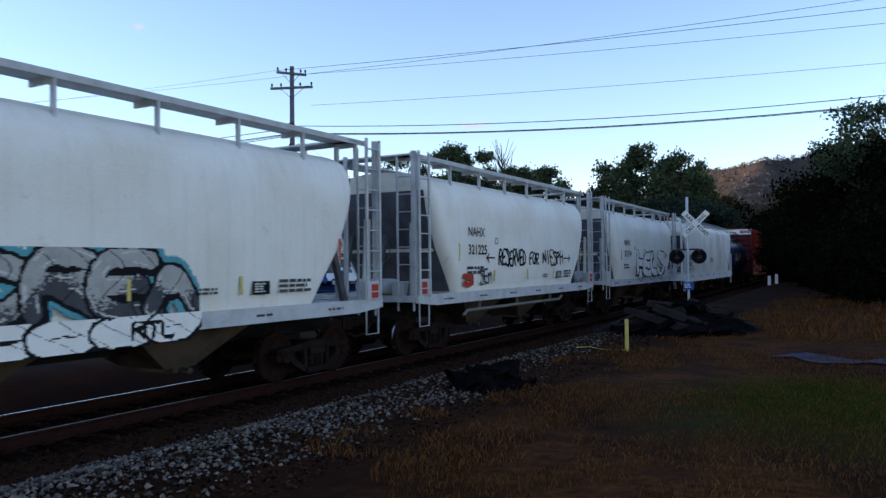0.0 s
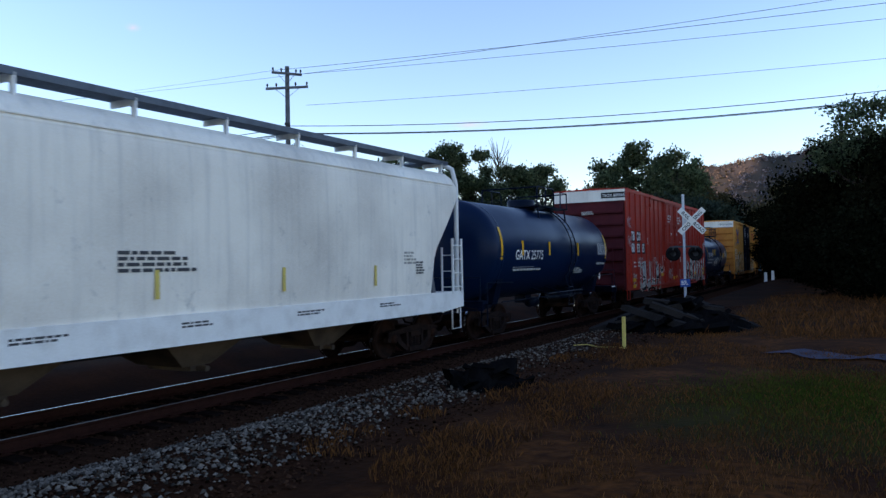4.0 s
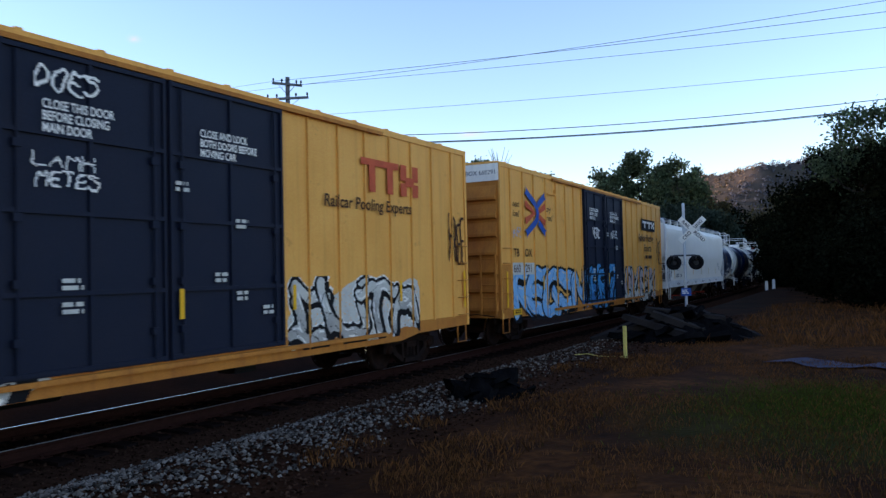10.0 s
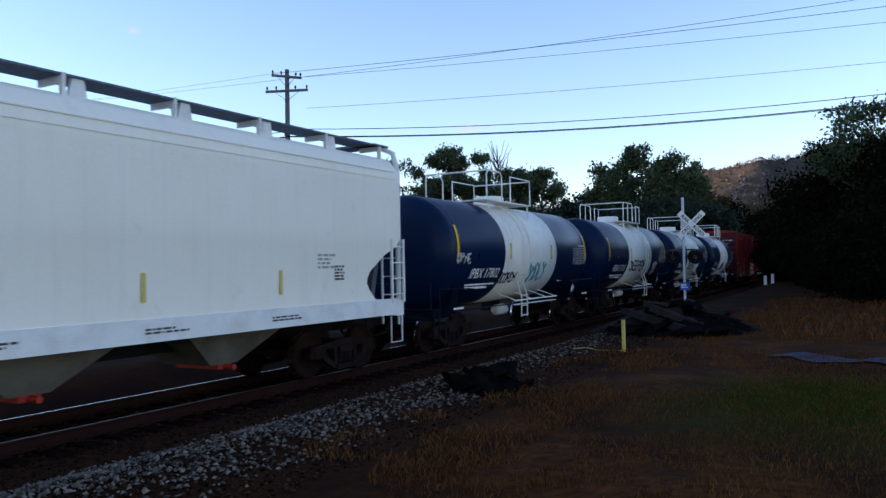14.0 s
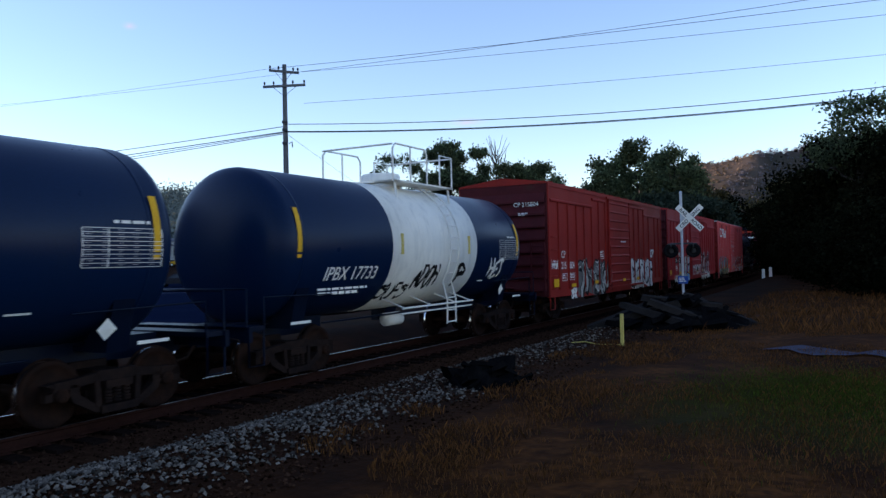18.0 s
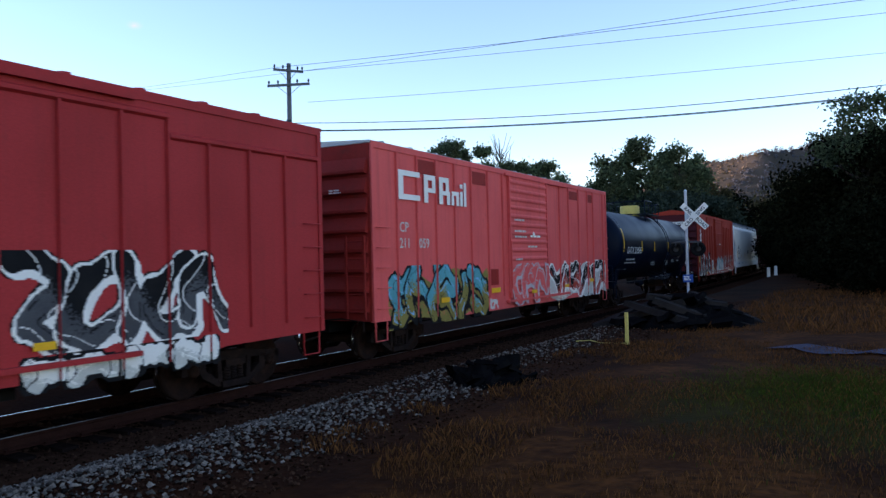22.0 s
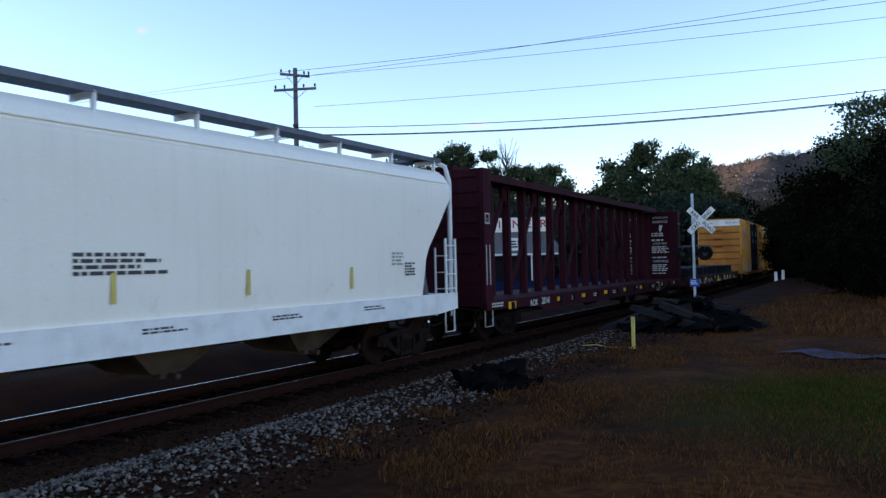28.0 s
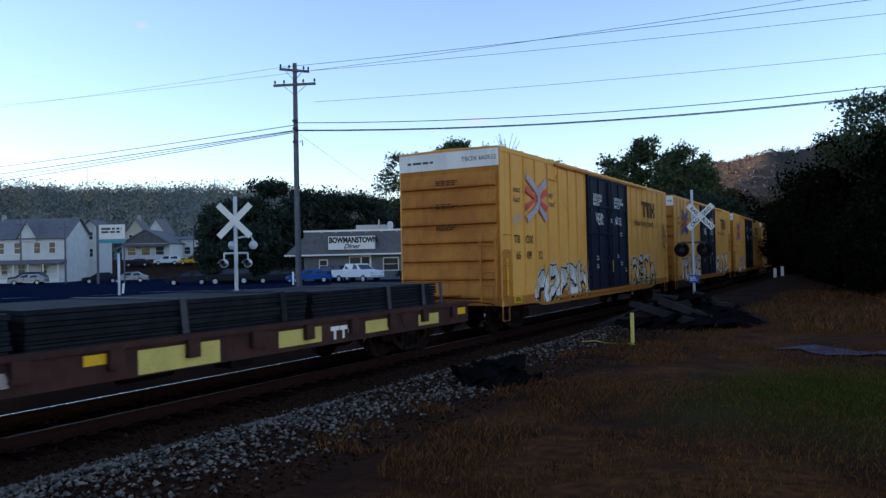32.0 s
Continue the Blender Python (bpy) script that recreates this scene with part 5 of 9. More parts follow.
    for x in (0.75, -0.75):
        me.box(x - 0.28, x + 0.28, rail0, rail1, top + 0.0, top + 0.04)
    for q in (rail0 + 0.15, rail1 - 0.15):
        me.box(-1.03, 1.03, q - 0.15, q + 0.15, top - 0.0, top + 0.04)
        for x in (-0.95, 0.95):
            me.tube([(x, q, top), (x * 1.05, q, zc + math.sqrt(max(0.05, r * r - 1.0)) - 0.05)], 0.03, 5)
    part("dome_platform", me, rail_paint, car)
    me = Mesh()
    zr = top + rail_h
    ga, gb = (ladder_y - 0.46, ladder_y + 0.16) if ladder_y < 0 else (dome_y + 0.56, dome_y + 1.2)
    for x in (-1.0, 1.0):
        me.tube([(x, rail0, top), (x, rail0, zr - 0.12), (x, rail0 + 0.12, zr), (x, ga - 0.12, zr), (x, ga, zr - 0.12), (x, ga, top)], 0.024, 6)
        me.tube([(x, gb, top), (x, gb, zr - 0.06), (x, rail1, zr - 0.06), (x, rail1, top)], 0.022, 5)
        if ga - rail0 > 1.2:
            me.tube([(x, (rail0 + ga) / 2, top), (x, (rail0 + ga) / 2, zr)], 0.022, 5)
    me.tube([(-1.0, rail0, zr - 0.02), (1.0, rail0, zr - 0.02)], 0.024, 5)
    me.tube([(-1.0, rail1, zr - 0.08), (1.0, rail1, zr - 0.08)], 0.022, 5)
    part("safety_railing", me, rail_paint, car)
    me = Mesh()
    for q in (ladder_y - 0.22, ladder_y + 0.22):
        pts = [((r + 0.12) * math.cos(a), q, zc + (r + 0.12) * math.sin(a)) for a in [-0.75 + 2.0 * i / 12 for i in range(13)]]
        pts = [(1.45, q, 0.62), (1.46, q, 1.2)] + [p for p in pts if p[2] > 1.6]
        me.tube(pts, 0.022, 5)
    for i in range(11):
        a = -0.62 + 1.85 * i / 10
        me.tube([((r + 0.12) * math.cos(a), ladder_y - 0.22, zc + (r + 0.12) * math.sin(a)), ((r + 0.12) * math.cos(a), ladder_y + 0.22, zc + (r + 0.12) * math.sin(a))], 0.016, 5)
    for z in (0.66, 0.95, 1.25):
        me.tube([(1.46, ladder_y - 0.22, z), (1.46, ladder_y + 0.22, z)], 0.018, 5)
    part("ladder", me, rail_paint, car)
    me = Mesh()
    me.tube([(1.50, dome_y - 1.5, 1.12), (1.50, dome_y + 1.9, 1.12)], 0.025, 5)
    me.tube([(1.46, dome_y - 1.5, 1.0), (1.46, dome_y + 1.9, 1.0)], 0.02, 5)
    for q in (-1.4, -0.2, 1.0, 1.8):
        me.tube([(1.48, dome_y + q, 1.12), (0.85, dome_y + q, zc - r * 0.8)], 0.018, 5)
    me.lathe([(-0.3, 0.0), (-0.3, 0.16), (0.3, 0.16), (0.3, 0.0)], 12, "y", (0.5, dome_y - 0.4, 0.80))
    part("side_step_rail", me, rail_paint, car)
    me = Mesh()
    for x in (-0.75, 0.75):
        me.tube([(x, -h + 2.9, 0.95), (x, h - 2.9, 0.95)], 0.02, 5)
    me.lathe([(-0.4, 0.0), (-0.4, 0.15), (0.4, 0.15), (0.4, 0.0)], 10, "y", (-0.3, -h + 3.6, 0.9))
    me.box(-0.2, 0.2, -0.25, 0.25, 0.75, zc - r + 0.05)
    part("brake_gear", me, sill_paint, car)
    return car, L


def data_panel(car, r, zc, y0, y1, z0, z1, cols=4, rows=9, mat="white_paint"):
    """A white qualification table stencilled on a tank: a grid of rules and bars."""
    me = Mesh()

    def quad(a, b, za, zb):
        xa, xb = [math.sqrt(max(0.02, (r + 0.006) ** 2 - (q - zc) ** 2)) for q in (za, zb)]
        me.add([(xa, a, za), (xa, b, za), (xb, b, zb), (xb, a, zb)], [(0, 1, 2, 3)])
    rng = random.Random(int(y0 * 100))
    for q in (y0 - 0.012, y0 + (y1 - y0) * 0.3, y1 - 0.004):
        for i in range(4):
            quad(q, q + 0.016, z0 + (z1 - z0) * i / 4 + 0.008, z0 + (z1 - z0) * (i + 1) / 4 - 0.008)
    for i in range(rows + 1):
        z = z0 + (z1 - z0) * i / rows
        quad(y0, y1, z - 0.004, z + 0.004)
        if i < rows:
            for c in range(cols):
                a = y0 + (y1 - y0) * (c + 0.12) / cols
                quad(a, a + (y1 - y0) / cols * rng.uniform(0.25, 0.55), z + 0.032, z + (z1 - z0) / rows - 0.025)
    return part("data_panel", me, mat, car)


def tank_print(car, r, zc, y, z, w, h, mat="white_paint", lines=2, seed=1):
    x = math.sqrt(max(0.05, (r + 0.012) ** 2 - (z + h / 2 - zc) ** 2)) + 0.006
    return small_print(car, x, y, z, w, h, mat, lines, seed=seed)


def tank_letters(car, words, r, zc, y, z, size, mat="white_paint", **kw):
    """Lettering bent to the shell."""
    src = text_mesh(words, mat, **kw)
    data = src.copy()
    for v in data.vertices:
        yy, zz = y + v.co.x * size, z + v.co.y * size
        v.co = (math.sqrt(max(0.02, (r + 0.010) ** 2 - (zz - zc) ** 2)), yy, zz)
    return part("lettering", data, None, car)


# ---- the train, from its front ----
HX = 1.571
INK, PALE = "dark_grey", "white_paint"


def round_hopper(label, near, far, marks, seed):
    car, L = hopper(label, near, far, "hopper_grey", "frame_grey", 2, "round", board=4.72, seed=seed)
    h = L / 2
    if marks:
        letter_side(car, "NAHX", HX + 0.006, -3.74, 2.86, 0.24, INK, width=1.0, bold=0.02)
        letter_side(car, marks, HX + 0.006, -3.74, 2.40, 0.25, "black", width=1.05, bold=0.03)
        frame_mark(car, HX + 0.004, -2.16, -1.98, 2.68, 2.84, INK, 0.02)
    small_print(car, HX + 0.002, -3.8, 1.85, 0.95, 0.24, INK, 2, seed=seed)
    small_print(car, HX + 0.002, 3.1, 1.66, 0.9, 0.26, INK, 3, seed=seed + 5)
    small_print(car, HX + 0.003, 1.3, 1.70, 0.5, 0.12, INK, 2, seed=seed + 6)
    plaque(car, HX + 0.003, 2.46, 2.86, 1.68, 1.90, "black", "label_panel")
    small_print(car, HX + 0.008, 2.50, 1.70, 0.32, 0.17, "pale_grey", 4, seed=seed + 8)
    for q in (-4.2, -2.2, 0.07, 2.2, 4.8):
        lit = q in (-4.2, 4.8)
        reflector(car, HX + 0.002, q, 2.45 if lit else 1.84, 0.06, 0.42 if lit else 0.30, ("orange_red" if lit else "pale_yellow") if seed != 2 else "pale_yellow")
    for q in (-h + 0.30, h - 0.30) if seed != 3 else ():
        reflector(car, HX + 0.002, q, 1.62, 0.24, 0.28, "red_paint")
    for sy in (-1, 1):
        me = Mesh()
        me.box(1.46, HX, *sorted((sy * (h - 0.12), sy * (h - 0.62))), 1.42, 1.82)
        part("jacking_pad", me, "frame_grey", car)
        me = Mesh()
        me.prism([(sy * (h - 0.10), 1.42), (sy * (h - 0.10), 3.1), (sy * (h - 0.28), 3.1), (sy * (h - 0.4), 1.42)], "x", 1.30, 1.34)
        part("end_gusset", me, "frame_grey", car)
    if seed == 2:
        me = Mesh()
        me.tube([(1.5, -h + 2.3, 0.86), (1.5, -h + 2.5, 0.98), (1.5, h - 3.4, 0.98), (1.5, h - 3.2, 1.08)], 0.045, 8)
        for q in (-h + 3.2, -0.6, h - 4.2):
            me.box(1.47, 1.53, q - 0.03, q + 0.03, 0.98, 1.22)
        part("gate_pipe", me, "bay_pale", car, "long grey pipe below the sill")
    for i in range(6):
        small_print(car, HX + 0.003, -h + 1.2 + i * 1.9, 1.28, 0.5, 0.07, INK, 1, seed=seed + 20 + i)
    return car, L


car, L = round_hopper("weathered pale grey covered hopper car with silver bubble-letter graffiti", 0.55, 13.07, "", 1)
spray(car, HX + 0.004, -5.6, 1.32, 1.40, 2.42, "MOKODREA", ("silver_paint", "dark_grey", "black", "pale_grey", "teal", "teal"), 0.125, 0.05, 0.09, 0.2, 3)
spray(car, HX + 0.007, -5.6, 1.38, 1.06, 1.50, "OOOOOOOO", ("white_paint", "white_paint", "black", "white_paint"), 0.24, 0.12, 0, 0.15, 7)
spray(car, HX + 0.010, 0.1, 0.85, 1.12, 1.42, "RTL", ("black",) * 6, 0.08, 0.02, 0, 0.3, 8, tag=True)
car, L = round_hopper("pale grey covered hopper car with black scribbled tags on its side", 14.44, 26.86, "321225", 2)
for w, a, b, z0, z1, mat, sd in (("RESERVED", -1.95, -0.05, 2.04, 2.58, "black", 21), ("FOR", 0.2, 0.95, 2.06, 2.55, "black", 24), ("NIESPH", 1.25, 3.05, 2.05, 2.6, "black", 25),
                                 ("SEM", -3.1, -2.4, 1.58, 2.05, "dark_grey", 22), ("S", -4.05, -3.45, 1.55, 1.92, "red_paint", 23)):
    spray(car, HX + 0.008, a, b, z0, z1, w, (mat,) * 6, 0.042 if mat != "red_paint" else 0.15, 0.02, 0, 0.35, sd, tag=True)
me = Mesh()
for a, b, tip in ((-2.7, -2.2, -1), (3.05, 3.7, 1)):
    q = a if tip < 0 else b
    me.box(HX + 0.008, HX + 0.011, a, b, 2.29, 2.33)
    for sg in (1, -1):
        me.add([(HX + 0.011, q, 2.31), (HX + 0.011, q - tip * 0.16, 2.31 + sg * 0.14), (HX + 0.011, q - tip * 0.16, 2.31 + sg * 0.09), (HX + 0.011, q - tip * 0.06, 2.31)], [(0, 1, 2, 3)])
part("graffiti", me, "black", car)
car, L = round_hopper("pale grey covered hopper car with a white and black graffiti piece", 28.39, 41.1, "321174", 3)
spray(car, HX + 0.004, -1.95, 3.4, 1.5, 2.72, "HEUS", ("white_paint", "white_paint", "black", "white_paint"), 0.125, 0.05, 0, 0.22, 31, lean=-0.25)
spray(car, HX + 0.004, -1.7, 3.1, 1.30, 1.52, "VVVVVVVVV", ("black",) * 6, 0.06, 0.02, 0, 0.3, 33, tag=True)
spray(car, HX + 0.008, 3.5, 4.1, 2.35, 2.65, "QA", ("black",) * 6, 0.06, 0.02, 0, 0.5, 34, tag=True)


def long_hopper(label, near, far, paint, mark, number, style, seed, marks_y, marks_z, tape, strip_list, board_open=True):
    car, L = hopper(label, near, far, paint, "frame_white", 4, style, open_board=board_open, seed=seed, board=4.82 if style == "slab" else 4.68)
    h = L / 2
    letter_side(car, mark, HX + 0.004, marks_y, marks_z[0], 0.28, "black", bold=0.03)
    letter_side(car, number, HX + 0.004, marks_y, marks_z[1], 0.28, "black", bold=0.03)
    letter_end(car, mark, 0.35, -h + 0.12, 4.02, 0.14, INK)
    letter_end(car, number, 0.35, -h + 0.12, 3.81, 0.14, INK)
    small_print(car, HX + 0.003, marks_y, 1.62, 0.75, 0.2, INK, 2, seed=seed)
    small_print(car, HX + 0.003, marks_y + 1.1, 1.64, 0.5, 0.18, INK, 2, seed=seed + 1)
    small_print(car, HX + 0.003, -0.55, 2.07, 1.5, 0.33, INK, 4, seed=seed + 2)
    small_print(car, HX + 0.003, 7.2, 1.9, 0.4, 0.3, INK, 5, seed=seed + 3)
    small_print(car, HX + 0.003, 6.7, 2.12, 0.55, 0.3, "silver_paint", 4, seed=seed + 4)
    frame_mark(car, HX + 0.003, marks_y + 1.6, marks_y + 1.82, 2.28, 2.5, INK, 0.02)
    reflector(car, HX + 0.002, *tape)
    for i, q in enumerate(strip_list):
        reflector(car, HX + 0.002, q, 1.92, 0.08, 0.42, "yellow_tape" if i < 2 else "pale_yellow")
    for i in range(6):
        small_print(car, HX + 0.003, -h + 2.2 + i * 2.6, 1.24, 0.8, 0.10, INK, 2, seed=seed + 11 + i)
    return car, L


long_hopper("weathered off-white covered hopper car with long grime streaks", 42.89, 61.82, "hopper_worn", "GBRX", "98032", "straight", 41, -7.87, (2.25, 1.90), (-8.0, 2.05, 0.09, 0.9), (-5.33, -2.6, 0.1, 2.8, 5.6))


def band_tank(label, near, far, number, seed, words=(), shift=0.0, ladder_y=0.84):
    zc, r = 2.53, 1.485
    car, L = tank_car(label, near, far, "tank_black", r, zc, band=(-2.05 + shift, 2.02 + shift), seed=seed, ladder_y=ladder_y, rail0=-2.2 if ladder_y < 0 else -1.0, rail1=1.0 if ladder_y < 0 else 1.84)
    tank_letters(car, "IPBX " + number, r, zc, -4.09, 1.82, 0.27, shear=0.12, bold=0.01)
    tank_print(car, r, zc, -4.1, 1.50, 1.9, 0.27, lines=3, seed=seed)
    data_panel(car, r, zc, 3.72, 5.0, 2.16, 2.70, cols=5)
    tank_print(car, r, zc, 4.2, 2.74, 0.7, 0.07, lines=1, seed=seed + 3)
    for y in (-1.68 + shift, 1.56 + shift):
        me = Mesh()
        me.box(r - 0.01, r + 0.012, y - 0.05, y + 0.05, 2.32, 2.78)
        part("reflector_strip", me, "pale_yellow", car)
    plaque(car, 1.16, 2.85, 3.2, 1.58, 1.72, "pale_grey")
    me = Mesh()
    me.add([(1.22, 4.1, 1.30), (1.24, 4.26, 1.46), (1.22, 4.42, 1.30), (1.16, 4.26, 1.14)], [(0, 1, 2, 3)])
    part("placard", me, PALE, car)
    for q in (4.85, -4.9):
        reflector(car, 1.45, q, 1.09, 0.55, 0.05, PALE)
    letter_end(car, "IPBX " + number, -0.3, -L / 2 + 0.80, 2.75, 0.13, PALE)
    for k, (w, a, b, z0, z1, mat) in enumerate(words):
        spray(car, 0.012, a, b, z0, z1, w, (mat,) * 6, 0.05, 0.02, 0, 0.6, seed + k, tag=True, radius=r + 0.004, zc=zc)
    return car, L


def dark_tank(label, near, far, mark, r, zc, seed, mark_at, tapes, panel, prints, dome="tank_dull", paint="tank_black", rail0=-1.0, plate=None):
    car, L = tank_car(label, near, far, paint, r, zc, dome=dome, rail_paint="tank_dull", seed=seed, rail0=rail0, rail_h=0.66)
    h = L / 2
    tank_letters(car, mark, r, zc, *mark_at, 0.29, bold=0.012)
    data_panel(car, r, zc, panel[0], panel[1], zc - 0.12, zc + 0.30)
    for k, (y, z, w, hh, n) in enumerate(prints):
        tank_print(car, r, zc, y, z, w, hh, "silver_paint", lines=n, seed=seed + k)
    for q in tapes:
        me = Mesh()
        me.box(r - 0.02, r + 0.010, q - 0.05, q + 0.05, 2.34, 2.78)
        part("reflector_strip", me, "yellow_tape", car)
    if plate:
        me = Mesh()
        me.box(r - 0.04, r + 0.006, plate[0], plate[1], 2.22, 2.52)
        pl = part("label_panel", me, "yellow_tape", car, "yellow warning label")
        small_print(pl, r + 0.009, plate[0] + 0.04, 2.25, plate[1] - plate[0] - 0.1, 0.24, "brown_ink", 4, seed=seed + 9)
    me = Mesh()
    xx = math.sqrt((r + 0.01) ** 2 - 0.9 ** 2)
    me.add([(xx + 0.05, h - 1.62, zc - 0.95), (xx + 0.05, h - 1.48, zc - 0.8), (xx + 0.05, h - 1.34, zc - 0.95), (xx + 0.04, h - 1.48, zc - 1.1)], [(0, 1, 2, 3)])
    part("placard", me, PALE, car)
    reflector(car, 1.45, h - 0.3, 1.09, 0.55, 0.05, PALE)
    return car, L


dark_tank("black tank car with white data panels and yellow strips", 63.0, 75.55, "GATX 25775", 1.48, 2.49, 51, (-3.95, 2.22), (-3.4, -1.2, 1.6), (3.9, 5.0),
          ((-4.0, 1.85, 2.2, 0.2, 2), (1.4, 1.7, 1.0, 0.35, 5), (3.9, 1.95, 1.1, 0.12, 1)))


def strips(ys, w=0.07):
    return [(y - w / 2, y + w / 2) for y in ys]


def gutter(car, paint, a=-5.9, b=-5.2, z=4.58):
    """The short drip ledge and bracket high on the side of a tall boxcar."""
    me = Mesh()
    me.box(HX + 0.002, HX + 0.05, a, b, z, z + 0.04)
    me.box(HX + 0.002, HX + 0.09, b - 0.10, b + 0.02, z + 0.02, z + 0.20)
    part("drip_ledge", me, paint, car)


RIBS60 = [-8.84, -7.91, -7.0, -6.05, -5.21, -4.32, -3.41, -2.5, 2.58, 3.41, 4.29, 5.45, 6.29, 7.1, 7.83, 8.7]
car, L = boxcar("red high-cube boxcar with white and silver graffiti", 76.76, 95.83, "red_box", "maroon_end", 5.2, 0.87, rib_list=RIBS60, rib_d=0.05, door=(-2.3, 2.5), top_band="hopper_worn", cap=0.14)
h = L / 2
gutter(car, "red_box")
gutter(car, "red_box", 5.6, 6.25)
for a, b, z0, z1 in ((-8.72, -8.06, 2.94, 3.42), (-7.78, -7.12, 2.94, 3.42), (-8.72, -8.06, 2.42, 2.90), (-7.78, -7.12, 2.42, 2.90), (-6.92, -6.24, 2.42, 2.90)):
    plaque(car, HX + 0.002, a, b, z0, z1, "black")
for w, a, z in (("TB", -8.69, 3.01), ("OX", -7.76, 3.01), ("88", -8.66, 2.49), ("93", -7.74, 2.49), ("65", -6.88, 2.49)):
    letter_side(car, w, HX + 0.008, a, z, 0.38, PALE, bold=0.04, width=0.98)
me = Mesh()
me.box(0.55, HX, -h - 0.034, -h - 0.031, 4.80, 5.04)
part("painted_panel", me, "black", car)
letter_end(car, "TBOX 889365", 0.60, -h - 0.036, 4.85, 0.13, PALE, bold=0.02, width=0.9)
spray(car, HX + 0.004, -7.25, -3.12, 0.68, 2.08, "SLUM", ("pale_grey", "silver_paint", "black", "white_paint", "white_paint"), 0.10, 0.045, 0.05, 0.2, 61, strips(RIBS60), 0.049)
spray(car, HX + 0.006, -3.25, -2.4, 1.4, 2.35, "J", ("black", "black", "white_paint", "white_paint"), 0.08, 0.06, 0, 0.3, 60, strips(RIBS60), 0.049)
spray(car, HX + 0.004, 2.74, 9.3, 0.80, 2.2, "SMERKMIN", ("pale_grey", "silver_paint", "black", "white_paint", "pale_grey", "lilac"), 0.085, 0.06, 0.02, 0.8, 62, strips(RIBS60), 0.049, back=1)
for w, a, b, z0, z1, sd in (("HES", -8.7, -8.0, 0.95, 1.6, 1), ("KEO", -7.7, -6.9, 1.75, 2.3, 2), ("AXZ", -9.45, -8.85, 3.5, 4.0, 3), ("EKO", -9.4, -8.9, 2.7, 3.2, 9), ("NES", -4.9, -4.3, 1.95, 2.25, 4), ("MRCK", -1.75, -0.75, 1.1, 1.7, 5), ("TO", 0.9, 1.4, 1.1, 1.6, 6), ("SKA", -7.6, -7.0, 0.85, 1.2, 7), ("VEX", 8.6, 9.3, 2.5, 3.3, 8)):
    spray(car, HX + (0.10 if -2.3 < a < 2.5 else 0.054), a, b, z0, z1, w, ("pale_grey" if sd not in (3, 9) else "lilac",) * 6, 0.03, 0.01, 0, 0.9, 70 + sd, tag=True)
for q, a in ((-8.45, 1.0), (-8.45, 1.27), (-3.0, 1.4), (-0.3, 1.16), (0.35, 1.2), (3.0, 1.25), (5.9, 1.3), (8.6, 1.25), (8.6, 1.5)):
    reflector(car, HX + (0.08 if abs(q) < 2 else 0.055), q, a, 0.48, 0.15)
for a, lines in ((-1.65, ("CLOSE THIS DOOR", "BEFORE CLOSING", "MAIN DOOR")), (0.75, ("CLOSE AND LOCK", "BOTH DOORS BEFORE", "MOVING CAR"))):
    for k, w in enumerate(lines):
        letter_side(car, w, HX + 0.097, a - 0.1 + 0.03 * k, 4.31 - 0.14 * k, 0.105, PALE, width=0.66, bold=0.02)
for q, z in ((-0.95, 3.38), (0.42, 3.4), (1.3, 3.0)):
    small_print(car, HX + 0.078, q, z, 0.4, 0.12, PALE, 2, seed=int(z * 30))
for q in (-1.4, 1.05):
    plaque(car, HX + 0.13, q, q + 0.2, 2.0, 2.25, PALE)
for a, z in ((-8.3, 1.95), (-8.3, 1.78), (-7.6, 1.95), (-7.6, 1.8), (4.4, 2.4), (7.2, 2.45), (8.0, 2.4)):
    small_print(car, HX + 0.004, a, z, 0.5, 0.11, PALE, 1, seed=int(a * 9) + 200)
frame_mark(car, HX + 0.004, -5.92, -5.66, 2.86, 3.14, PALE, 0.02)
letter_side(car, "T", HX + 0.006, -5.85, 2.92, 0.14, PALE)
for z in (4.1, 3.5, 2.9):
    small_print(car, -0.3, -h - 0.114, z, 0.6, 0.16, "pale_grey", 3, face="y", seed=int(z * 10))
car, L = dark_tank("glossy dark blue-black tank car with a white scrawled tag", 97.15, 109.3, "GATX 305", 1.38, 2.36, 52, (-4.3, 2.25), (-2.35, -1.45, 1.2), (3.2, 4.25),
                   ((-4.35, 1.98, 2.3, 0.12, 1), (-4.35, 1.78, 2.3, 0.12, 1), (1.5, 1.95, 0.8, 0.45, 5), (-4.0, 1.45, 0.5, 0.06, 1), (-1.3, 1.4, 0.9, 0.06, 1)), plate=(2.5, 3.1))
spray(car, 0.012, -1.5, 0.15, 1.55, 2.2, "AVET", ("white_paint",) * 6, 0.035, 0.015, 0, 0.6, 81, tag=True, radius=1.39, zc=2.36)
spray(car, 0.012, 0.85, 1.3, 1.75, 2.2, "HY", ("white_paint",) * 6, 0.04, 0.015, 0, 0.6, 82, tag=True, radius=1.39, zc=2.36)


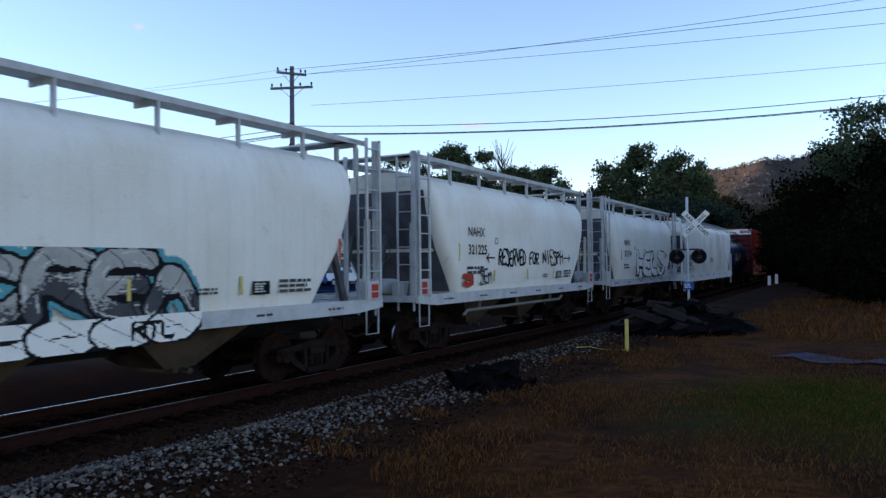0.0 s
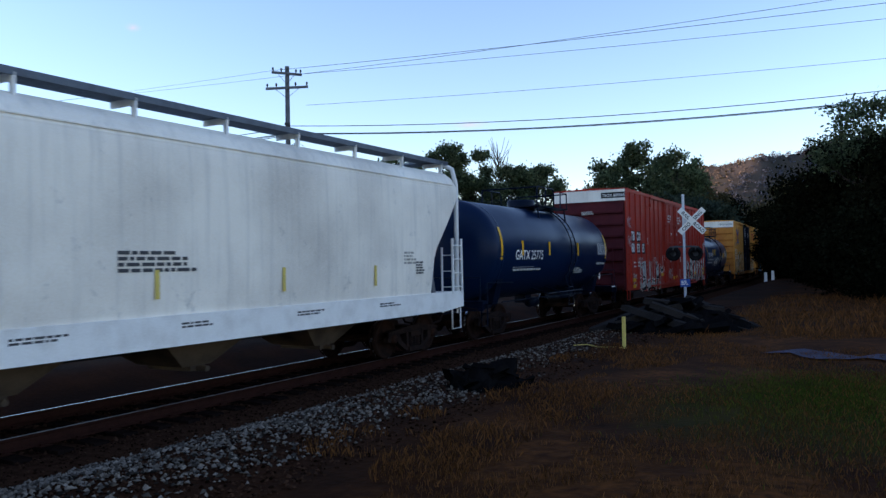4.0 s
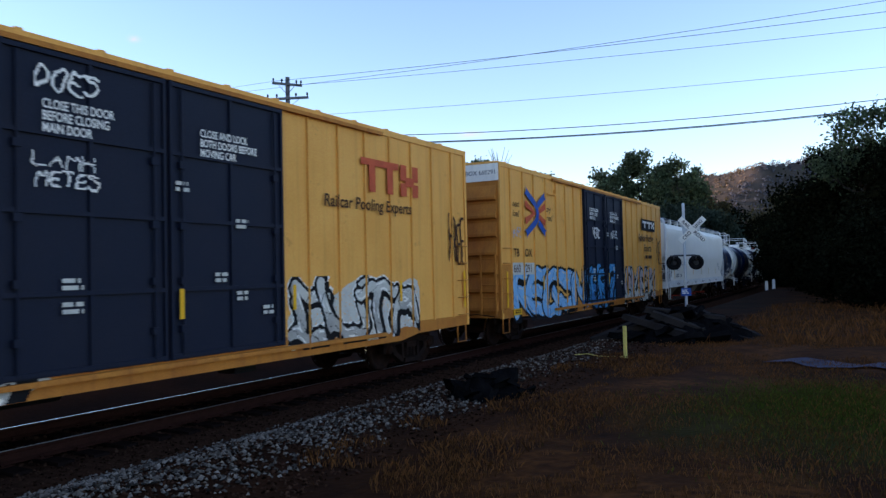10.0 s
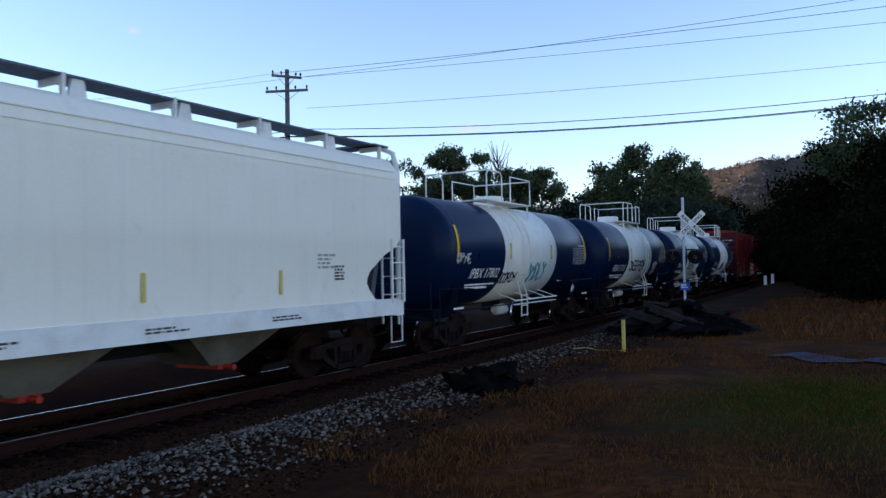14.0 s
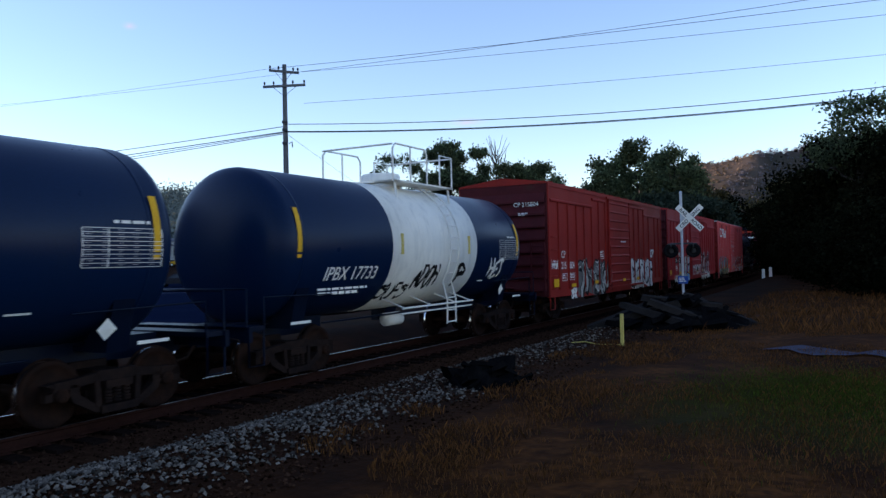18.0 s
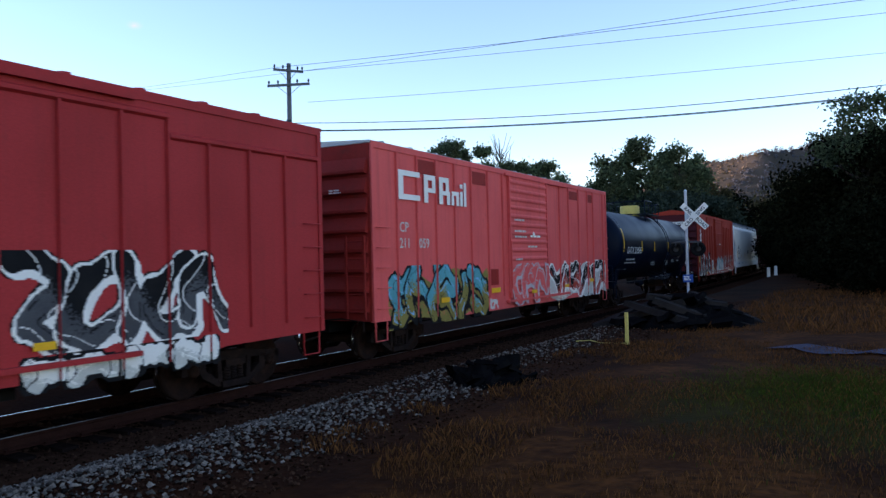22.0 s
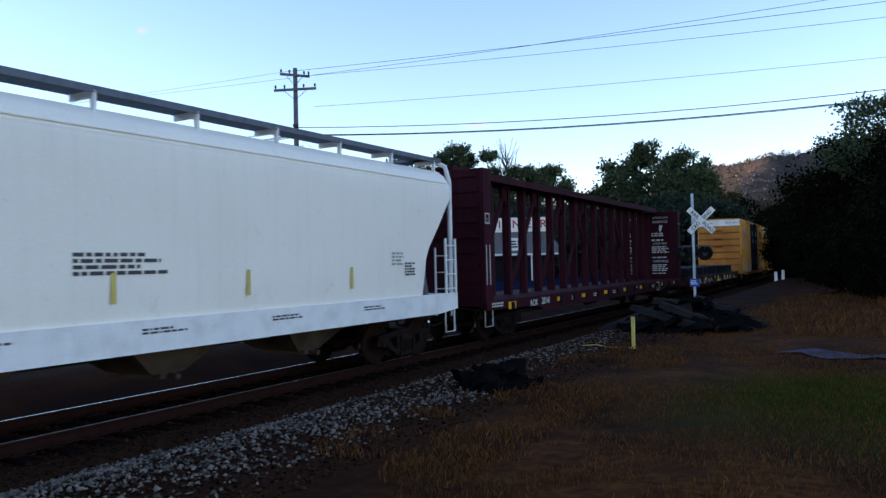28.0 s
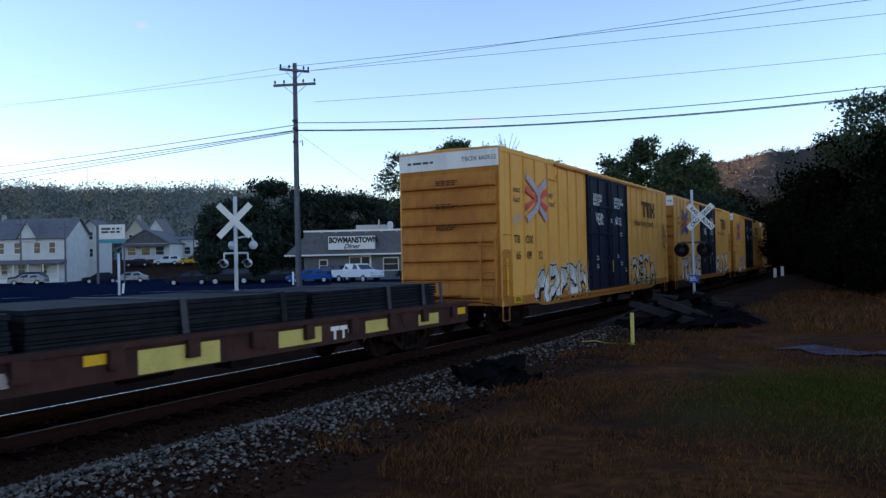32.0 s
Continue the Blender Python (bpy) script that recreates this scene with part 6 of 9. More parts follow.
def rail_cross(car, x, y, z, w, h, faded=False):
    """The pooling company's mark: crossing pairs of rails, in blue and red shapes."""
    me = Mesh()
    t = 0.064 * w
    for k, (pts, slot) in enumerate((([(-0.5, 0.20), (-0.06, 0.0), (-0.5, -0.20)], 1), ([(0.5, 0.20), (0.10, 0.0), (0.5, -0.20)], 1),
                                     ([(-0.46, 0.46), (-0.05, 0.22), (0.07, 0.12), (0.10, 0.0), (0.07, -0.12), (-0.05, -0.22), (-0.46, -0.46)], 0),
                                     ([(0.10, 0.19), (0.46, 0.42)], 0), ([(0.13, -0.19), (0.46, -0.42)], 0))):
        P = [Vector((y + a * w, z + b * h)) for a, b in pts]
        xx = x + 0.002 + 0.0015 * k
        ring = []
        for i, p in enumerate(P):
            d = (P[min(i + 1, len(P) - 1)] - P[max(i - 1, 0)]).normalized()
            n = Vector((-d.y, d.x)) * t * (1.25 if len(P) == 3 and i == 1 else 1.0)
            ring.append(((xx, *(p - n)), (xx, *(p + n))))
        me.add([q for r in ring for q in r], [(2 * i, 2 * i + 2, 2 * i + 3, 2 * i + 1) for i in range(len(P) - 1)], slot)
        if slot == 0:
            ends = ((0, 1), (-1, -2)) if len(P) > 2 else ((1, 0),)
            for e, f in ends:
                d = (P[e] - P[f]).normalized()
                n = Vector((-d.y, d.x))
                for sg in (1, -1):
                    me.add([(xx, *(P[e] + n * sg * t)), (xx, *(P[e] + n * sg * t * 1.5 + d * t * 0.7)), (xx, *(P[e] + d * t * 0.05))], [(0, 1, 2)], 0)
    return part("painted_emblem", me, ["lilac", "faded_red"] if faded else ["blue_paint", "orange_red"], car)


RIBS50 = [-8.85, -7.93, -7.08, -6.08, -5.15, -4.27, -3.41, -2.58, 3.3, 4.2, 5.08, 5.99, 6.85, 7.76, 8.7]


def yellow_box(near, far, label, number, word, spray_mats, seed, word2=(), logo="shape", plain=False, faded=False):
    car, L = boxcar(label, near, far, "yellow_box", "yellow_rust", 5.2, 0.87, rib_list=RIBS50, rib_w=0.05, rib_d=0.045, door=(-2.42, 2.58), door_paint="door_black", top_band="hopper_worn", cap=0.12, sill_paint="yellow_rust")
    h = L / 2
    gutter(car, "yellow_box")
    for w, a, z in (("next", -8.66, 4.02), ("load", -8.66, 3.74), ("any", -5.98, 4.02), ("road", -5.98, 3.74)):
        letter_side(car, w, HX + 0.005, a, z, 0.19, "brown_ink", shear=0.2, bold=0.014)
    rail_cross(car, HX + 0.047, -7.0, 3.9, 1.62, 1.36, faded)
    mark = "dark_grey" if plain else "brown_ink"
    if logo == "sign":
        plaque(car, HX + 0.009, -8.78, -7.98, 2.05, 2.40, "pale_grey")
        plaque(car, HX + 0.009, -7.88, -7.12, 2.05, 2.40, "pale_grey")
    rows = ((number[:3], -8.70, 2.12), (number[3:], -7.82, 2.12)) if logo == "sign" else ((number[:2], -8.55, 2.12), (number[2:4], -7.76, 2.12), (number[4:], -6.92, 2.12))
    for w, a, z in (("TB", -8.66, 2.58), ("OX", -7.83, 2.58)) + rows:
        if plain:
            plaque(car, HX + 0.009, a - 0.10, a + 0.56, z - 0.09, z + 0.31, PALE)
        letter_side(car, w, HX + 0.014, a, z, 0.24, mark, bold=0.016, width=1.05)
    if plain:
        plaque(car, HX + 0.009, -8.66, -8.1, 1.38, 1.80, "pale_grey")
        plaque(car, HX + 0.009, -7.8, -7.25, 1.50, 1.86, PALE)
        for a, z in ((-8.6, 1.66), (-8.6, 1.44), (-7.7, 1.72), (-7.7, 1.56)):
            small_print(car, HX + 0.014, a, z, 0.42, 0.11, INK, 1, seed=int(z * 50))
    letter_end(car, "TBOX " + number, 0.45, -h - 0.034, 4.86, 0.13, INK)
    small_print(car, -1.3, -h - 0.034, 4.84, 0.9, 0.10, INK, 1, face="y", seed=seed)
    if logo == "sign":
        plaque(car, HX + 0.048, 5.75, 8.25, 3.89, 4.41, "black")
        me = Mesh()
        for k, (a, b, c, d) in enumerate(((5.95, 6.7, 4.22, 4.32), (6.25, 6.42, 4.0, 4.22), (6.78, 7.45, 4.22, 4.32), (7.05, 7.22, 4.0, 4.22), (7.5, 7.7, 4.2, 4.32), (7.9, 8.1, 4.2, 4.32), (7.64, 7.96, 4.11, 4.21), (7.5, 7.7, 4.0, 4.12), (7.9, 8.1, 4.0, 4.12))):
            me.box(HX + 0.052, HX + 0.054 + 0.001 * k, a, b, c, d)
        part("painted_emblem", me, PALE, car)
        letter_side(car, "Railcar Pooling", HX + 0.050, 5.2, 3.40, 0.32, "brown_ink", shear=0.1, bold=0.03)
        letter_side(car, "Experts", HX + 0.050, 6.1, 2.95, 0.31, "brown_ink", shear=0.1, bold=0.03)
        small_print(car, HX + 0.050, 6.3, 2.52, 1.5, 0.24, "brown_ink", 1, seed=seed + 40)
    else:
        me = Mesh()
        for k, (a, b, c, d) in enumerate(((4.92, 6.3, 4.38, 4.52), (5.2, 5.42, 3.84, 4.38), (5.86, 6.08, 3.84, 4.38), (6.38, 6.62, 4.18, 4.52), (6.86, 7.1, 4.18, 4.52), (6.56, 6.92, 4.06, 4.26), (6.38, 6.62, 3.84, 4.12), (6.86, 7.1, 3.84, 4.12))):
            me.box(HX + 0.047, HX + 0.049 + 0.001 * k, a, b, c, d)
        part("painted_emblem", me, "orange_red" if plain else "brown_ink", car)
        letter_side(car, "Railcar Pooling Experts", HX + 0.050, 3.7, 3.46, 0.24, "brown_ink", shear=0.1, width=1.0, bold=0.02)
    lay = HX + 0.004
    spray(car, lay, *word[1:5], word[0], spray_mats, *word[5:9], seed, strips(RIBS50, 0.05) + [(-2.42, 2.6)], 0.044, back=word[9] if len(word) > 9 else None)
    if word2:
        spray(car, lay, *word2[1:5], word2[0], word2[5], 0.085, 0.055, 0.02, 0.6, seed + 1, strips(RIBS50, 0.05), 0.044, back=word2[6] if len(word2) > 6 else None)
    for a, lines in ((-1.85, ("CLOSE THIS DOOR", "BEFORE CLOSING", "MAIN DOOR")), (0.68, ("CLOSE AND LOCK", "BOTH DOORS BEFORE", "MOVING CAR"))):
        for k, w in enumerate(lines):
            letter_side(car, w, HX + 0.097, a, 4.30 - 0.15 * k, 0.12, PALE, width=0.72, bold=0.03)
    for w, a, z0, z1, k in ((("DOES", -1.95, 4.5, 4.85, 1), ("LAMH", -2.0, 3.55, 3.75, 2), ("METES", -1.95, 3.3, 3.55, 3)) if plain else (("VERC", -1.6, 3.3, 3.75, 4), ("ADZE", 0.7, 3.35, 3.7, 5))):
        spray(car, HX + 0.099, a, a + 0.9, z0, z1, w, (PALE,) * 6, 0.045, 0.01, 0, 0.5, seed + k, tag=True)
    for q, z in ((-1.6, 2.0), (0.95, 2.05), (1.4, 2.9), (-1.6, 1.7), (1.4, 1.75), (0.2, 3.4), (2.0, 1.5)):
        small_print(car, HX + 0.1, q, z, 0.3, 0.18, "pale_grey", 2, seed=seed + int(q * 10 + z * 10) + 60)
    reflector(car, HX + 0.052, -8.95 if plain else -9.24, 1.65, 0.10, 1.0)
    for q in (-6.47, -3.1, 0.27, 2.84, 6.3):
        reflector(car, HX + (0.125 if abs(q) < 2 else 0.052), q, 1.78, 0.08, 0.44)
    reflector(car, HX + 0.052, 9.23, 1.75, 0.09, 0.9)
    me = Mesh()
    me.box(HX + 0.012, HX + 0.03, -8.78, -8.22, 0.90, 1.08)
    yp = part("label_panel", me, "yellow_tape", car)
    small_print(yp, HX + 0.050, -8.72, 0.93, 0.42, 0.12, "brown_ink", 2, seed=seed + 30)
    for z in (4.2, 3.55, 2.95):
        small_print(car, -0.35, -h - 0.114, z, 0.7, 0.16, "brown_ink", 3, face="y", seed=int(z * 10) + seed)
    spray(car, HX + 0.008, -8.7, -8.1, 3.1, 3.45, "AR", ("lilac",) * 6, 0.05, 0.02, 0, 0.9, seed + 9, tag=True)
    spray(car, HX + 0.036, 8.5, 9.3, 2.3, 3.6, "FREE", ("brown_ink",) * 6, 0.02, 0.006, 0, 0.3, seed + 10, tag=True)
    me = Mesh()
    me.box(HX + 0.031, HX + 0.036, -h + 0.02, -h + 0.62, 1.0, 2.35)
    part("ladder_panel", me, "yellow_rust", car)
    return car, L


yellow_box(110.6, 129.55, "yellow boxcar with black double doors and long silver graffiti", "662606",
           ("QUNESRO", -9.35, -1.7, 0.72, 2.68, 0.105, 0.06, 0.0, 0.7, 1), ("silver_paint", "silver_paint", "black", "white_paint", "silver_paint", "silver_paint"), 91,
           ("CUTA", 2.7, 7.15, 0.82, 2.15, ("pale_grey", "silver_paint", "black", "white_paint", "white_paint", "pale_grey"), 1), plain=True)
yellow_box(131.55, 150.68, "yellow boxcar with black double doors and large sky-blue graffiti", "660291",
           ("REGSN", -8.85, -2.2, 0.66, 2.36, 0.115, 0.05, 0.0, 0.25), ("sky_blue", "sky_blue", "black", "pale_grey", "cyan_paint", "cyan_paint"), 92,
           ("CKEX", 2.75, 8.2, 0.7, 2.3, ("lilac", "pale_grey", "black", "teal", "pale_grey", "lilac"), 1), logo="sign")
car = CARS[-1][0]
spray(car, HX + 0.006, -2.7, 1.35, 0.70, 2.36, "NERO", ("cyan_paint", "deep_blue", "black", "sky_blue", "deep_blue", "cyan_paint"), 0.085, 0.045, 0.0, 0.7, 95, strips(RIBS50, 0.05) + [(-2.42, 2.6)], 0.05, back=1)
long_hopper("clean white slab-sided covered hopper car with red outlet gates", 152.25, 171.72, "hopper_white", "NCIX", "7844", "slab", 42, -7.72, (2.35, 2.02), (-8.15, 2.07, 0.09, 0.95), (-5.45, -2.68, 0.1, 2.84, 5.69), board_open=False)
TANKS = "tank cars with a white belt"
for near, number, seed, shift, lad, words in ((173.0, "17802", 53, 0, -0.7, (("SCORCH", -2.2, -1.0, 1.62, 1.98, "black"), ("SMBLY", -0.25, 1.2, 1.6, 2.25, "teal"), ("OPNE", -5.0, -4.2, 2.2, 2.5, "pale_grey"))),
                                              (186.0, "17705", 54, 0.1, 0.84, (("SEEPER", -1.6, 1.0, 1.75, 2.3, "black"), ("STC", 2.6, 3.4, 1.6, 2.2, "white_paint"))),
                                              (199.0, "17767", 55, 0.25, 1.06, (("DEREK", -1.4, 0.7, 1.66, 2.28, "dark_grey"),)),
                                              (212.0, "17733", 56, 0.25, 0.84, (("SUFS", -1.85, -0.7, 1.3, 1.72, "black"), ("ABOH", -0.64, 0.45, 1.5, 2.08, "black"), ("HET", 3.2, 4.1, 1.62, 2.2, "white_paint"), ("P", 1.35, 1.85, 1.42, 2.2, "black")))):
    c, L = band_tank("black tank car with a broad white belt round its middle", near, near + 12.6, number, seed, words, shift, lad)
    tagged(c, group=TANKS)


def cp_box(near, far, label, paint, ribs, door, pieces, seed, style="flat", end="maroon_end", lips=(), roof=None, tapes=(), peak=0.16):
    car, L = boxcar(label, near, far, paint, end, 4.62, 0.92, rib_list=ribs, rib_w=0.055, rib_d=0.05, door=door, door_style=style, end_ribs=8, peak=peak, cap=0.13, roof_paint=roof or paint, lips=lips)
    h = L / 2
    small_print(car, HX + 0.09, 0.2, 2.72, 0.8, 0.10, PALE, 1, seed=seed + 2)
    small_print(car, -0.3, -h - 0.12, 3.3, 0.5, 0.12, PALE, 2, face="y", seed=seed + 3)
    small_print(car, 0.6, -h - 0.12, 3.55, 0.35, 0.1, PALE, 2, face="y", seed=seed + 4)
    for k, p in enumerate(pieces):
        w, a, b, z0, z1, mats, weight, line, wild, back = p
        over = strips(ribs, 0.055) + [(door[0], door[1])]
        spray(car, HX + 0.004, a, b, z0, z1, w, mats, weight, line, 0.02 if not back else 0.0, wild, seed + 3 * k, over, 0.049 if not (door[0] - 0.5 < a and b < door[1] + 0.8) else 0.09, back=back)
    for y, z, w, hh in tapes:
        reflector(car, HX + (0.092 if door[0] < y < door[1] else 0.055), y, z, w, hh)
    me = Mesh()
    me.tube([(HX + 0.1, door[0] - 0.12, 1.2), (HX + 0.1, door[0] - 0.12, 3.0)], 0.025, 5)
    part("door_lever", me, paint, car)
    return car, h


def stencil(car, rows, size, mat, panel=None):
    for w, a, z in rows:
        if panel:
            plaque(car, HX + 0.002, a - 0.06, a + size * 0.95 * len(w) + 0.04, z - 0.06, z + size + 0.06, panel)
        letter_side(car, w, HX + 0.007, a, z, size, mat, bold=0.012)


def boxed_print(car, a, b, z0, z1, lines, seed):
    frame_mark(car, HX + 0.004, a, b, z0, z1, PALE, 0.015)
    small_print(car, HX + 0.005, a + 0.05, z0 + 0.04, b - a - 0.1, z1 - z0 - 0.08, PALE, lines, seed=seed)


car, h = cp_box(225.5, 241.5, "brown-red boxcar with grey graffiti beside its door", "brown_box", [-7.1, -6.15, -5.25, -4.39, -3.5, -2.62, -1.76, 2.59, 3.42, 4.32, 5.27, 6.46, 7.24], (-1.42, 1.75),
                [("TMSK", -5.25, -1.06, 0.75, 2.15, ("dull_grey", "silver_paint", "black", "white_paint", "dark_grey", "dull_grey"), 0.09, 0.04, 0.9, 1),
                 ("BENT", 1.9, 5.9, 0.75, 2.1, ("white_paint", "pale_grey", "black", "white_paint", "white_paint", "white_paint"), 0.12, 0.04, 0.4, 1), ("OP", 5.6, 6.3, 2.1, 2.5, ("white_paint",) * 6, 0.05, 0.02, 0.5, 0), ("HAX", -7.75, -7.15, 1.8, 2.1, ("white_paint",) * 6, 0.07, 0.02, 0.5, 0), ("SEX", -5.9, -5.3, 0.75, 1.15, ("white_paint",) * 6, 0.07, 0.02, 0.8, 0)], 101,
                lips=((-7.8, -3.45, 4.02), (-3.35, -1.7, 4.3), (1.9, 4.4, 4.3), (4.45, 7.8, 4.02)), tapes=((-7.47, 1.35, 0.46, 0.26), (-5.75, 1.22, 0.46, 0.12), (-3.13, 1.24, 0.4, 0.12), (0.6, 1.2, 0.4, 0.12), (3.0, 1.2, 0.4, 0.12)), style="ribbed")
stencil(car, (("CP", -6.83, 2.17), ("215", -6.84, 1.80), ("804", -6.0, 1.80)), 0.24, PALE)
boxed_print(car, -6.77, -6.28, 1.40, 1.64, 2, 1)
boxed_print(car, -6.0, -5.5, 1.40, 1.64, 2, 2)
boxed_print(car, -2.5, -1.95, 2.1, 2.4, 3, 3)
letter_end(car, "CP 215804", 0.45, -h - 0.13, 3.85, 0.14, PALE)
car, h = cp_box(242.9, 258.8, "brown-red boxcar with white and blue graffiti along its sill", "crimson_box", [-7.07, -6.24, -5.32, -4.45, -3.57, -2.72, 2.75, 3.66, 4.45, 5.22, 6.09, 6.95], (-1.6, 1.79),
                [("IMRE", -5.0, -1.78, 0.66, 2.15, ("pale_grey", "sky_blue", "black", "white_paint", "pale_grey", "pale_grey"), 0.12, 0.03, 0.8, 1), ("CROAT", -1.2, 1.6, 0.98, 1.6, ("lilac", "red_paint", "white_paint", "white_paint"), 0.06, 0.03, 0.8, 0),
                 ("NNMN", 2.2, 5.4, 0.62, 1.08, ("white_paint", "pale_grey", "black", "white_paint", "black"), 0.30, 0.10, 0.5, 0), ("ZOKA", 2.0, 5.6, 1.08, 2.4, ("black", "dark_grey", "white_paint", "black", "black", "pale_grey"), 0.12, 0.032, 0.6, 0), ("WROT", -6.3, -5.0, 0.7, 1.1, ("pale_grey",) * 6, 0.07, 0.02, 0.7, 0), ("MEPO", -5.2, -4.5, 2.1, 2.35, ("pale_grey",) * 6, 0.07, 0.02, 0.7, 0)], 102,
                lips=((-7.8, -3.57, 4.02), (-3.5, -1.75, 4.3), (1.95, 4.45, 4.3), (4.5, 7.8, 4.02)), tapes=((-7.49, 1.27, 0.48, 0.28), (-4.9, 1.2, 0.45, 0.12), (-2.4, 1.2, 0.35, 0.1), (0.3, 1.2, 0.35, 0.1), (2.5, 1.2, 0.3, 0.1)), style="ribbed")
stencil(car, (("CP", -5.86, 2.26), ("214", -5.96, 1.80), ("687", -5.16, 1.80)), 0.22, PALE, "black")
for z, zz, n in ((2.85, 3.08, 1), (2.32, 2.72, 4), (2.07, 2.25, 2)):
    boxed_print(car, -2.62, -2.0, z, zz, n, int(z * 10))
boxed_print(car, -5.9, -5.4, 1.35, 1.62, 2, 5)
frame_mark(car, HX + 0.004, -4.2, -3.95, 2.05, 2.35, PALE, 0.02)
plaque(car, HX + 0.095, 0.15, 0.5, 1.2, 1.45, "black")
me = Mesh()
me.box(0.3, 1.2, -h - 0.125, -h - 0.115, 3.80, 4.02)
part("painted_panel", me, "black", car)
letter_end(car, "CP 214687", 0.38, -h - 0.13, 3.85, 0.13, PALE)
car, h = cp_box(260.4, 276.3, "faded pink-red boxcar with a corrugated door and blue-gold graffiti", "faded_red", [-7.0, -6.17, -5.3, -4.38, -3.49, -2.51, -1.59, 2.84, 3.7, 4.71, 5.65, 6.3, 7.46], (-1.26, 1.67),
                [("CHRIS", -7.38, -2.55, 0.68, 2.05, ("teal", "olive", "black", "sky_blue", "olive", "olive"), 0.12, 0.05, 0.9, 1), ("OPN", -1.2, 1.6, 0.8, 2.0, ("faded_red", "faded_red", "lilac", "lilac"), 0.12, 0.03, 0.7, 0),
                 ("YRAB", 1.85, 7.75, 0.75, 2.05, ("black", "red_paint", "white_paint", "lilac", "teal", "pale_grey"), 0.11, 0.05, 0.6, 1), ("CA", -2.5, -1.95, 0.8, 1.1, ("pale_grey",) * 6, 0.08, 0.02, 0.6, 0)], 103, style="corrugated", end="brown_box", roof="frame_grey", peak=0.05,
                tapes=((-2.2, 1.3, 0.55, 0.13), (0.4, 1.15, 0.4, 0.1), (3.3, 1.2, 0.4, 0.1), (5.9, 1.3, 0.4, 0.12), (-5.0, 1.2, 0.4, 0.12)))
stencil(car, (("CP", -6.89, 2.78), ("211", -6.9, 2.43), ("059", -6.08, 2.43)), 0.22, "pale_grey")
me = Mesh()
K = -1.47
for k, (a, b, z0, z1) in enumerate(((-5.5, -4.6, 4.0, 4.12), (-5.5, -5.3, 3.60, 4.0), (-5.5, -4.6, 3.48, 3.60), (-4.42, -4.24, 3.46, 4.10), (-4.24, -3.9, 3.98, 4.10), (-4.05, -3.9, 3.8, 3.98), (-4.24, -3.9, 3.7, 3.8),
                                  (-3.72, -3.55, 3.46, 4.1), (-3.55, -3.25, 3.98, 4.1), (-3.40, -3.25, 3.78, 3.98), (-3.55, -3.2, 3.68, 3.78), (-3.35, -3.2, 3.46, 3.68),
                                  (-3.1, -2.85, 3.7, 3.80), (-3.12, -3.0, 3.46, 3.7), (-2.88, -2.75, 3.46, 3.8), (-2.68, -2.55, 3.46, 3.82), (-2.68, -2.55, 3.9, 4.0), (-2.48, -2.36, 3.46, 4.05))):
    me.box(HX + 0.052, HX + 0.0525 + 0.0005 * k, a + K, b + K, z0, z1)
part("painted_emblem", me, "white_paint", car)
for a, b, z0, z1 in ((-6.12, -5.34, 4.1, 4.43), (-3.44, -2.62, 4.08, 4.4), (3.75, 4.65, 4.1, 4.38), (5.7, 6.25, 4.1, 4.38), (-2.46, -1.94, 1.44, 1.87)):
    me = Mesh()
    me.box(HX + 0.003, HX + 0.02, a, b, z0, z1)
    part("patch_plate", me, "brown_box", car, "dark rusty patch plate")
for z, a, w in ((3.18, -0.95, 0.8), (2.86, -0.95, 1.0), (2.7, -0.95, 0.9), (2.42, 0.0, 0.9), (2.05, -0.9, 0.6)):
    small_print(car, HX + 0.092, a, z, w, 0.09, "pale_grey", 1, seed=int(z * 100))
me = Mesh()
me.lathe([(HX + 0.088, 0.0), (HX + 0.094, 0.07), (HX + 0.088, 0.075)], 12, "x", (0, 0.45, 2.85))
part("round_mark", me, PALE, car)
dark_tank("long black tank car with a yellow manway and yellow strips", 277.45, 294.1, "GATX 220545", 1.56, 2.60, 57, (-6.42, 2.24), (-3.96, -1.56, 1.4, 3.95), (6.05, 6.98),
          ((-6.3, 1.92, 2.1, 0.1, 1), (-6.3, 1.78, 2.1, 0.1, 1), (1.25, 1.62, 0.9, 0.4, 5), (2.75, 1.72, 0.8, 0.26, 3), (3.9, 1.78, 0.85, 0.16, 2), (-1.7, 1.65, 1.0, 0.36, 4), (6.1, 2.86, 0.5, 0.06, 1)), dome="pale_yellow", paint="tank_dull", plate=(2.95, 3.6))
tank_letters(CARS[-1][0], "SR-8754 FRA", 1.56, 2.60, 3.9, 2.0, 0.12, bold=0.01)
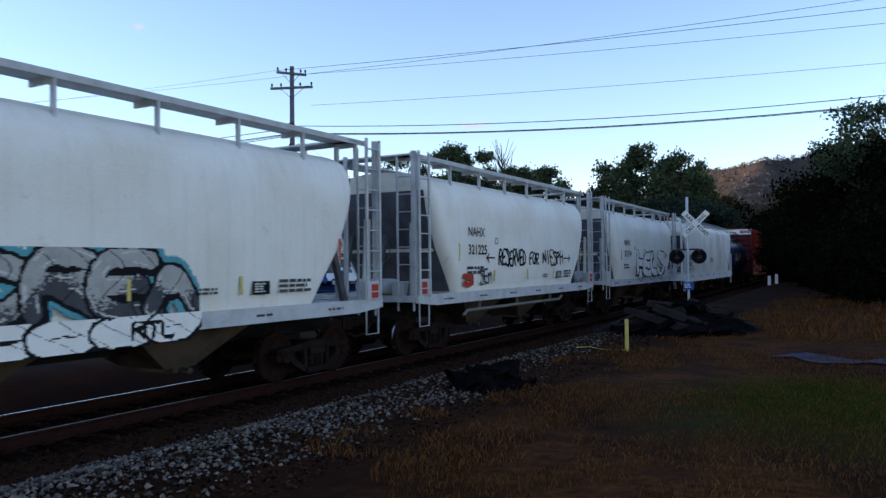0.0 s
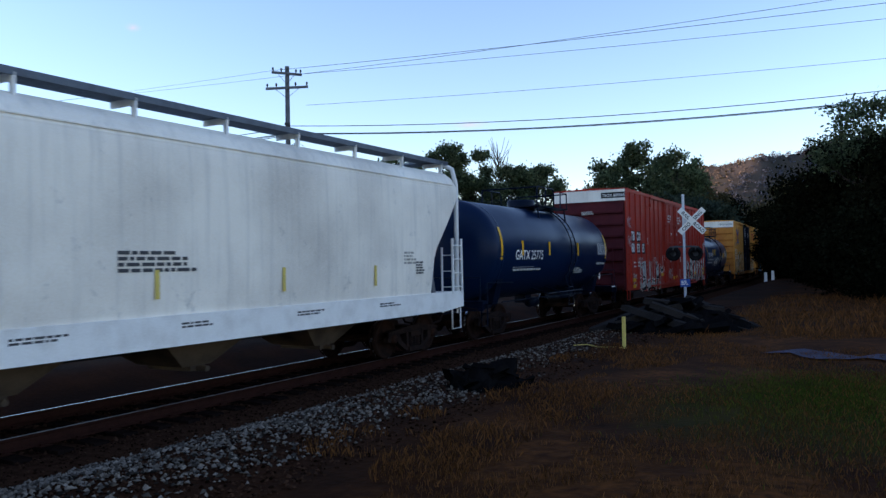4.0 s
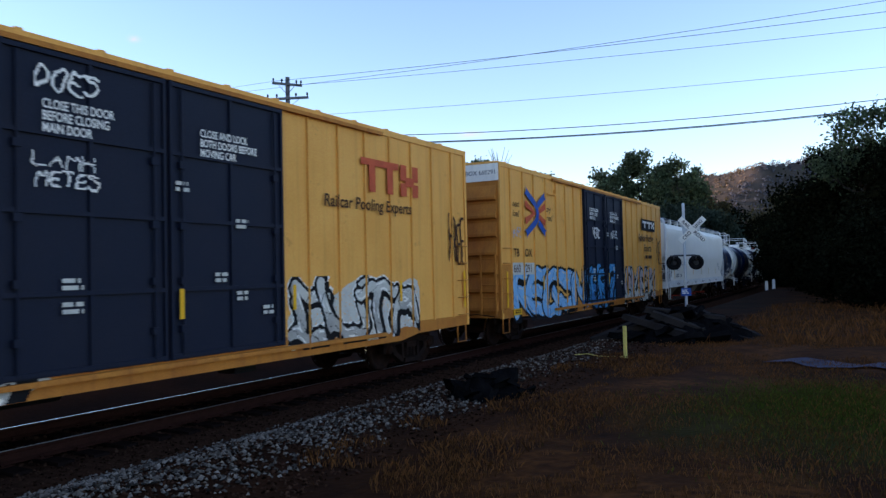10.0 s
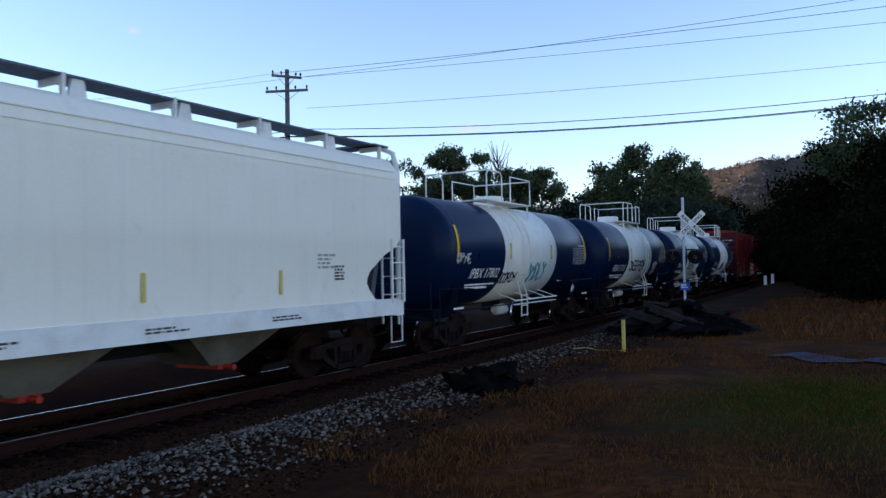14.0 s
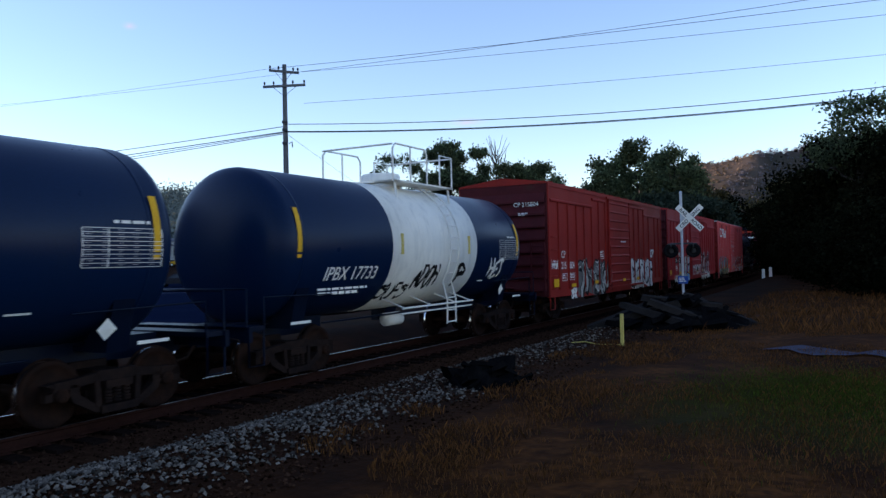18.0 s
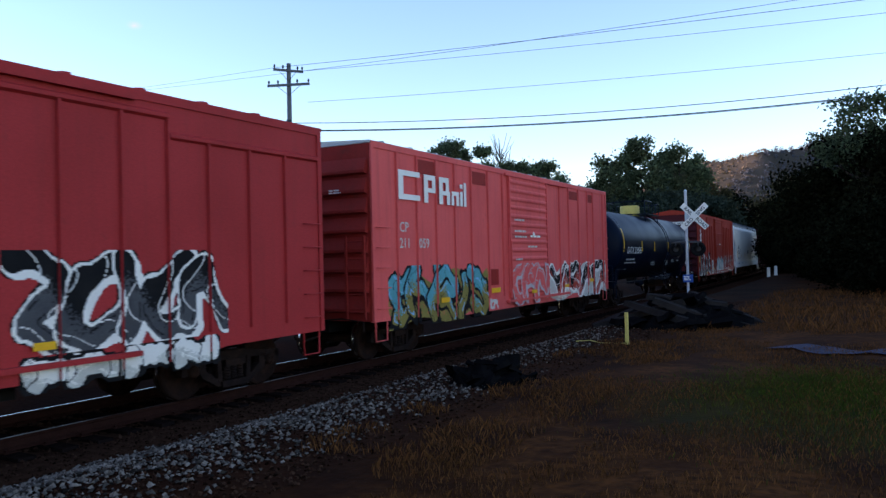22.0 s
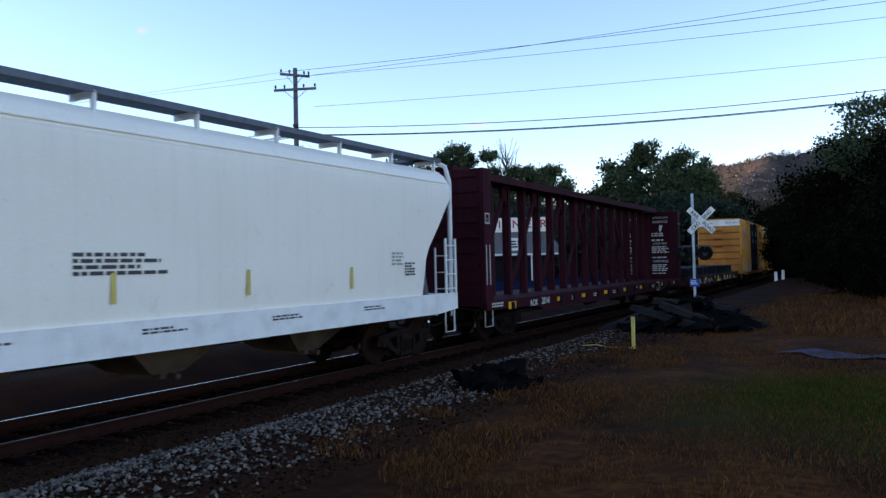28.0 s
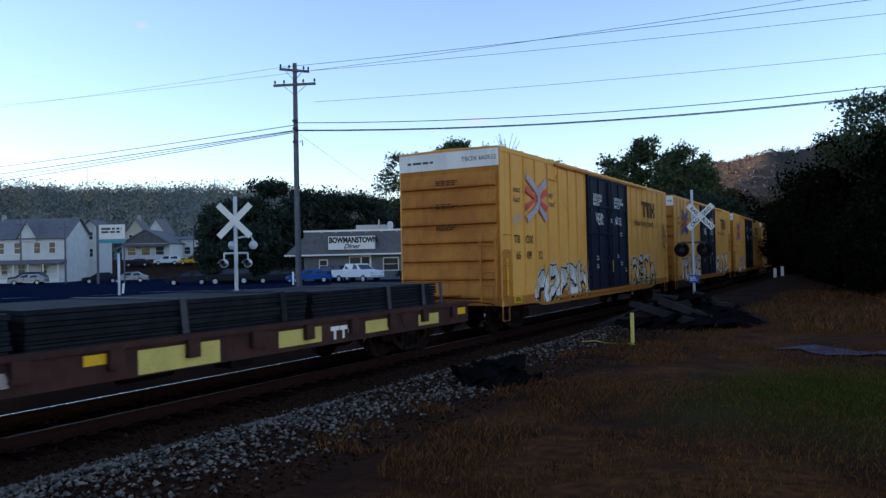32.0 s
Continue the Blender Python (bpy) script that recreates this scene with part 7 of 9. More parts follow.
car, h = cp_box(295.2, 310.95, "dark red boxcar covered in white bubble graffiti", "rust_box", [-7.24, -6.29, -5.34, -4.4, -3.36, -2.5, -1.6, 2.2, 2.85, 3.77, 4.54, 5.71, 6.66], (-1.29, 1.93),
                [("SPANE", -7.5, -3.05, 0.80, 2.24, ("black", "dark_grey", "white_paint", "white_paint", "black", "black"), 0.115, 0.03, 0.5, 1), ("AWM", -1.67, 2.5, 0.8, 1.95, ("teal", "pale_grey", "white_paint", "black", "pale_grey", "pale_grey"), 0.10, 0.05, 0.7, 1),
                 ("BAKE", 2.96, 7.26, 0.82, 1.98, ("dark_grey", "rust_box", "white_paint", "white_paint"), 0.13, 0.03, 0.5, 0), ("CDCI", -7.16, -6.4, 2.85, 3.45, ("white_paint",) * 6, 0.05, 0.02, 0.5, 0), ("V", -6.95, -6.55, 3.4, 3.75, ("white_paint",) * 6, 0.05, 0.02, 0.5, 0)], 104,
                lips=((-6.29, -5.34, 4.0), (-3.36, -2.5, 4.0), (2.85, 3.77, 4.0), (4.54, 5.71, 4.0)), peak=0.2, tapes=((-4.9, 0.95, 0.4, 0.12), (-2.3, 1.13, 0.4, 0.12), (2.26, 0.98, 0.4, 0.1), (5.28, 0.95, 0.4, 0.1)))
stencil(car, (("GN", -6.95, 2.36), ("RR", -6.12, 2.36)), 0.22, "dark_grey", PALE)
letter_side(car, "3420", HX + 0.056, -6.15, 1.92, 0.2, PALE, bold=0.012)
reflector(car, HX + 0.052, -7.55, 1.85, 0.2, 0.42)
plaque(car, HX + 0.053, -2.96, -2.33, 0.84, 1.72, "white_paint")
for w, z in (("HAPPY", 1.46), ("BDAY", 1.2), ("CYNIC", 0.94)):
    letter_side(car, w, HX + 0.058, -2.93, z, 0.17, "black", bold=0.01, width=0.72)
me = Mesh()
me.box(-0.2, 1.1, -h - 0.125, -h - 0.115, 3.95, 4.14)
part("painted_panel", me, PALE, car)
letter_end(car, "GNRR 3420", -0.12, -h - 0.13, 3.98, 0.13, "black", bold=0.01)
long_hopper("clean white covered hopper car with rounded shoulders", 312.26, 331.3, "hopper_white", "ACFX", "65065", "straight", 43, -7.52, (2.48, 2.1), (-7.98, 2.1, 0.09, 0.6), (-5.25, -2.61, 0.04, 2.54, 5.31))


def centre_beam(near, far):
    car, L = rail_car("centrebeam_flatcar", "empty maroon centrebeam lumber car with tall end bulkheads", "flat car", near, far, 2.2, "freight train")
    h = L / 2
    P = "beam_maroon"
    me = Mesh()
    me.box(-1.5, 1.5, -h, h, 1.02, 1.12)
    part("deck", me, P, car)
    for sg in (1, -1):
        me = Mesh()
        me.prism([(-h, 0.92), (-h + 3.4, 0.86), (-h + 4.0, 0.70), (h - 4.0, 0.70), (h - 3.4, 0.86), (h, 0.92), (h, 1.14), (-h, 1.14)], "x", *sorted((sg * 1.46, sg * 1.54)))
        part("side_sill", me, P, car)
    for i in range(17):
        me = Mesh()
        y = -h + 1.6 + (L - 3.2) * i / 16
        if -9.0 < y < -7.0:
            continue
        me.box(1.54, 1.60, y - 0.07, y + 0.07, 0.86, 1.06)
        part("winch", me, "black", car)
    me = Mesh()
    me.box(-0.42, 0.42, -h + 0.4, h - 0.4, 4.74, 4.82)
    me.box(-0.42, -0.36, -h + 0.4, h - 0.4, 4.60, 4.74)
    me.box(0.36, 0.42, -h + 0.4, h - 0.4, 4.60, 4.74)
    part("top_chord", me, P, car)
    n = 16
    step = 1.265
    for i in range(n + 1):
        y = -9.41 + step * i
        me = Mesh()
        for x in (-0.11, 0.11):
            me.box(x - 0.015, x + 0.015, y - 0.08, y + 0.08, 1.12, 4.62)
        me.box(-0.10, 0.10, y - 0.02, y + 0.02, 1.12, 4.62)
        part("post", me, P, car)
        if i in (2, 4, 6, 8, 7, 9, 11, 13):
            sg = -1 if i in (2, 4, 6, 8) else 1
            w = 0.005 * sg
            me = Mesh()
            ya, yb = y + sg * 0.16, y + sg * (2 * step - 0.14)
            me.prism([(ya - 0.055, 4.4), (ya + 0.055, 4.4), (yb + 0.055, 1.12), (yb - 0.055, 1.12)], "x", -0.06 + w, 0.06 + w)
            me.prism([(y + sg * 0.06, 4.6), (y + sg * 0.42, 4.6), (y + sg * 0.36, 4.25), (y + sg * 0.06, 3.95)], "x", -0.075 + w, 0.075 + w)
            part("diagonal_brace", me, P, car)
    for sg in (-1, 1):
        ya, yb = sorted((sg * h, sg * (h - 0.46)))
        me = Mesh()
        me.box(-1.5, 1.5, ya + 0.05, yb - 0.05, 1.05, 4.58)
        bh = part("bulkhead", me, P, car)
        for x in (-1.5, 1.38):
            post = Mesh()
            post.box(x, x + 0.14, ya, yb, 0.95, 4.64)
            part("bulkhead_post", post, P, bh)
        for i in range(9):
            z = 1.3 + i * 0.4
            rib = Mesh()
            rib.box(-1.36, 1.36, *((ya - 0.0, ya + 0.06) if sg < 0 else (yb - 0.06, yb)), z - 0.07, z + 0.07)
            part("rib", rib, P, bh)
        cap = Mesh()
        cap.box(-1.36, 1.36, ya, yb, 4.54, 4.64)
        part("cap_beam", cap, P, bh)
        me = Mesh()
        for x in (-1.0, 0.9):
            me.tube([(x, (ya + yb) / 2 - 0.1, 4.64), (x, (ya + yb) / 2 - 0.1, 4.74), (x + 0.25, (ya + yb) / 2 - 0.1, 4.74), (x + 0.25, (ya + yb) / 2 - 0.1, 4.64)], 0.014, 4)
        part("lift_lug", me, P, bh)
        me = Mesh()
        stirrup(me, 1.45, sg * (h - 0.3), 0.45, 0.48, 0.95)
        part("step", me, "pale_grey" if sg < 0 else P, car)
    # warning panels on the inner face of the far bulkhead and its edge
    for i, (z, w) in enumerate(((4.2, 0.5), (3.6, 0.6), (2.6, 0.9), (2.2, 0.9), (1.7, 0.8))):
        small_print(car, HX - 0.058, h - 0.42, z, 0.36, 0.18, "pale_grey", 3, seed=i + 9)
    for c, k in ((-1.25, 0.75), (0.15, 1.0)):
        for w, z, s in (("INSTRUCTIONS", 4.28, 0.10), ("WARNING", 4.05, 0.14), ("SAFETY FIRST", 2.92, 0.11), ("WARNING", 1.98, 0.14)):
            letter_end(car, w, c + 0.05, h - 0.476, z, s, "pale_grey", width=0.85 * k)
        for i, (z, hh, n) in enumerate(((3.32, 0.22, 2), (3.06, 0.14, 1), (2.45, 0.38, 4), (2.18, 0.1, 1), (1.5, 0.38, 4), (1.36, 0.08, 1))):
            small_print(car, c, h - 0.476, z, 0.9 * k, hh, "pale_grey", n, face="y", seed=i + 31)
        me = Mesh()
        me.add([(c + 0.42, h - 0.476, 3.62), (c + 0.5, h - 0.476, 3.60), (c + 0.56, h - 0.476, 3.78), (c + 0.60, h - 0.476, 3.92), (c + 0.44, h - 0.476, 3.94), (c + 0.40, h - 0.476, 3.8)], [(0, 1, 2, 3, 4, 5)])
        part("warning_symbol", me, "pale_grey", car)
    letter_side(car, "WARNING", 1.524, h - 0.43, 3.95, 0.065, "pale_grey")
    frame_mark(car, 1.522, -h + 0.06, -h + 0.32, 3.18, 3.46, "pale_grey", 0.03)
    letter_side(car, "C", 1.524, -h + 0.14, 3.22, 0.11, "pale_grey")
    reflector(car, 1.522, -h + 0.10, 2.1, 0.04, 1.05, "pale_grey")
    reflector(car, 1.522, -h + 0.30, 2.1, 0.04, 1.05, "pale_grey")
    letter_side(car, "AOK", 1.545, -8.73, 0.86, 0.2, "white_paint")
    letter_side(car, "28141", 1.545, -7.84, 0.88, 0.2, "white_paint")
    letter_side(car, "IL 73-0", 1.545, 2.5, 0.94, 0.12, "white_paint")
    for y in (-10.0, -6.3, -3.95, -1.45, 1.1, 3.55, 7.4, 9.9):
        reflector(car, 1.545, y, 0.97, 0.5, 0.2 if y < -9 else 0.13)
    for y in (-5.2, -2.9, -0.6, 1.0, 5.4):
        small_print(car, 1.545, y, 0.86, 0.5, 0.14, "pale_grey", 2, seed=int(y * 3) + 50)
    frame_mark(car, 1.55, 6.23, 6.71, 0.72, 1.1, "white_paint", 0.04)
    small_print(car, 1.545, -h + 0.3, 0.95, 0.8, 0.14, "pale_grey", 2, seed=77)
    under(car, L, w=0.4, z0=0.62, z1=1.03, seed=4)
    return car, L


centre_beam(332.85, 356.05)


def loaded_flat(near, far):
    car, L = rail_car("flatcar", "rusty flat car with faded yellow patches, carrying stacked black sheets", "flat car", near, far, 1.9, "freight train")
    h = L / 2
    me = Mesh()
    me.box(-1.5, 1.5, -h, h, 0.98, 1.06)
    part("deck", me, "flat_rust", car)
    for sg in (1, -1):
        me = Mesh()
        me.box(*sorted((sg * 1.44, sg * 1.55)), -h, h, 0.62, 1.05)
        me.box(*sorted((sg * 1.42, sg * 1.60)), -h, h, 1.04, 1.12)
        part("side_sill", me, "flat_rust", car)
    for sg in (1, -1):
        me = Mesh()
        me.box(-1.5, 1.5, *sorted((sg * h, sg * (h - 0.12))), 0.62, 1.08)
        part("end_sill", me, "flat_rust", car)
    pocket = Mesh()
    pocket.box(1.55, 1.64, -0.11, 0.11, 0.78, 1.06)
    pd = pocket.data("stake_pocket", [M["flat_rust"]])
    for i in range(14):
        q = -h + 0.8 + (L - 1.6) * i / 13
        if not -5.2 < q < -2.5:
            part("stake_pocket", pd, None, car, at=pose(0, q, 0))
    for a, b, z0, z1, mat in ((0.05, 0.62, 0.88, 1.04, "yellow_tape"), (0.66, 1.68, 0.66, 0.98, "pale_yellow"), (3.05, 3.6, 0.7, 0.96, "pale_yellow"), (4.84, 5.32, 0.88, 1.0, "yellow_tape"), (8.27, 8.75, 0.86, 1.0, "yellow_tape"),
                              (9.1, 10.6, 0.64, 0.98, "pale_yellow"), (11.93, 13.07, 0.7, 0.98, "pale_yellow"), (14.44, 15.23, 0.72, 0.96, "pale_yellow"), (16.43, 17.3, 0.7, 0.94, "pale_yellow"), (18.2, 18.6, 0.82, 0.98, "yellow_tape"), (6.9, 7.3, 0.74, 0.92, "lilac")):
        plaque(car, 1.552, -h + a, -h + b, z0, z1, mat)
    letter_side(car, "DTTX", 1.556, -5.04, 0.66, 0.23, "white_paint", shear=0.15, bold=0.01)
    letter_side(car, "97406", 1.556, -3.72, 0.68, 0.23, "white_paint", shear=0.15, bold=0.01)
    me = Mesh()
    for k, (a, b, c, d) in enumerate(((13.34, 13.58, 0.86, 0.94), (13.43, 13.49, 0.7, 0.86), (13.6, 13.84, 0.86, 0.94), (13.69, 13.75, 0.7, 0.86), (13.87, 14.05, 0.78, 0.86))):
        me.box(1.552, 1.5565 + 0.0005 * k, -h + a, -h + b, c, d)
    part("painted_emblem", me, "white_paint", car)
    for i in range(4):
        me = Mesh()
        me.tube([(1.62, -h + 3.0 + i * 4.2, 1.0), (1.66, -h + 3.1 + i * 4.2, 0.72)], 0.015, 5)
        part("hook", me, "flat_rust", car)
    under(car, L, w=0.4, z0=0.55, z1=1.0, seed=6)
    return car, L


flat, L = loaded_flat(358.15, 376.9)
rng = random.Random(9)
for st, (a, b) in enumerate(((-8.5, -1.9), (-1.7, 3.6), (3.8, 8.3))):
    load = part("sheet_stack", Mesh(), "load_black", flat, "stack of long black sheets held by straps")
    z = 1.08
    k = 0
    while z < 1.60:
        me = Mesh()
        t = rng.uniform(0.05, 0.09)
        d = rng.uniform(-0.03, 0.03)
        me.box(-1.28 + rng.uniform(-0.03, 0.03), 1.28 + rng.uniform(-0.04, 0.04), a + d, b + d + rng.uniform(-0.03, 0.03), z, z + t - 0.012)
        part("sheet", me, "load_black", load)
        z += t
        k += 1
    for q in (a + 2.5, a + 4.7, b - 0.6):
        me = Mesh()
        me.prism([(q - 0.10, 1.12), (q + 0.02, 1.12), (q - 0.04, z + 0.01), (q - 0.16, z + 0.01)], "x", 1.33, 1.345)
        me.box(-1.3, 1.345, q - 0.16, q - 0.04, z + 0.0, z + 0.012)
        part("strap", me, "dark_grey", load)
S6 = ("pale_grey", "white_paint", "black", "silver_paint", "pale_grey", "pale_grey")
yellow_box(378.8, 397.9, "faded yellow boxcar with black double doors and white graffiti", "660932", ("ABASH", -7.2, -2.3, 0.80, 2.02, 0.13, 0.04, 0.03, 0.6), S6, 111, ("DECA", 3.1, 7.3, 0.85, 2.2, ("pale_grey", "olive", "black", "white_paint")), faded=True)
yellow_box(399.6, 418.7, "rusty yellow boxcar with black double doors and pale graffiti", "661408", ("MOLKE", -7.8, -2.4, 0.8, 2.2, 0.13, 0.04, 0.03, 0.6), S6, 112, ("RUNS", 3.0, 8.0, 0.8, 2.3, ("white_paint", "pale_grey", "black", "white_paint")))
yellow_box(420.4, 439.5, "yellow boxcar with black double doors far down the train", "663117", ("SOIL", -7.0, -2.4, 0.8, 2.0, 0.13, 0.04, 0.03, 0.6), S6, 113)
yellow_box(441.2, 460.3, "yellow boxcar with black double doors near the train's end", "660577", ("NEAT", -7.0, -2.4, 0.8, 2.0, 0.13, 0.04, 0.03, 0.6), S6, 114)


# ---- beside the line ----
def crossing_signal(x, y, z, height, cross_z, turn, lamps, label, lettered, blades=1.32, cross_off=0.0, mount=True):
    """A crossbuck on a mast with pairs of round signal lamps. turn: the way it faces, degrees from -y. lamps: (height, offset across, facing)."""
    t = thing("crossing_signal", label, "railroad signal", "crossing signals", at=pose(x, y, z, 0, 0, turn))
    me = Mesh()
    me.tube([(0, 0, 0), (0, 0, height)], 0.055, 10)
    me.lathe([(0.0, 0.20), (0.10, 0.18), (0.16, 0.10), (0.16, 0.05)], 10, "z")
    me.lathe([(height, 0.06), (height + 0.04, 0.05), (height + 0.06, 0.0)], 10, "z")
    part("mast", me, "galvanised", t)
    for sg in (1, -1):
        me = Mesh()
        m = pose(cross_off, -0.08 - 0.012 * (sg + 1), cross_z - z, 0, 0 + sg * 45, 0)
        me.box(-blades / 2, blades / 2, -0.006, 0.006, -0.115 if lettered else -0.085, 0.115 if lettered else 0.085, m=m)
        b = part("crossbuck_blade", me, "white_paint", t)
        if lettered:
            for w, cx in ((("RAIL", -0.30), ("ROAD", 0.30)) if sg > 0 else (("CROS", -0.30), ("SING", 0.30))):
                ob = part("lettering", text_mesh(w, "black", bold=0.02), None, b)
                k = 0.135
                ob.matrix_local = m @ Matrix(((k, 0, 0, cx - 0.20), (0, 0, -1, -0.010), (0, k, 0, -0.065), (0, 0, 0, 1)))
    me = Mesh()
    me.box(min(0, cross_off) - 0.05, max(0, cross_off) + 0.05, -0.07, -0.05, cross_z - z - 0.06, cross_z - z + 0.06)
    part("bracket", me, "galvanised", t)
    for lz, half, face in lamps:
        me = Mesh()
        me.tube([(-half, 0, lz + 0.28), (half, 0, lz + 0.28)], 0.03, 6)
        for sg in (1, -1):
            me.tube([(sg * half, 0, lz + 0.28), (sg * half, 0, lz + 0.1)], 0.025, 6)
        arm = part("lamp_arm", me, "dark_grey" if face > 0 else "galvanised", t)
        for sg in (1, -1):
            me = Mesh()
            me.lathe([(face * 0.02, 0.0), (face * 0.02, 0.29), (face * 0.0, 0.29), (face * 0.0, 0.16), (face * 0.10, 0.15), (face * 0.16, 0.08), (face * 0.16, 0.0)] if face > 0 else
                     [(-0.02, 0.0), (-0.02, 0.12), (0.0, 0.125), (0.0, 0.10), (0.10, 0.09), (0.15, 0.05), (0.15, 0.0)], 20, "y", (sg * half, 0, lz))
            lamp = part("lamp_background", me, "black" if face > 0 else "galvanised", t)
            me = Mesh()
            me.lathe([(-0.02, 0.11 if face > 0 else 0.09), (-0.05, 0.09 if face > 0 else 0.07), (-0.06, 0.0)], 14, "y", (sg * half, 0, lz))
            part("lens", me, "dark_grey", lamp)
            me = Mesh()
            me.add([(sg * half + (0.15 if face > 0 else 0.11) * math.cos(a), yy, lz + (0.15 if face > 0 else 0.11) * math.sin(a)) for yy in (-0.02, -0.26) for a in [math.pi * i / 8 for i in range(9)]],
                   [(i, i + 1, i + 10, i + 9) for i in range(8)])
            part("visor", me, "black" if face > 0 else "galvanised", lamp)
    return t


sx, sy, _ = line_at(30.6, 4.2)
near_signal = crossing_signal(sx, sy, 0.33, 4.30, 3.62, 18, [(2.02, 0.42, 1)], "white crossbuck and dark lamps on a steel mast beside the heap", True, 1.30, 0.30)
me = Mesh()
me.box(-0.19, 0.19, -0.075, -0.065, 0.72, 1.02)
sg_ob = part("small_sign", me, "blue_paint", near_signal, "small blue notice")
small_print(sg_ob, -0.15, -0.078, 0.78, 0.3, 0.18, "white_paint", 3, face="y", seed=4)
me = Mesh()
me.box(-0.56, 0.56, -0.03, 0.03, 2.26, 2.31)
part("cross_bar", me, "dark_grey", near_signal)
sx, sy, _ = line_at(15.35, -5.0)
far_signal = crossing_signal(sx, sy, 0.13, 3.85, 3.36, 30, [(2.05, 0.33, -1)], "back of a crossbuck signal with silver lamps over the road", False, 1.25)
me = Mesh()
me.tube([(0, 0, 2.75), (0.40, 0.10, 2.80), (0.46, 0.1, 2.66)], 0.03, 6)
for q in (0.46, -0.12):
    me.lathe([(-0.02, 0.0), (-0.02, 0.115), (0.0, 0.125), (0.0, 0.09), (0.12, 0.08), (0.16, 0.05), (0.16, 0.0)], 16, "y", (q, 0.1, 2.55))
part("side_lamp", me, "galvanised", far_signal)
me = Mesh()
me.box(-0.09, 0.09, -0.09, 0.09, 0.9, 1.3)
part("junction_box", me, "galvanised", far_signal)


def slab(rng, size):
    """A broken asphalt slab: an uneven many-sided plate."""
    n = rng.randint(5, 8)
    pts = []
    for i in range(n):
        a = 2 * math.pi * i / n + rng.uniform(-0.25, 0.25)
        r = size * rng.uniform(0.6, 1.1)
        pts.append((r * math.cos(a) * 1.3, r * math.sin(a) * 0.8))
    me = Mesh()
    t = size * rng.uniform(0.16, 0.32)
    v = [(x, y, -t / 2 + rng.uniform(-0.02, 0.02)) for x, y in pts] + [(x * 0.9, y * 0.9, t / 2 + rng.uniform(-0.03, 0.03)) for x, y in pts]
    me.add(v, [tuple(range(n))[::-1], tuple(range(n, 2 * n))] + [(i, (i + 1) % n, n + (i + 1) % n, n + i) for i in range(n)])
    return me


def rubble(name, label, cx, cy, rx, ry, height, count, size, seed):
    rng = random.Random(seed)
    t = thing(name, label, "rubble", at=pose(cx, cy, ground_z(cx, cy) - 0.03))
    me = Mesh()
    n = 20
    v = [(0, 0, height * 0.62)]
    for ring, (k, hh) in enumerate(((0.45, 0.5), (0.8, 0.2), (1.05, -0.05))):
        for i in range(n):
            a = 2 * math.pi * i / n
            q = k * rng.uniform(0.85, 1.12)
            v.append((rx * q * math.cos(a), ry * q * math.sin(a), height * hh * rng.uniform(0.7, 1.2)))
    f = [(0, 1 + i, 1 + (i + 1) % n) for i in range(n)]
    for r in range(2):
        f += [(1 + r * n + i, 1 + (r + 1) * n + i, 1 + (r + 1) * n + (i + 1) % n, 1 + r * n + (i + 1) % n) for i in range(n)]
    me.add(v, f)
    part("rubble_core", me, "asphalt_chunk", t)
    for i in range(count):
        a, q = rng.uniform(0, 6.28), rng.random() ** 0.7
        x, y = rx * q * math.cos(a), ry * q * math.sin(a)
        z = height * (0.62 * (1 - q) ** 1.0 + 0.08)
        part("asphalt_slab", slab(rng, size * rng.uniform(0.6, 1.25)), "asphalt_chunk", t, at=pose(x, y, z, rng.uniform(-35, 35), rng.uniform(-35, 35), rng.uniform(0, 360)))
    return t


rubble("asphalt_heap", "small heap of broken black asphalt slabs on the gravel", -5.03, 9.95, 0.58, 0.55, 0.56, 26, 0.24, 3)
long_heap = rubble("asphalt_heap", "long heap of torn-up black asphalt and old timbers beside the crossing", -4.5, 20.2, 1.75, 2.2, 0.98, 56, 0.44, 4)
rng = random.Random(14)
for x, y, z, rx, ry, rz, ln in ((-1.0, -0.8, 0.34, 4, -16, 12, 1.2), (-0.4, -1.2, 0.42, -6, 12, -24, 1.0), (0.5, -1.0, 0.36, 5, 20, 8, 1.1), (1.2, -0.6, 0.18, 0, 14, -12, 0.9), (-1.5, 0.2, 0.30, 8, -20, 30, 1.1), (0.1, -0.3, 0.66, 6, 8, 18, 1.0), (0.9, 0.5, 0.42, -8, 18, -30, 1.2)):
    me = Mesh()
    me.prism([(-ln, -0.07), (ln, -0.09), (ln * 0.98, 0.09), (-ln * 0.97, 0.07)], "y", -0.13, 0.13)
    part("old_timber", me, "old_timber", long_heap, at=pose(x, y, z, rx, ry, rz))
me = Mesh()
me.prism([(-0.45, 0), (0.45, 0), (0.40, 0.14), (-0.40, 0.16)], "y", -3.2, 3.2)
slab_ob = part("crossing_slab", me, "old_timber", None, "tilted dark asphalt slab from the old crossing", at=pose(-6.0, 25.2, 0.42, 3, -6, 4))
tagged(slab_ob, "", "rubble")
stake = thing("marker_stake", "yellow-painted wooden marker stake with a cord on the ground", "stake", at=pose(-4.52, 15.1, 0.30))
me = Mesh()
me.box(-0.03, 0.03, -0.03, 0.03, -0.05, 0.70)
part("stake", me, "pale_yellow", stake)
me = Mesh()
me.tube([(0, 0.03, 0.08), (-0.25, 0.3, 0.04), (-0.6, 0.2, 0.05), (-0.95, 0.5, 0.06), (-1.2, 0.35, 0.05)], 0.012, 5)
part("cord", me, "pale_yellow", stake)
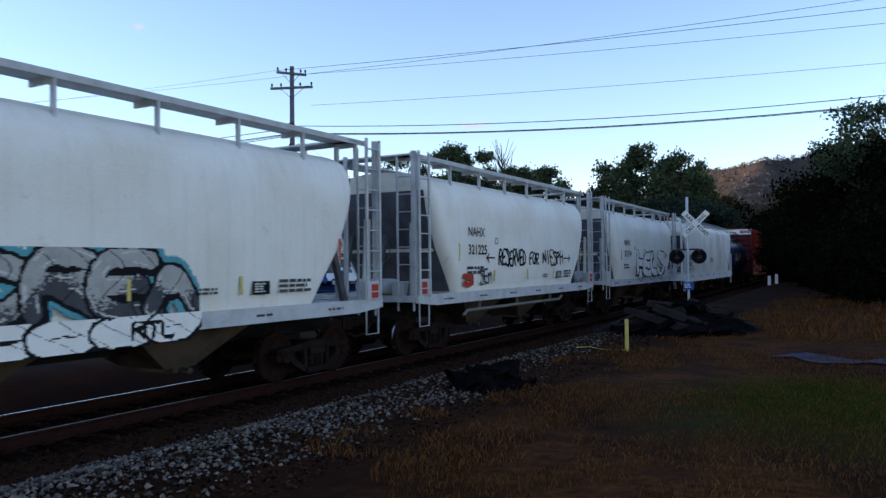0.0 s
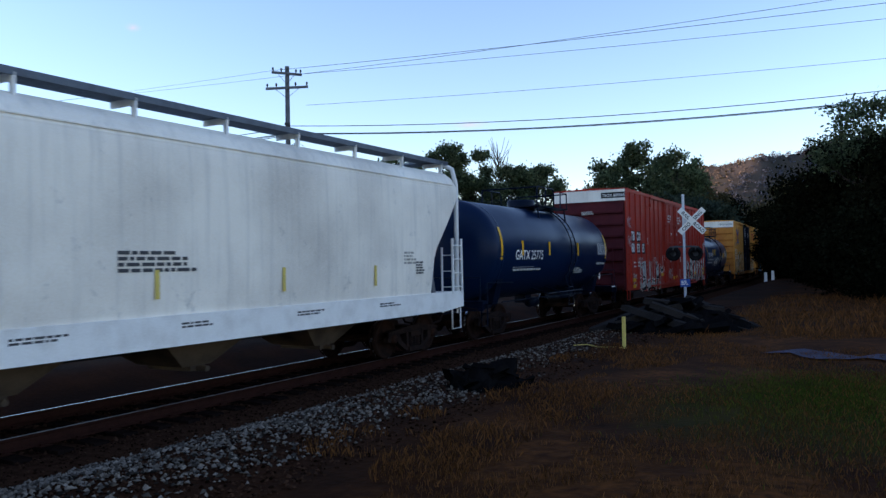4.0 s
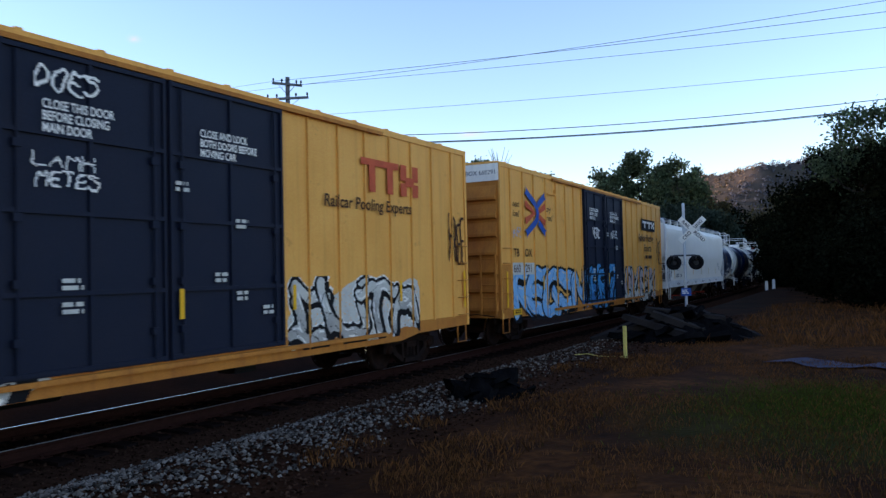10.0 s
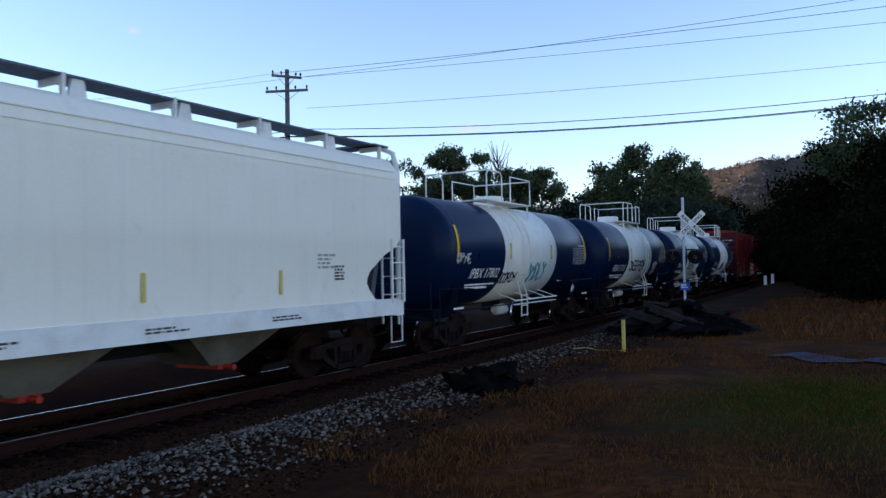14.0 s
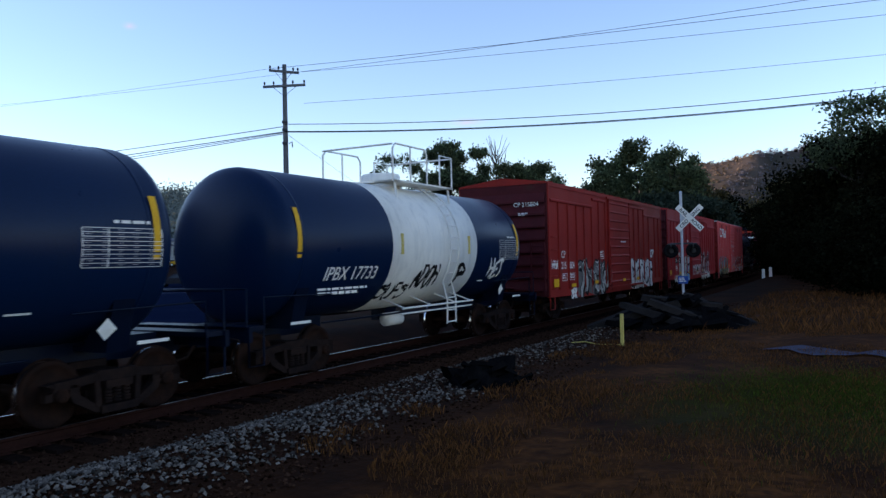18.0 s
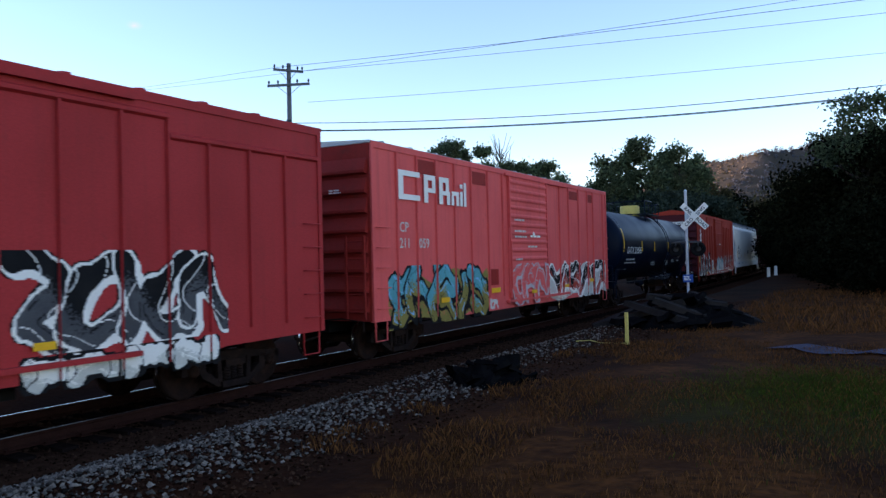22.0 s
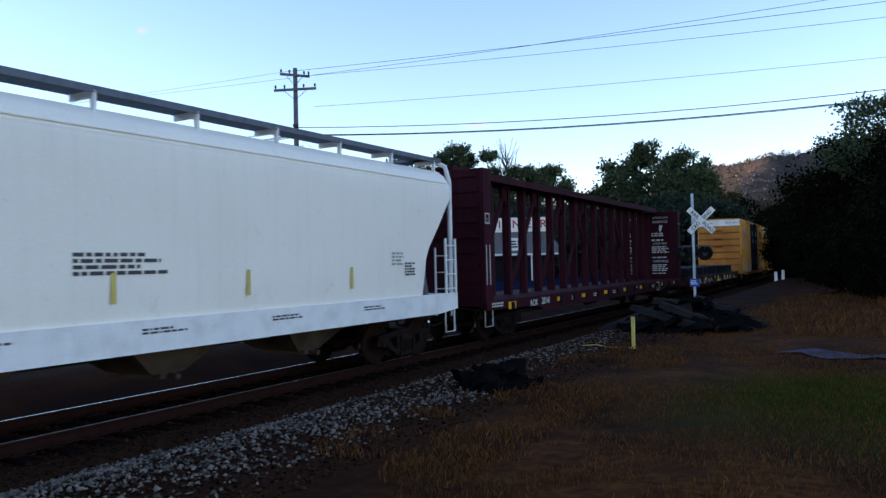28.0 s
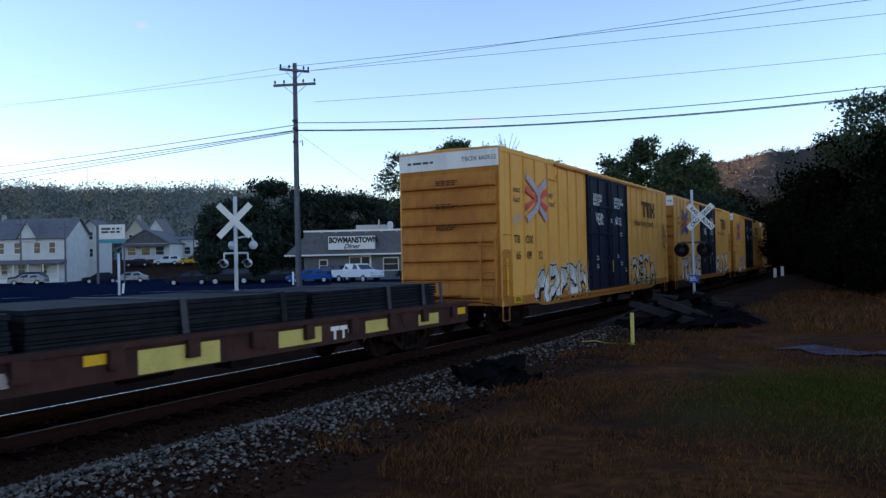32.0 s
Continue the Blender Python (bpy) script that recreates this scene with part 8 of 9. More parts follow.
for i, (x, y, hgt) in enumerate(((-7.9, 64.5, 0.85), (-7.55, 66.0, 0.95))):
    me = Mesh()
    me.prism([(-0.12, 0), (0.12, 0), (0.10, hgt), (-0.10, hgt)], "y", -0.05, 0.05)
    tagged(part("marker_post", me, "white_paint", None, "short white marker post beside the track", at=pose(x, y, 0.12)), "", "post", "marker posts")
me = Mesh()
n = 14
pts = [(-1.7 + 3.3 * i / n, 14.85 - 1.5 * i / n + 0.25 * math.sin(i * 1.1)) for i in range(n + 1)]
me.add([(x + w * 0.2, y + w * (0.34 + 0.12 * math.sin(i * 2.3)), ground_z(x, y) + 0.02) for i, (x, y) in enumerate(pts) for w in (-1, 1)], [(2 * i, 2 * i + 2, 2 * i + 3, 2 * i + 1) for i in range(n)])
M["path_stone"] = material("path_stone", (0.062, 0.056, 0.080), (0.024, 0.022, 0.03), 0.9, scale=3, bump=0.4, amount=0.6)
tagged(part("path", me, "path_stone"), "worn strip of pale bluish gravel in the grass", "path", kind="structure")

# the road and the lot beyond the line
# blue base holds the sky's reflection; the surface itself mirrors nothing
M["lot_asphalt"] = material("lot_asphalt", (0.007, 0.012, 0.030), (0.011, 0.017, 0.038), 0.95, spec=0.0, scale=0.25, fine=12, amount=0.8, bump=0.2)
M["faded_line"] = material("faded_line", (0.42, 0.42, 0.42), (0.15, 0.15, 0.16), 0.8, scale=1.5)
U, V = Vector((0.862, 0.507, 0)), Vector((-0.507, 0.862, 0))


def seen_at(side, deep):
    """A place by metres to the right of the view's axis and metres ahead."""
    return U * side + V * deep


lot = Mesh()
xs, ys = [-18.6 - 3.2 * i for i in range(41)], [-30 + 4.5 * i for i in range(36)]
lot.add([(x - BEND * max(y - START, 0) ** 2 / 2, y, ground_z(x, y) + 0.03) for y in ys for x in xs], [(j * len(xs) + i, j * len(xs) + i + 1, (j + 1) * len(xs) + i + 1, (j + 1) * len(xs) + i) for j in range(len(ys) - 1) for i in range(len(xs) - 1)])
tagged(part("pavement", lot, "lot_asphalt"), "wide grey asphalt road and parking lot across the track", "pavement", kind="structure")
for a, b in ((seen_at(-26, 40), seen_at(-20, 52)), (seen_at(-24, 60), seen_at(-4, 62)), (seen_at(-33, 52), seen_at(-24, 56))):
    d = (b - a).normalized()
    nrm = Vector((-d.y, d.x, 0)) * 0.09
    me = Mesh()
    me.add([(*(p.xy), ground_z(p.x, p.y) + 0.045) for p in (a - nrm, b - nrm, b + nrm, a + nrm)], [(0, 1, 2, 3)])
    tagged(part("road_marking", me, "faded_line"), "faded white line on the asphalt", "road marking", kind="structure")


# ---- pole and wires ----
pole = thing("utility_pole", "dark weathered wooden utility pole with two crossarms", "utility pole", at=pose(-26.75, 30.55, 0.1, 0, 0, 31))
me = Mesh()
me.tube([(0, 0, 0), (-0.02, 0, 6), (0, 0, 12.55)], 0.17, 12, r2=0.11)
part("shaft", me, "pole_wood", pole)
for z, w, tilt, d in ((12.15, 0.78, 6, -0.13), (11.40, 1.10, -2, -0.14)):
    me = Mesh()
    me.box(-w, w, d - 0.05, d + 0.05, -0.06, 0.06, m=pose(0, 0, z, 0, tilt, 0))
    arm = part("crossarm", me, "pole_wood", pole)
    for q in ((-w + 0.06, -0.28, w - 0.3, w - 0.06) if w < 1 else (-w + 0.08, -0.55, 0.45, w - 0.06)):
        me = Mesh()
        zz = z - q * math.tan(radians(tilt))
        me.lathe([(zz + 0.05, 0.02), (zz + 0.12, 0.03), (zz + 0.14, 0.055), (zz + 0.19, 0.05), (zz + 0.25, 0.045), (zz + 0.27, 0.0)], 10, "z", (q, d, 0))
        part("insulator", me, "dark_grey", arm)
    me = Mesh()
    for sg in (1, -1):
        me.tube([(sg * w * 0.55, d - 0.02, z - 0.05), (0, d, z - 0.55)], 0.015, 4)
    part("arm_brace", me, "dark_grey", arm)
me = Mesh()
for z in (9.5, 9.1, 8.4):
    me.box(-0.14, 0.14, -0.22, -0.1, z - 0.06, z + 0.06)
me.tube([(0.17, 0, 8.4), (0.32, 0, 8.5), (0.34, 0, 8.2)], 0.03, 5)
me.tube([(0.12, -0.1, 9.0), (0.13, -0.1, 0.2)], 0.018, 5)
part("cable_clamp", me, "dark_grey", pole)


def wire(a, b, sag, r, label="thin dark overhead wire"):
    a, b = Vector(a), Vector(b)
    pts = [a.lerp(b, i / 16) - Vector((0, 0, 4 * sag * (i / 16) * (1 - i / 16))) for i in range(17)]
    me = Mesh()
    me.tube(pts, r, 5)
    tagged(part("overhead_wire", me, "wire", None, label), "", "wire", "overhead wires")


def reach(a, b, k):
    a, b = Vector(a), Vector(b)
    return a + (b - a) * k


P1, P2 = (-27.4, 30.15, 12.45), (-26.1, 30.95, 12.25)
wire(P1, reach(P1, (-1.6, 33.1, 11.95), 1.7), 0.25, 0.011)
wire(P2, reach(P2, (-2.95, 32.3, 12.1), 1.7), 0.25, 0.010)
wire((-26.6, 30.6, 12.2), reach((-26.6, 30.6, 12.2), (0.1, 34.7, 11.7), 1.6), 0.25, 0.009)
wire((-25.9, 31.05, 10.6), reach((-25.9, 31.05, 10.6), (0, 39.3, 11.25), 1.6), 0.35, 0.009)
wire((-26.7, 30.45, 9.50), reach((-26.7, 30.45, 9.50), (0, 39.3, 10.31), 1.5), 0.94, 0.019, "thick black overhead cable")
wire((-26.7, 30.45, 9.12), reach((-26.7, 30.45, 9.12), (0, 39.3, 9.91), 1.5), 0.94, 0.024, "thick black overhead cable")
wire((-26.7, 30.45, 9.08), reach((-26.7, 30.45, 9.08), (0, 39.3, 9.86), 1.5), 0.94, 0.016, "thick black overhead cable")
for za, zb, r, sag in ((9.4, 10.4, 0.02, 0.15), (9.12, 9.72, 0.024, 0.03), (9.08, 9.4, 0.016, 0.03), (9.02, 9.12, 0.02, 0.02)):
    wire((-26.8, 30.5, za), reach((-26.8, 30.5, za), (-60.3, 34.0, zb), 1.5), sag, r, "thick black overhead cable")
wire(P1, reach(P1, (-50.1, 28.3, 13.1), 2), 0.3, 0.007)
wire(P2, reach(P2, (-50.1, 29.3, 13.5), 2), 0.3, 0.007)
wire((-26.7, 30.6, 9.0), (-40.5, 66.0, 6.2), 0.2, 0.008)


# ---- trees ----
def leaf_cloud(centres, n, size, seed):
    """Many small leaves, each a bent pair of triangles, round the given clump centres (x, y, z, radius)."""
    rng = np.random.RandomState(seed)
    c = np.array(centres)
    pick = rng.choice(len(c), n, p=c[:, 3] ** 2 / (c[:, 3] ** 2).sum())
    p = c[pick, :3] + rng.normal(size=(n, 3)) * (c[pick, 3] * 0.62)[:, None] * np.array((1, 1, 0.8))
    a = rng.normal(size=(n, 3))
    a /= np.linalg.norm(a, axis=1)[:, None]
    b = np.cross(a, rng.normal(size=(n, 3)))
    b /= np.linalg.norm(b, axis=1)[:, None]
    s = size * rng.uniform(0.6, 1.4, n)[:, None]
    v = np.stack([p - a * s, p + b * s * 0.55, p + a * s, p - b * s * 0.55], 1).reshape(-1, 3)
    return v, np.arange(4 * n).reshape(-1, 4)


def tree(x, y, top, width, leaves, mat, seed, base=None, leaf=0.3, low=0.3, limbs=7, name="tree", label="dark green leafy tree", squash=1.0, clumps=46):
    rng = random.Random(seed)
    g0 = ground_z(x, y) if base is None else base
    H = top - g0
    t = thing(name, label, name.replace("_", " "), "trees", at=pose(x, y, g0 - 0.1))
    me = Mesh()
    r = 0.03 * H + 0.05
    me.tube([(0, 0, 0), (rng.uniform(-0.02, 0.02) * H, rng.uniform(-0.02, 0.02) * H, H * 0.4), (rng.uniform(-0.04, 0.04) * H, 0, H * 0.85)], r * 0.6, 8, r2=0.04)
    trunk = part("trunk", me, "bark", t)
    centres = []
    for i in range(limbs):
        a = 2 * math.pi * (i + rng.random() * 0.6) / limbs
        z0 = H * rng.uniform(low * 0.8, 0.65)
        q = width * 0.5 * rng.uniform(0.55, 0.9)
        z1 = z0 + H * rng.uniform(0.08, 0.28)
        me = Mesh()
        me.tube([(0, 0, z0), (q * 0.5 * math.cos(a), q * 0.5 * math.sin(a), z0 + (z1 - z0) * 0.35), (q * math.cos(a), q * math.sin(a), z1)], r * 0.28, 5, r2=0.02)
        part("limb", me, "bark", trunk)
        if leaves:
            centres.append((q * math.cos(a), q * math.sin(a), z1, width * rng.uniform(0.10, 0.17)))
    if leaves:
        for i in range(int(clumps * 1.35)):
            u = rng.uniform(low, 1.0)
            mid = 0.5 * (low + 1.0)
            half = width * 0.5 * math.sqrt(max(0.10, 1 - ((u - mid) / (1.04 - mid)) ** 2)) * squash
            a, q = rng.uniform(0, 6.28), rng.random() ** 0.5
            rad = width * rng.uniform(0.05, 0.125)
            centres.append((half * q * math.cos(a), half * q * math.sin(a), min(u * H, H - rad * 0.8), rad))
        v, f = leaf_cloud(centres, int(leaves * 2.2), leaf * 0.78, seed)
        me = bpy.data.meshes.new("crown")
        me.from_pydata(v.tolist(), [], f.tolist())
        me.materials.append(M[mat])
        part("crown", me, None, t)
    else:
        for i in range(120):
            a, z0 = rng.uniform(0, 6.28), H * rng.uniform(0.35, 0.88)
            q = width * 0.5 * rng.uniform(0.3, 1.0) * (1.2 - z0 / H)
            rise = H * rng.uniform(0.06, 0.2)
            bend = rng.uniform(-0.4, 0.4)
            me = Mesh()
            me.tube([(0, 0, z0), (q * 0.5 * math.cos(a), q * 0.5 * math.sin(a), z0 + rise * 0.35), (q * math.cos(a + bend), q * math.sin(a + bend), z0 + rise)], 0.07, 4, r2=0.03)
            part("twig", me, "bark", trunk)
    return t


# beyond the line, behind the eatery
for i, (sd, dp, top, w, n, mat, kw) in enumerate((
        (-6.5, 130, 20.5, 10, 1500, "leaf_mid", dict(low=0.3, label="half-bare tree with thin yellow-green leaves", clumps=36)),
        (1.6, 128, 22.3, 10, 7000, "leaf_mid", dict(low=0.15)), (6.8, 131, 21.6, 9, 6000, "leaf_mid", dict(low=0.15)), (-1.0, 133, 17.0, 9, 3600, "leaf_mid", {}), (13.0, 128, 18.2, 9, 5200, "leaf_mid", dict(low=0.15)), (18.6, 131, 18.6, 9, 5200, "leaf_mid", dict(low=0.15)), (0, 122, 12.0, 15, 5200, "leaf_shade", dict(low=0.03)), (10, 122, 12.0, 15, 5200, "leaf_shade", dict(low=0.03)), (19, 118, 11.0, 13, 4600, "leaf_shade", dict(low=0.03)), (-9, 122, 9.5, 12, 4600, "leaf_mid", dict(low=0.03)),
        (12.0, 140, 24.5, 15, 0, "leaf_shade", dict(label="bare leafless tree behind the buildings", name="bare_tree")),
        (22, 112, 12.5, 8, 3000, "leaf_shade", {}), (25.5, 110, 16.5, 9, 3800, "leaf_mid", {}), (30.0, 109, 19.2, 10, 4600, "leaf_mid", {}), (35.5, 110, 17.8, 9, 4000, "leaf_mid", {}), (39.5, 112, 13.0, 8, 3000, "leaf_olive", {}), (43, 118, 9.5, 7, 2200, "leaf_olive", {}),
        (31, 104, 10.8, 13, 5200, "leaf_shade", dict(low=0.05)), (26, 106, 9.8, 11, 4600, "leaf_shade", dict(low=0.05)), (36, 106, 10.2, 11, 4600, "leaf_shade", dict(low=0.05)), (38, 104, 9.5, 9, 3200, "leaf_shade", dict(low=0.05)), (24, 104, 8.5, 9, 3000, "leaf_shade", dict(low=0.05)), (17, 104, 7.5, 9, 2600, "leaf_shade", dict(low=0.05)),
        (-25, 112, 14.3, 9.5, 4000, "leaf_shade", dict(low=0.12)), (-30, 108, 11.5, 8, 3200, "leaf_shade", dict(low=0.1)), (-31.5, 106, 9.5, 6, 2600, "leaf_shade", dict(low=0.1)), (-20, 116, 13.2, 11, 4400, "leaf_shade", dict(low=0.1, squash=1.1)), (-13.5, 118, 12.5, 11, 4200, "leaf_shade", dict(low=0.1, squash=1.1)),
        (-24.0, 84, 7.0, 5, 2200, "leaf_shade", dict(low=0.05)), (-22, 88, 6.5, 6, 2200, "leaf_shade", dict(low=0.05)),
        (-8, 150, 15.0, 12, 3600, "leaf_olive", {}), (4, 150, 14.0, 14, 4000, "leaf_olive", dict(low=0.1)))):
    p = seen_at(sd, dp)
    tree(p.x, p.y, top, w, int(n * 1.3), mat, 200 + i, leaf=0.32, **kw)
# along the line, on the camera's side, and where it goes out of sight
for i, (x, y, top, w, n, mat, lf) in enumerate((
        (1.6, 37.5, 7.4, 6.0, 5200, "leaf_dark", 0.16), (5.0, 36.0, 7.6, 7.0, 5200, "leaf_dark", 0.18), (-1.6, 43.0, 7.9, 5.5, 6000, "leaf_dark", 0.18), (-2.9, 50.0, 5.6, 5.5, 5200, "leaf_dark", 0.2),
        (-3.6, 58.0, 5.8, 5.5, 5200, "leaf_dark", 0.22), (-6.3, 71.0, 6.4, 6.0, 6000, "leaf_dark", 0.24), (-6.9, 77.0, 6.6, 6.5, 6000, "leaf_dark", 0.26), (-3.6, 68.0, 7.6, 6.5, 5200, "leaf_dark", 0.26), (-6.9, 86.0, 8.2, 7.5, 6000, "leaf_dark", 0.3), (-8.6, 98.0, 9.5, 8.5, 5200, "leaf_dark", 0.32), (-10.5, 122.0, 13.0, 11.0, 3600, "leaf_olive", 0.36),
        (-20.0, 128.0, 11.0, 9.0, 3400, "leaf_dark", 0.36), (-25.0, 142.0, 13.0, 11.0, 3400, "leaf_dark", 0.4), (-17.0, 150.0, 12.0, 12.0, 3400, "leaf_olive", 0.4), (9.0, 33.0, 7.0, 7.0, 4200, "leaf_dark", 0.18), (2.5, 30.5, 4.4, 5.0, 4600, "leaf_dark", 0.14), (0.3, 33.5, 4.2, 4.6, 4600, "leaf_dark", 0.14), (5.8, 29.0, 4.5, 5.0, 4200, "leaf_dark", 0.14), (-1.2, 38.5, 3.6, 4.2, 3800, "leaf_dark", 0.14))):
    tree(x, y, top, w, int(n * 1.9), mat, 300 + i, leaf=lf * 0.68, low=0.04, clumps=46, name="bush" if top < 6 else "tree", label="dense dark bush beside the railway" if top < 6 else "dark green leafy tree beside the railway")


tree(-0.6, 39.5, 9.2, 4.4, 3000, "leaf_mid", 340, leaf=0.11, low=0.66, clumps=40, label="tall tree with thin pale leaves above the dark bushes")
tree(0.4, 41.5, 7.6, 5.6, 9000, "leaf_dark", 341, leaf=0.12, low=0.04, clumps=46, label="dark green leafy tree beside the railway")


def woods(name, label, places, n, size, mat, seed):
    v, f = leaf_cloud(places, n, size, seed)
    me = bpy.data.meshes.new(name)
    me.from_pydata(v.tolist(), [], f.tolist())
    me.materials.append(M[mat])
    return tagged(new(name, me), label, "woods", kind="stuff")


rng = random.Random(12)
spots = {"wood_bare_shaded": [], "leaf_olive": [], "scrub_sunlit": []}
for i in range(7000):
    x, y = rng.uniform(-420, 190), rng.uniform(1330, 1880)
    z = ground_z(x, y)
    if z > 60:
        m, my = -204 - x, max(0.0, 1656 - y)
        # dry marks the shoulder that gets the sunlit colour, the rest the shaded one
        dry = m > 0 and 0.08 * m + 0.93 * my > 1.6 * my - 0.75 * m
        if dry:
            spots[rng.choice(("scrub_sunlit", "scrub_sunlit", "scrub_sunlit", "wood_bare_shaded", "leaf_olive"))].append((x, y, z, rng.uniform(2.0, 4.5)))
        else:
            spots["wood_bare_shaded"].append((x, y, z + rng.uniform(0, 2), rng.uniform(3.0, 6.0)))
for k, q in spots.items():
    woods("mountain_woods", "woods on the far mountain, coloured as sunlit shoulder and shaded front", q, len(q) * 24, 1.5, k, 6)
places = {"woods_hazy_grey": [], "woods_hazy_rust": []}
for i in range(1900):
    sd, dp = rng.uniform(-420, 60), rng.uniform(190, 470)
    p = seen_at(sd, dp)
    if p.x > -90 and p.y < 200:
        continue
    k = rng.choice(("woods_hazy_grey", "woods_hazy_grey", "woods_hazy_grey", "woods_hazy_rust"))
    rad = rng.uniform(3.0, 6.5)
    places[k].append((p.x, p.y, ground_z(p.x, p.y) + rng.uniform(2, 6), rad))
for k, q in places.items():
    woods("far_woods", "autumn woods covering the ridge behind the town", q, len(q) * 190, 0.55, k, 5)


# ---- thin clouds, far off ----
for x, y, z, w, hgt in ((-1370, 2614, 541, 105, 24), (-2260, 1778, 856, 36, 22)):
    disc = Mesh()
    disc.add([(math.cos(2 * math.pi * i / 24), 0, math.sin(2 * math.pi * i / 24)) for i in range(24)], [tuple(range(24))])
    turn = Matrix.LocRotScale((x, y, z), Euler((0, 0, math.atan2(-x, y))), (w, 1, hgt))
    tagged(part("cloud", disc, "thin_cloud", None, "small thin pink cloud in the evening sky", at=turn), "", "cloud", kind="structure")


# ---- dry grass and weeds on the camera's side ----
def grass(name, label, count, where, hgt, mat, seed):
    rng = np.random.RandomState(seed)
    V, F = [], []
    for i in range(count):
        x, y = where(rng)
        z = ground_z(x, y)
        a = rng.uniform(0, 6.28)
        h = hgt * rng.uniform(0.4, 1.3)
        w = 0.003 + 0.014 * h
        dx, dy = w * math.cos(a), w * math.sin(a)
        lx, ly = rng.normal(0, 0.35 * h, 2)
        V += [(x - dx, y - dy, z - 0.01), (x + dx, y + dy, z - 0.01), (x + lx * 0.4 + dx * 0.5, y + ly * 0.4 + dy * 0.5, z + h * 0.6), (x + lx, y + ly, z + h)]
        F += [(4 * i, 4 * i + 1, 4 * i + 2), (4 * i, 4 * i + 2, 4 * i + 3)]
    me = bpy.data.meshes.new(name)
    me.from_pydata(V, [], F)
    me.materials.append(M[mat])
    return tagged(new(name, me), label, "grass", kind="stuff")


M["grass_dry"] = material("grass_dry", (0.128, 0.050, 0.014), (0.040, 0.014, 0.005), 0.95, spec=0.08, spread=0.7, bump=0, scale=0.8)
M["grass_green"] = material("grass_green", (0.040, 0.054, 0.005), (0.105, 0.072, 0.014), 0.95, spec=0.08, spread=0.6, bump=0, scale=0.8)


def patchy(x0, x1, y0, y1, cut, off, seed):
    def pick(rng):
        while True:
            x, y = rng.uniform(x0, x1), y0 + (y1 - y0) * rng.rand() ** 1.3
            if noise.noise(Vector((x * 0.55 + seed, y * 0.4, 0))) + 0.5 * noise.noise(Vector((x * 1.7, y * 1.5, seed))) > cut and off_track(x, y) > off + 0.5 * noise.noise(Vector((x, y, 4))):
                return x, y
    return pick


grass("dry_grass", "short dry brown grass over dark soil", 100000, patchy(-5.2, 9, 3.4, 26, -0.06, 6.6, 1), 0.05, "grass_dry", 1)
grass("weeds", "thin dry weeds at the edge of the gravel", 6000, patchy(-6.4, -3, 3.4, 20, 0.05, 5.5, 5), 0.08, "grass_dry", 2)
green = lambda rng: (-0.6 + rng.normal(0, 0.8), 10.3 + rng.normal(0, 1.0)) if rng.rand() < 0.45 else (1.6 + rng.normal(0, 1.5), 9.2 + rng.normal(0, 1.3))
grass("green_grass", "patch of green grass among the dry", 26000, green, 0.05, "grass_green", 3)
grass("bank_grass", "rough dry grass below the bushes", 9000, patchy(-4, 9, 18, 36, -0.3, 6.5, 9), 0.2, "grass_dry", 4)


# ---- the town beyond the lot ----
M["siding_grey"] = material("siding_grey", (0.17, 0.165, 0.165), (0.12, 0.12, 0.12), 0.7, scale=1.5, bump=0.1)
M["siding_white"] = material("siding_white", (0.68, 0.66, 0.61), (0.52, 0.50, 0.47), 0.7, scale=1.0, bump=0.1)
M["siding_tan"] = material("siding_tan", (0.50, 0.44, 0.34), (0.4, 0.35, 0.27), 0.7, scale=1.0, bump=0.1)
M["roof_grey"] = material("roof_grey", (0.16, 0.155, 0.165), (0.11, 0.105, 0.11), 0.85, scale=1.2, fine=14, bump=0.3)
M["roof_shingle"] = material("roof_shingle", (0.14, 0.128, 0.125), (0.085, 0.078, 0.076), 0.85, scale=2.0, fine=10, bump=0.4, streak=0.3)
M["field_stone"] = material("field_stone", (0.36, 0.34, 0.32), (0.16, 0.145, 0.13), 0.8, spread=0.4, scale=2.5, fine=9, bump=0.5)
M["shade_dark"] = material("shade_dark", (0.012, 0.012, 0.014), (0.02, 0.02, 0.022), 0.8, bump=0.05)


def at_view(side, deep, turn=0.0):
    p = seen_at(side, deep)
    return pose(p.x, p.y, ground_z(p.x, p.y), 0, 0, 30.5 + turn)


def window(parent, x, y, z, w, h, name="window"):
    """A framed, two-sash window in a wall that faces -y."""
    me = Mesh()
    for a, b, c, d in ((x - w / 2 - 0.09, x + w / 2 + 0.09, z - 0.10, z), (x - w / 2 - 0.09, x + w / 2 + 0.09, z + h, z + h + 0.12), (x - w / 2 - 0.09, x - w / 2, z, z + h), (x + w / 2, x + w / 2 + 0.09, z, z + h), (x - w / 2, x + w / 2, z + h / 2 - 0.03, z + h / 2 + 0.03)):
        me.box(a, b, y - 0.07, y + 0.02, c, d)
    win = part(name, me, "white_paint", parent)
    me = Mesh()
    me.box(x - w / 2, x + w / 2, y - 0.03, y - 0.01, z, z + h)
    part("pane", me, "glass", win)


# the eatery: a long low building under a mansard roof
eatery = thing("diner_building", "low grey diner with a shingled mansard roof and a white signboard", "building", at=at_view(-15.7, 86))
EW = 27.6
me = Mesh()
me.box(0, EW, 0, 12, 0, 3.3)
part("wall", me, "siding_grey", eatery)
me = Mesh()
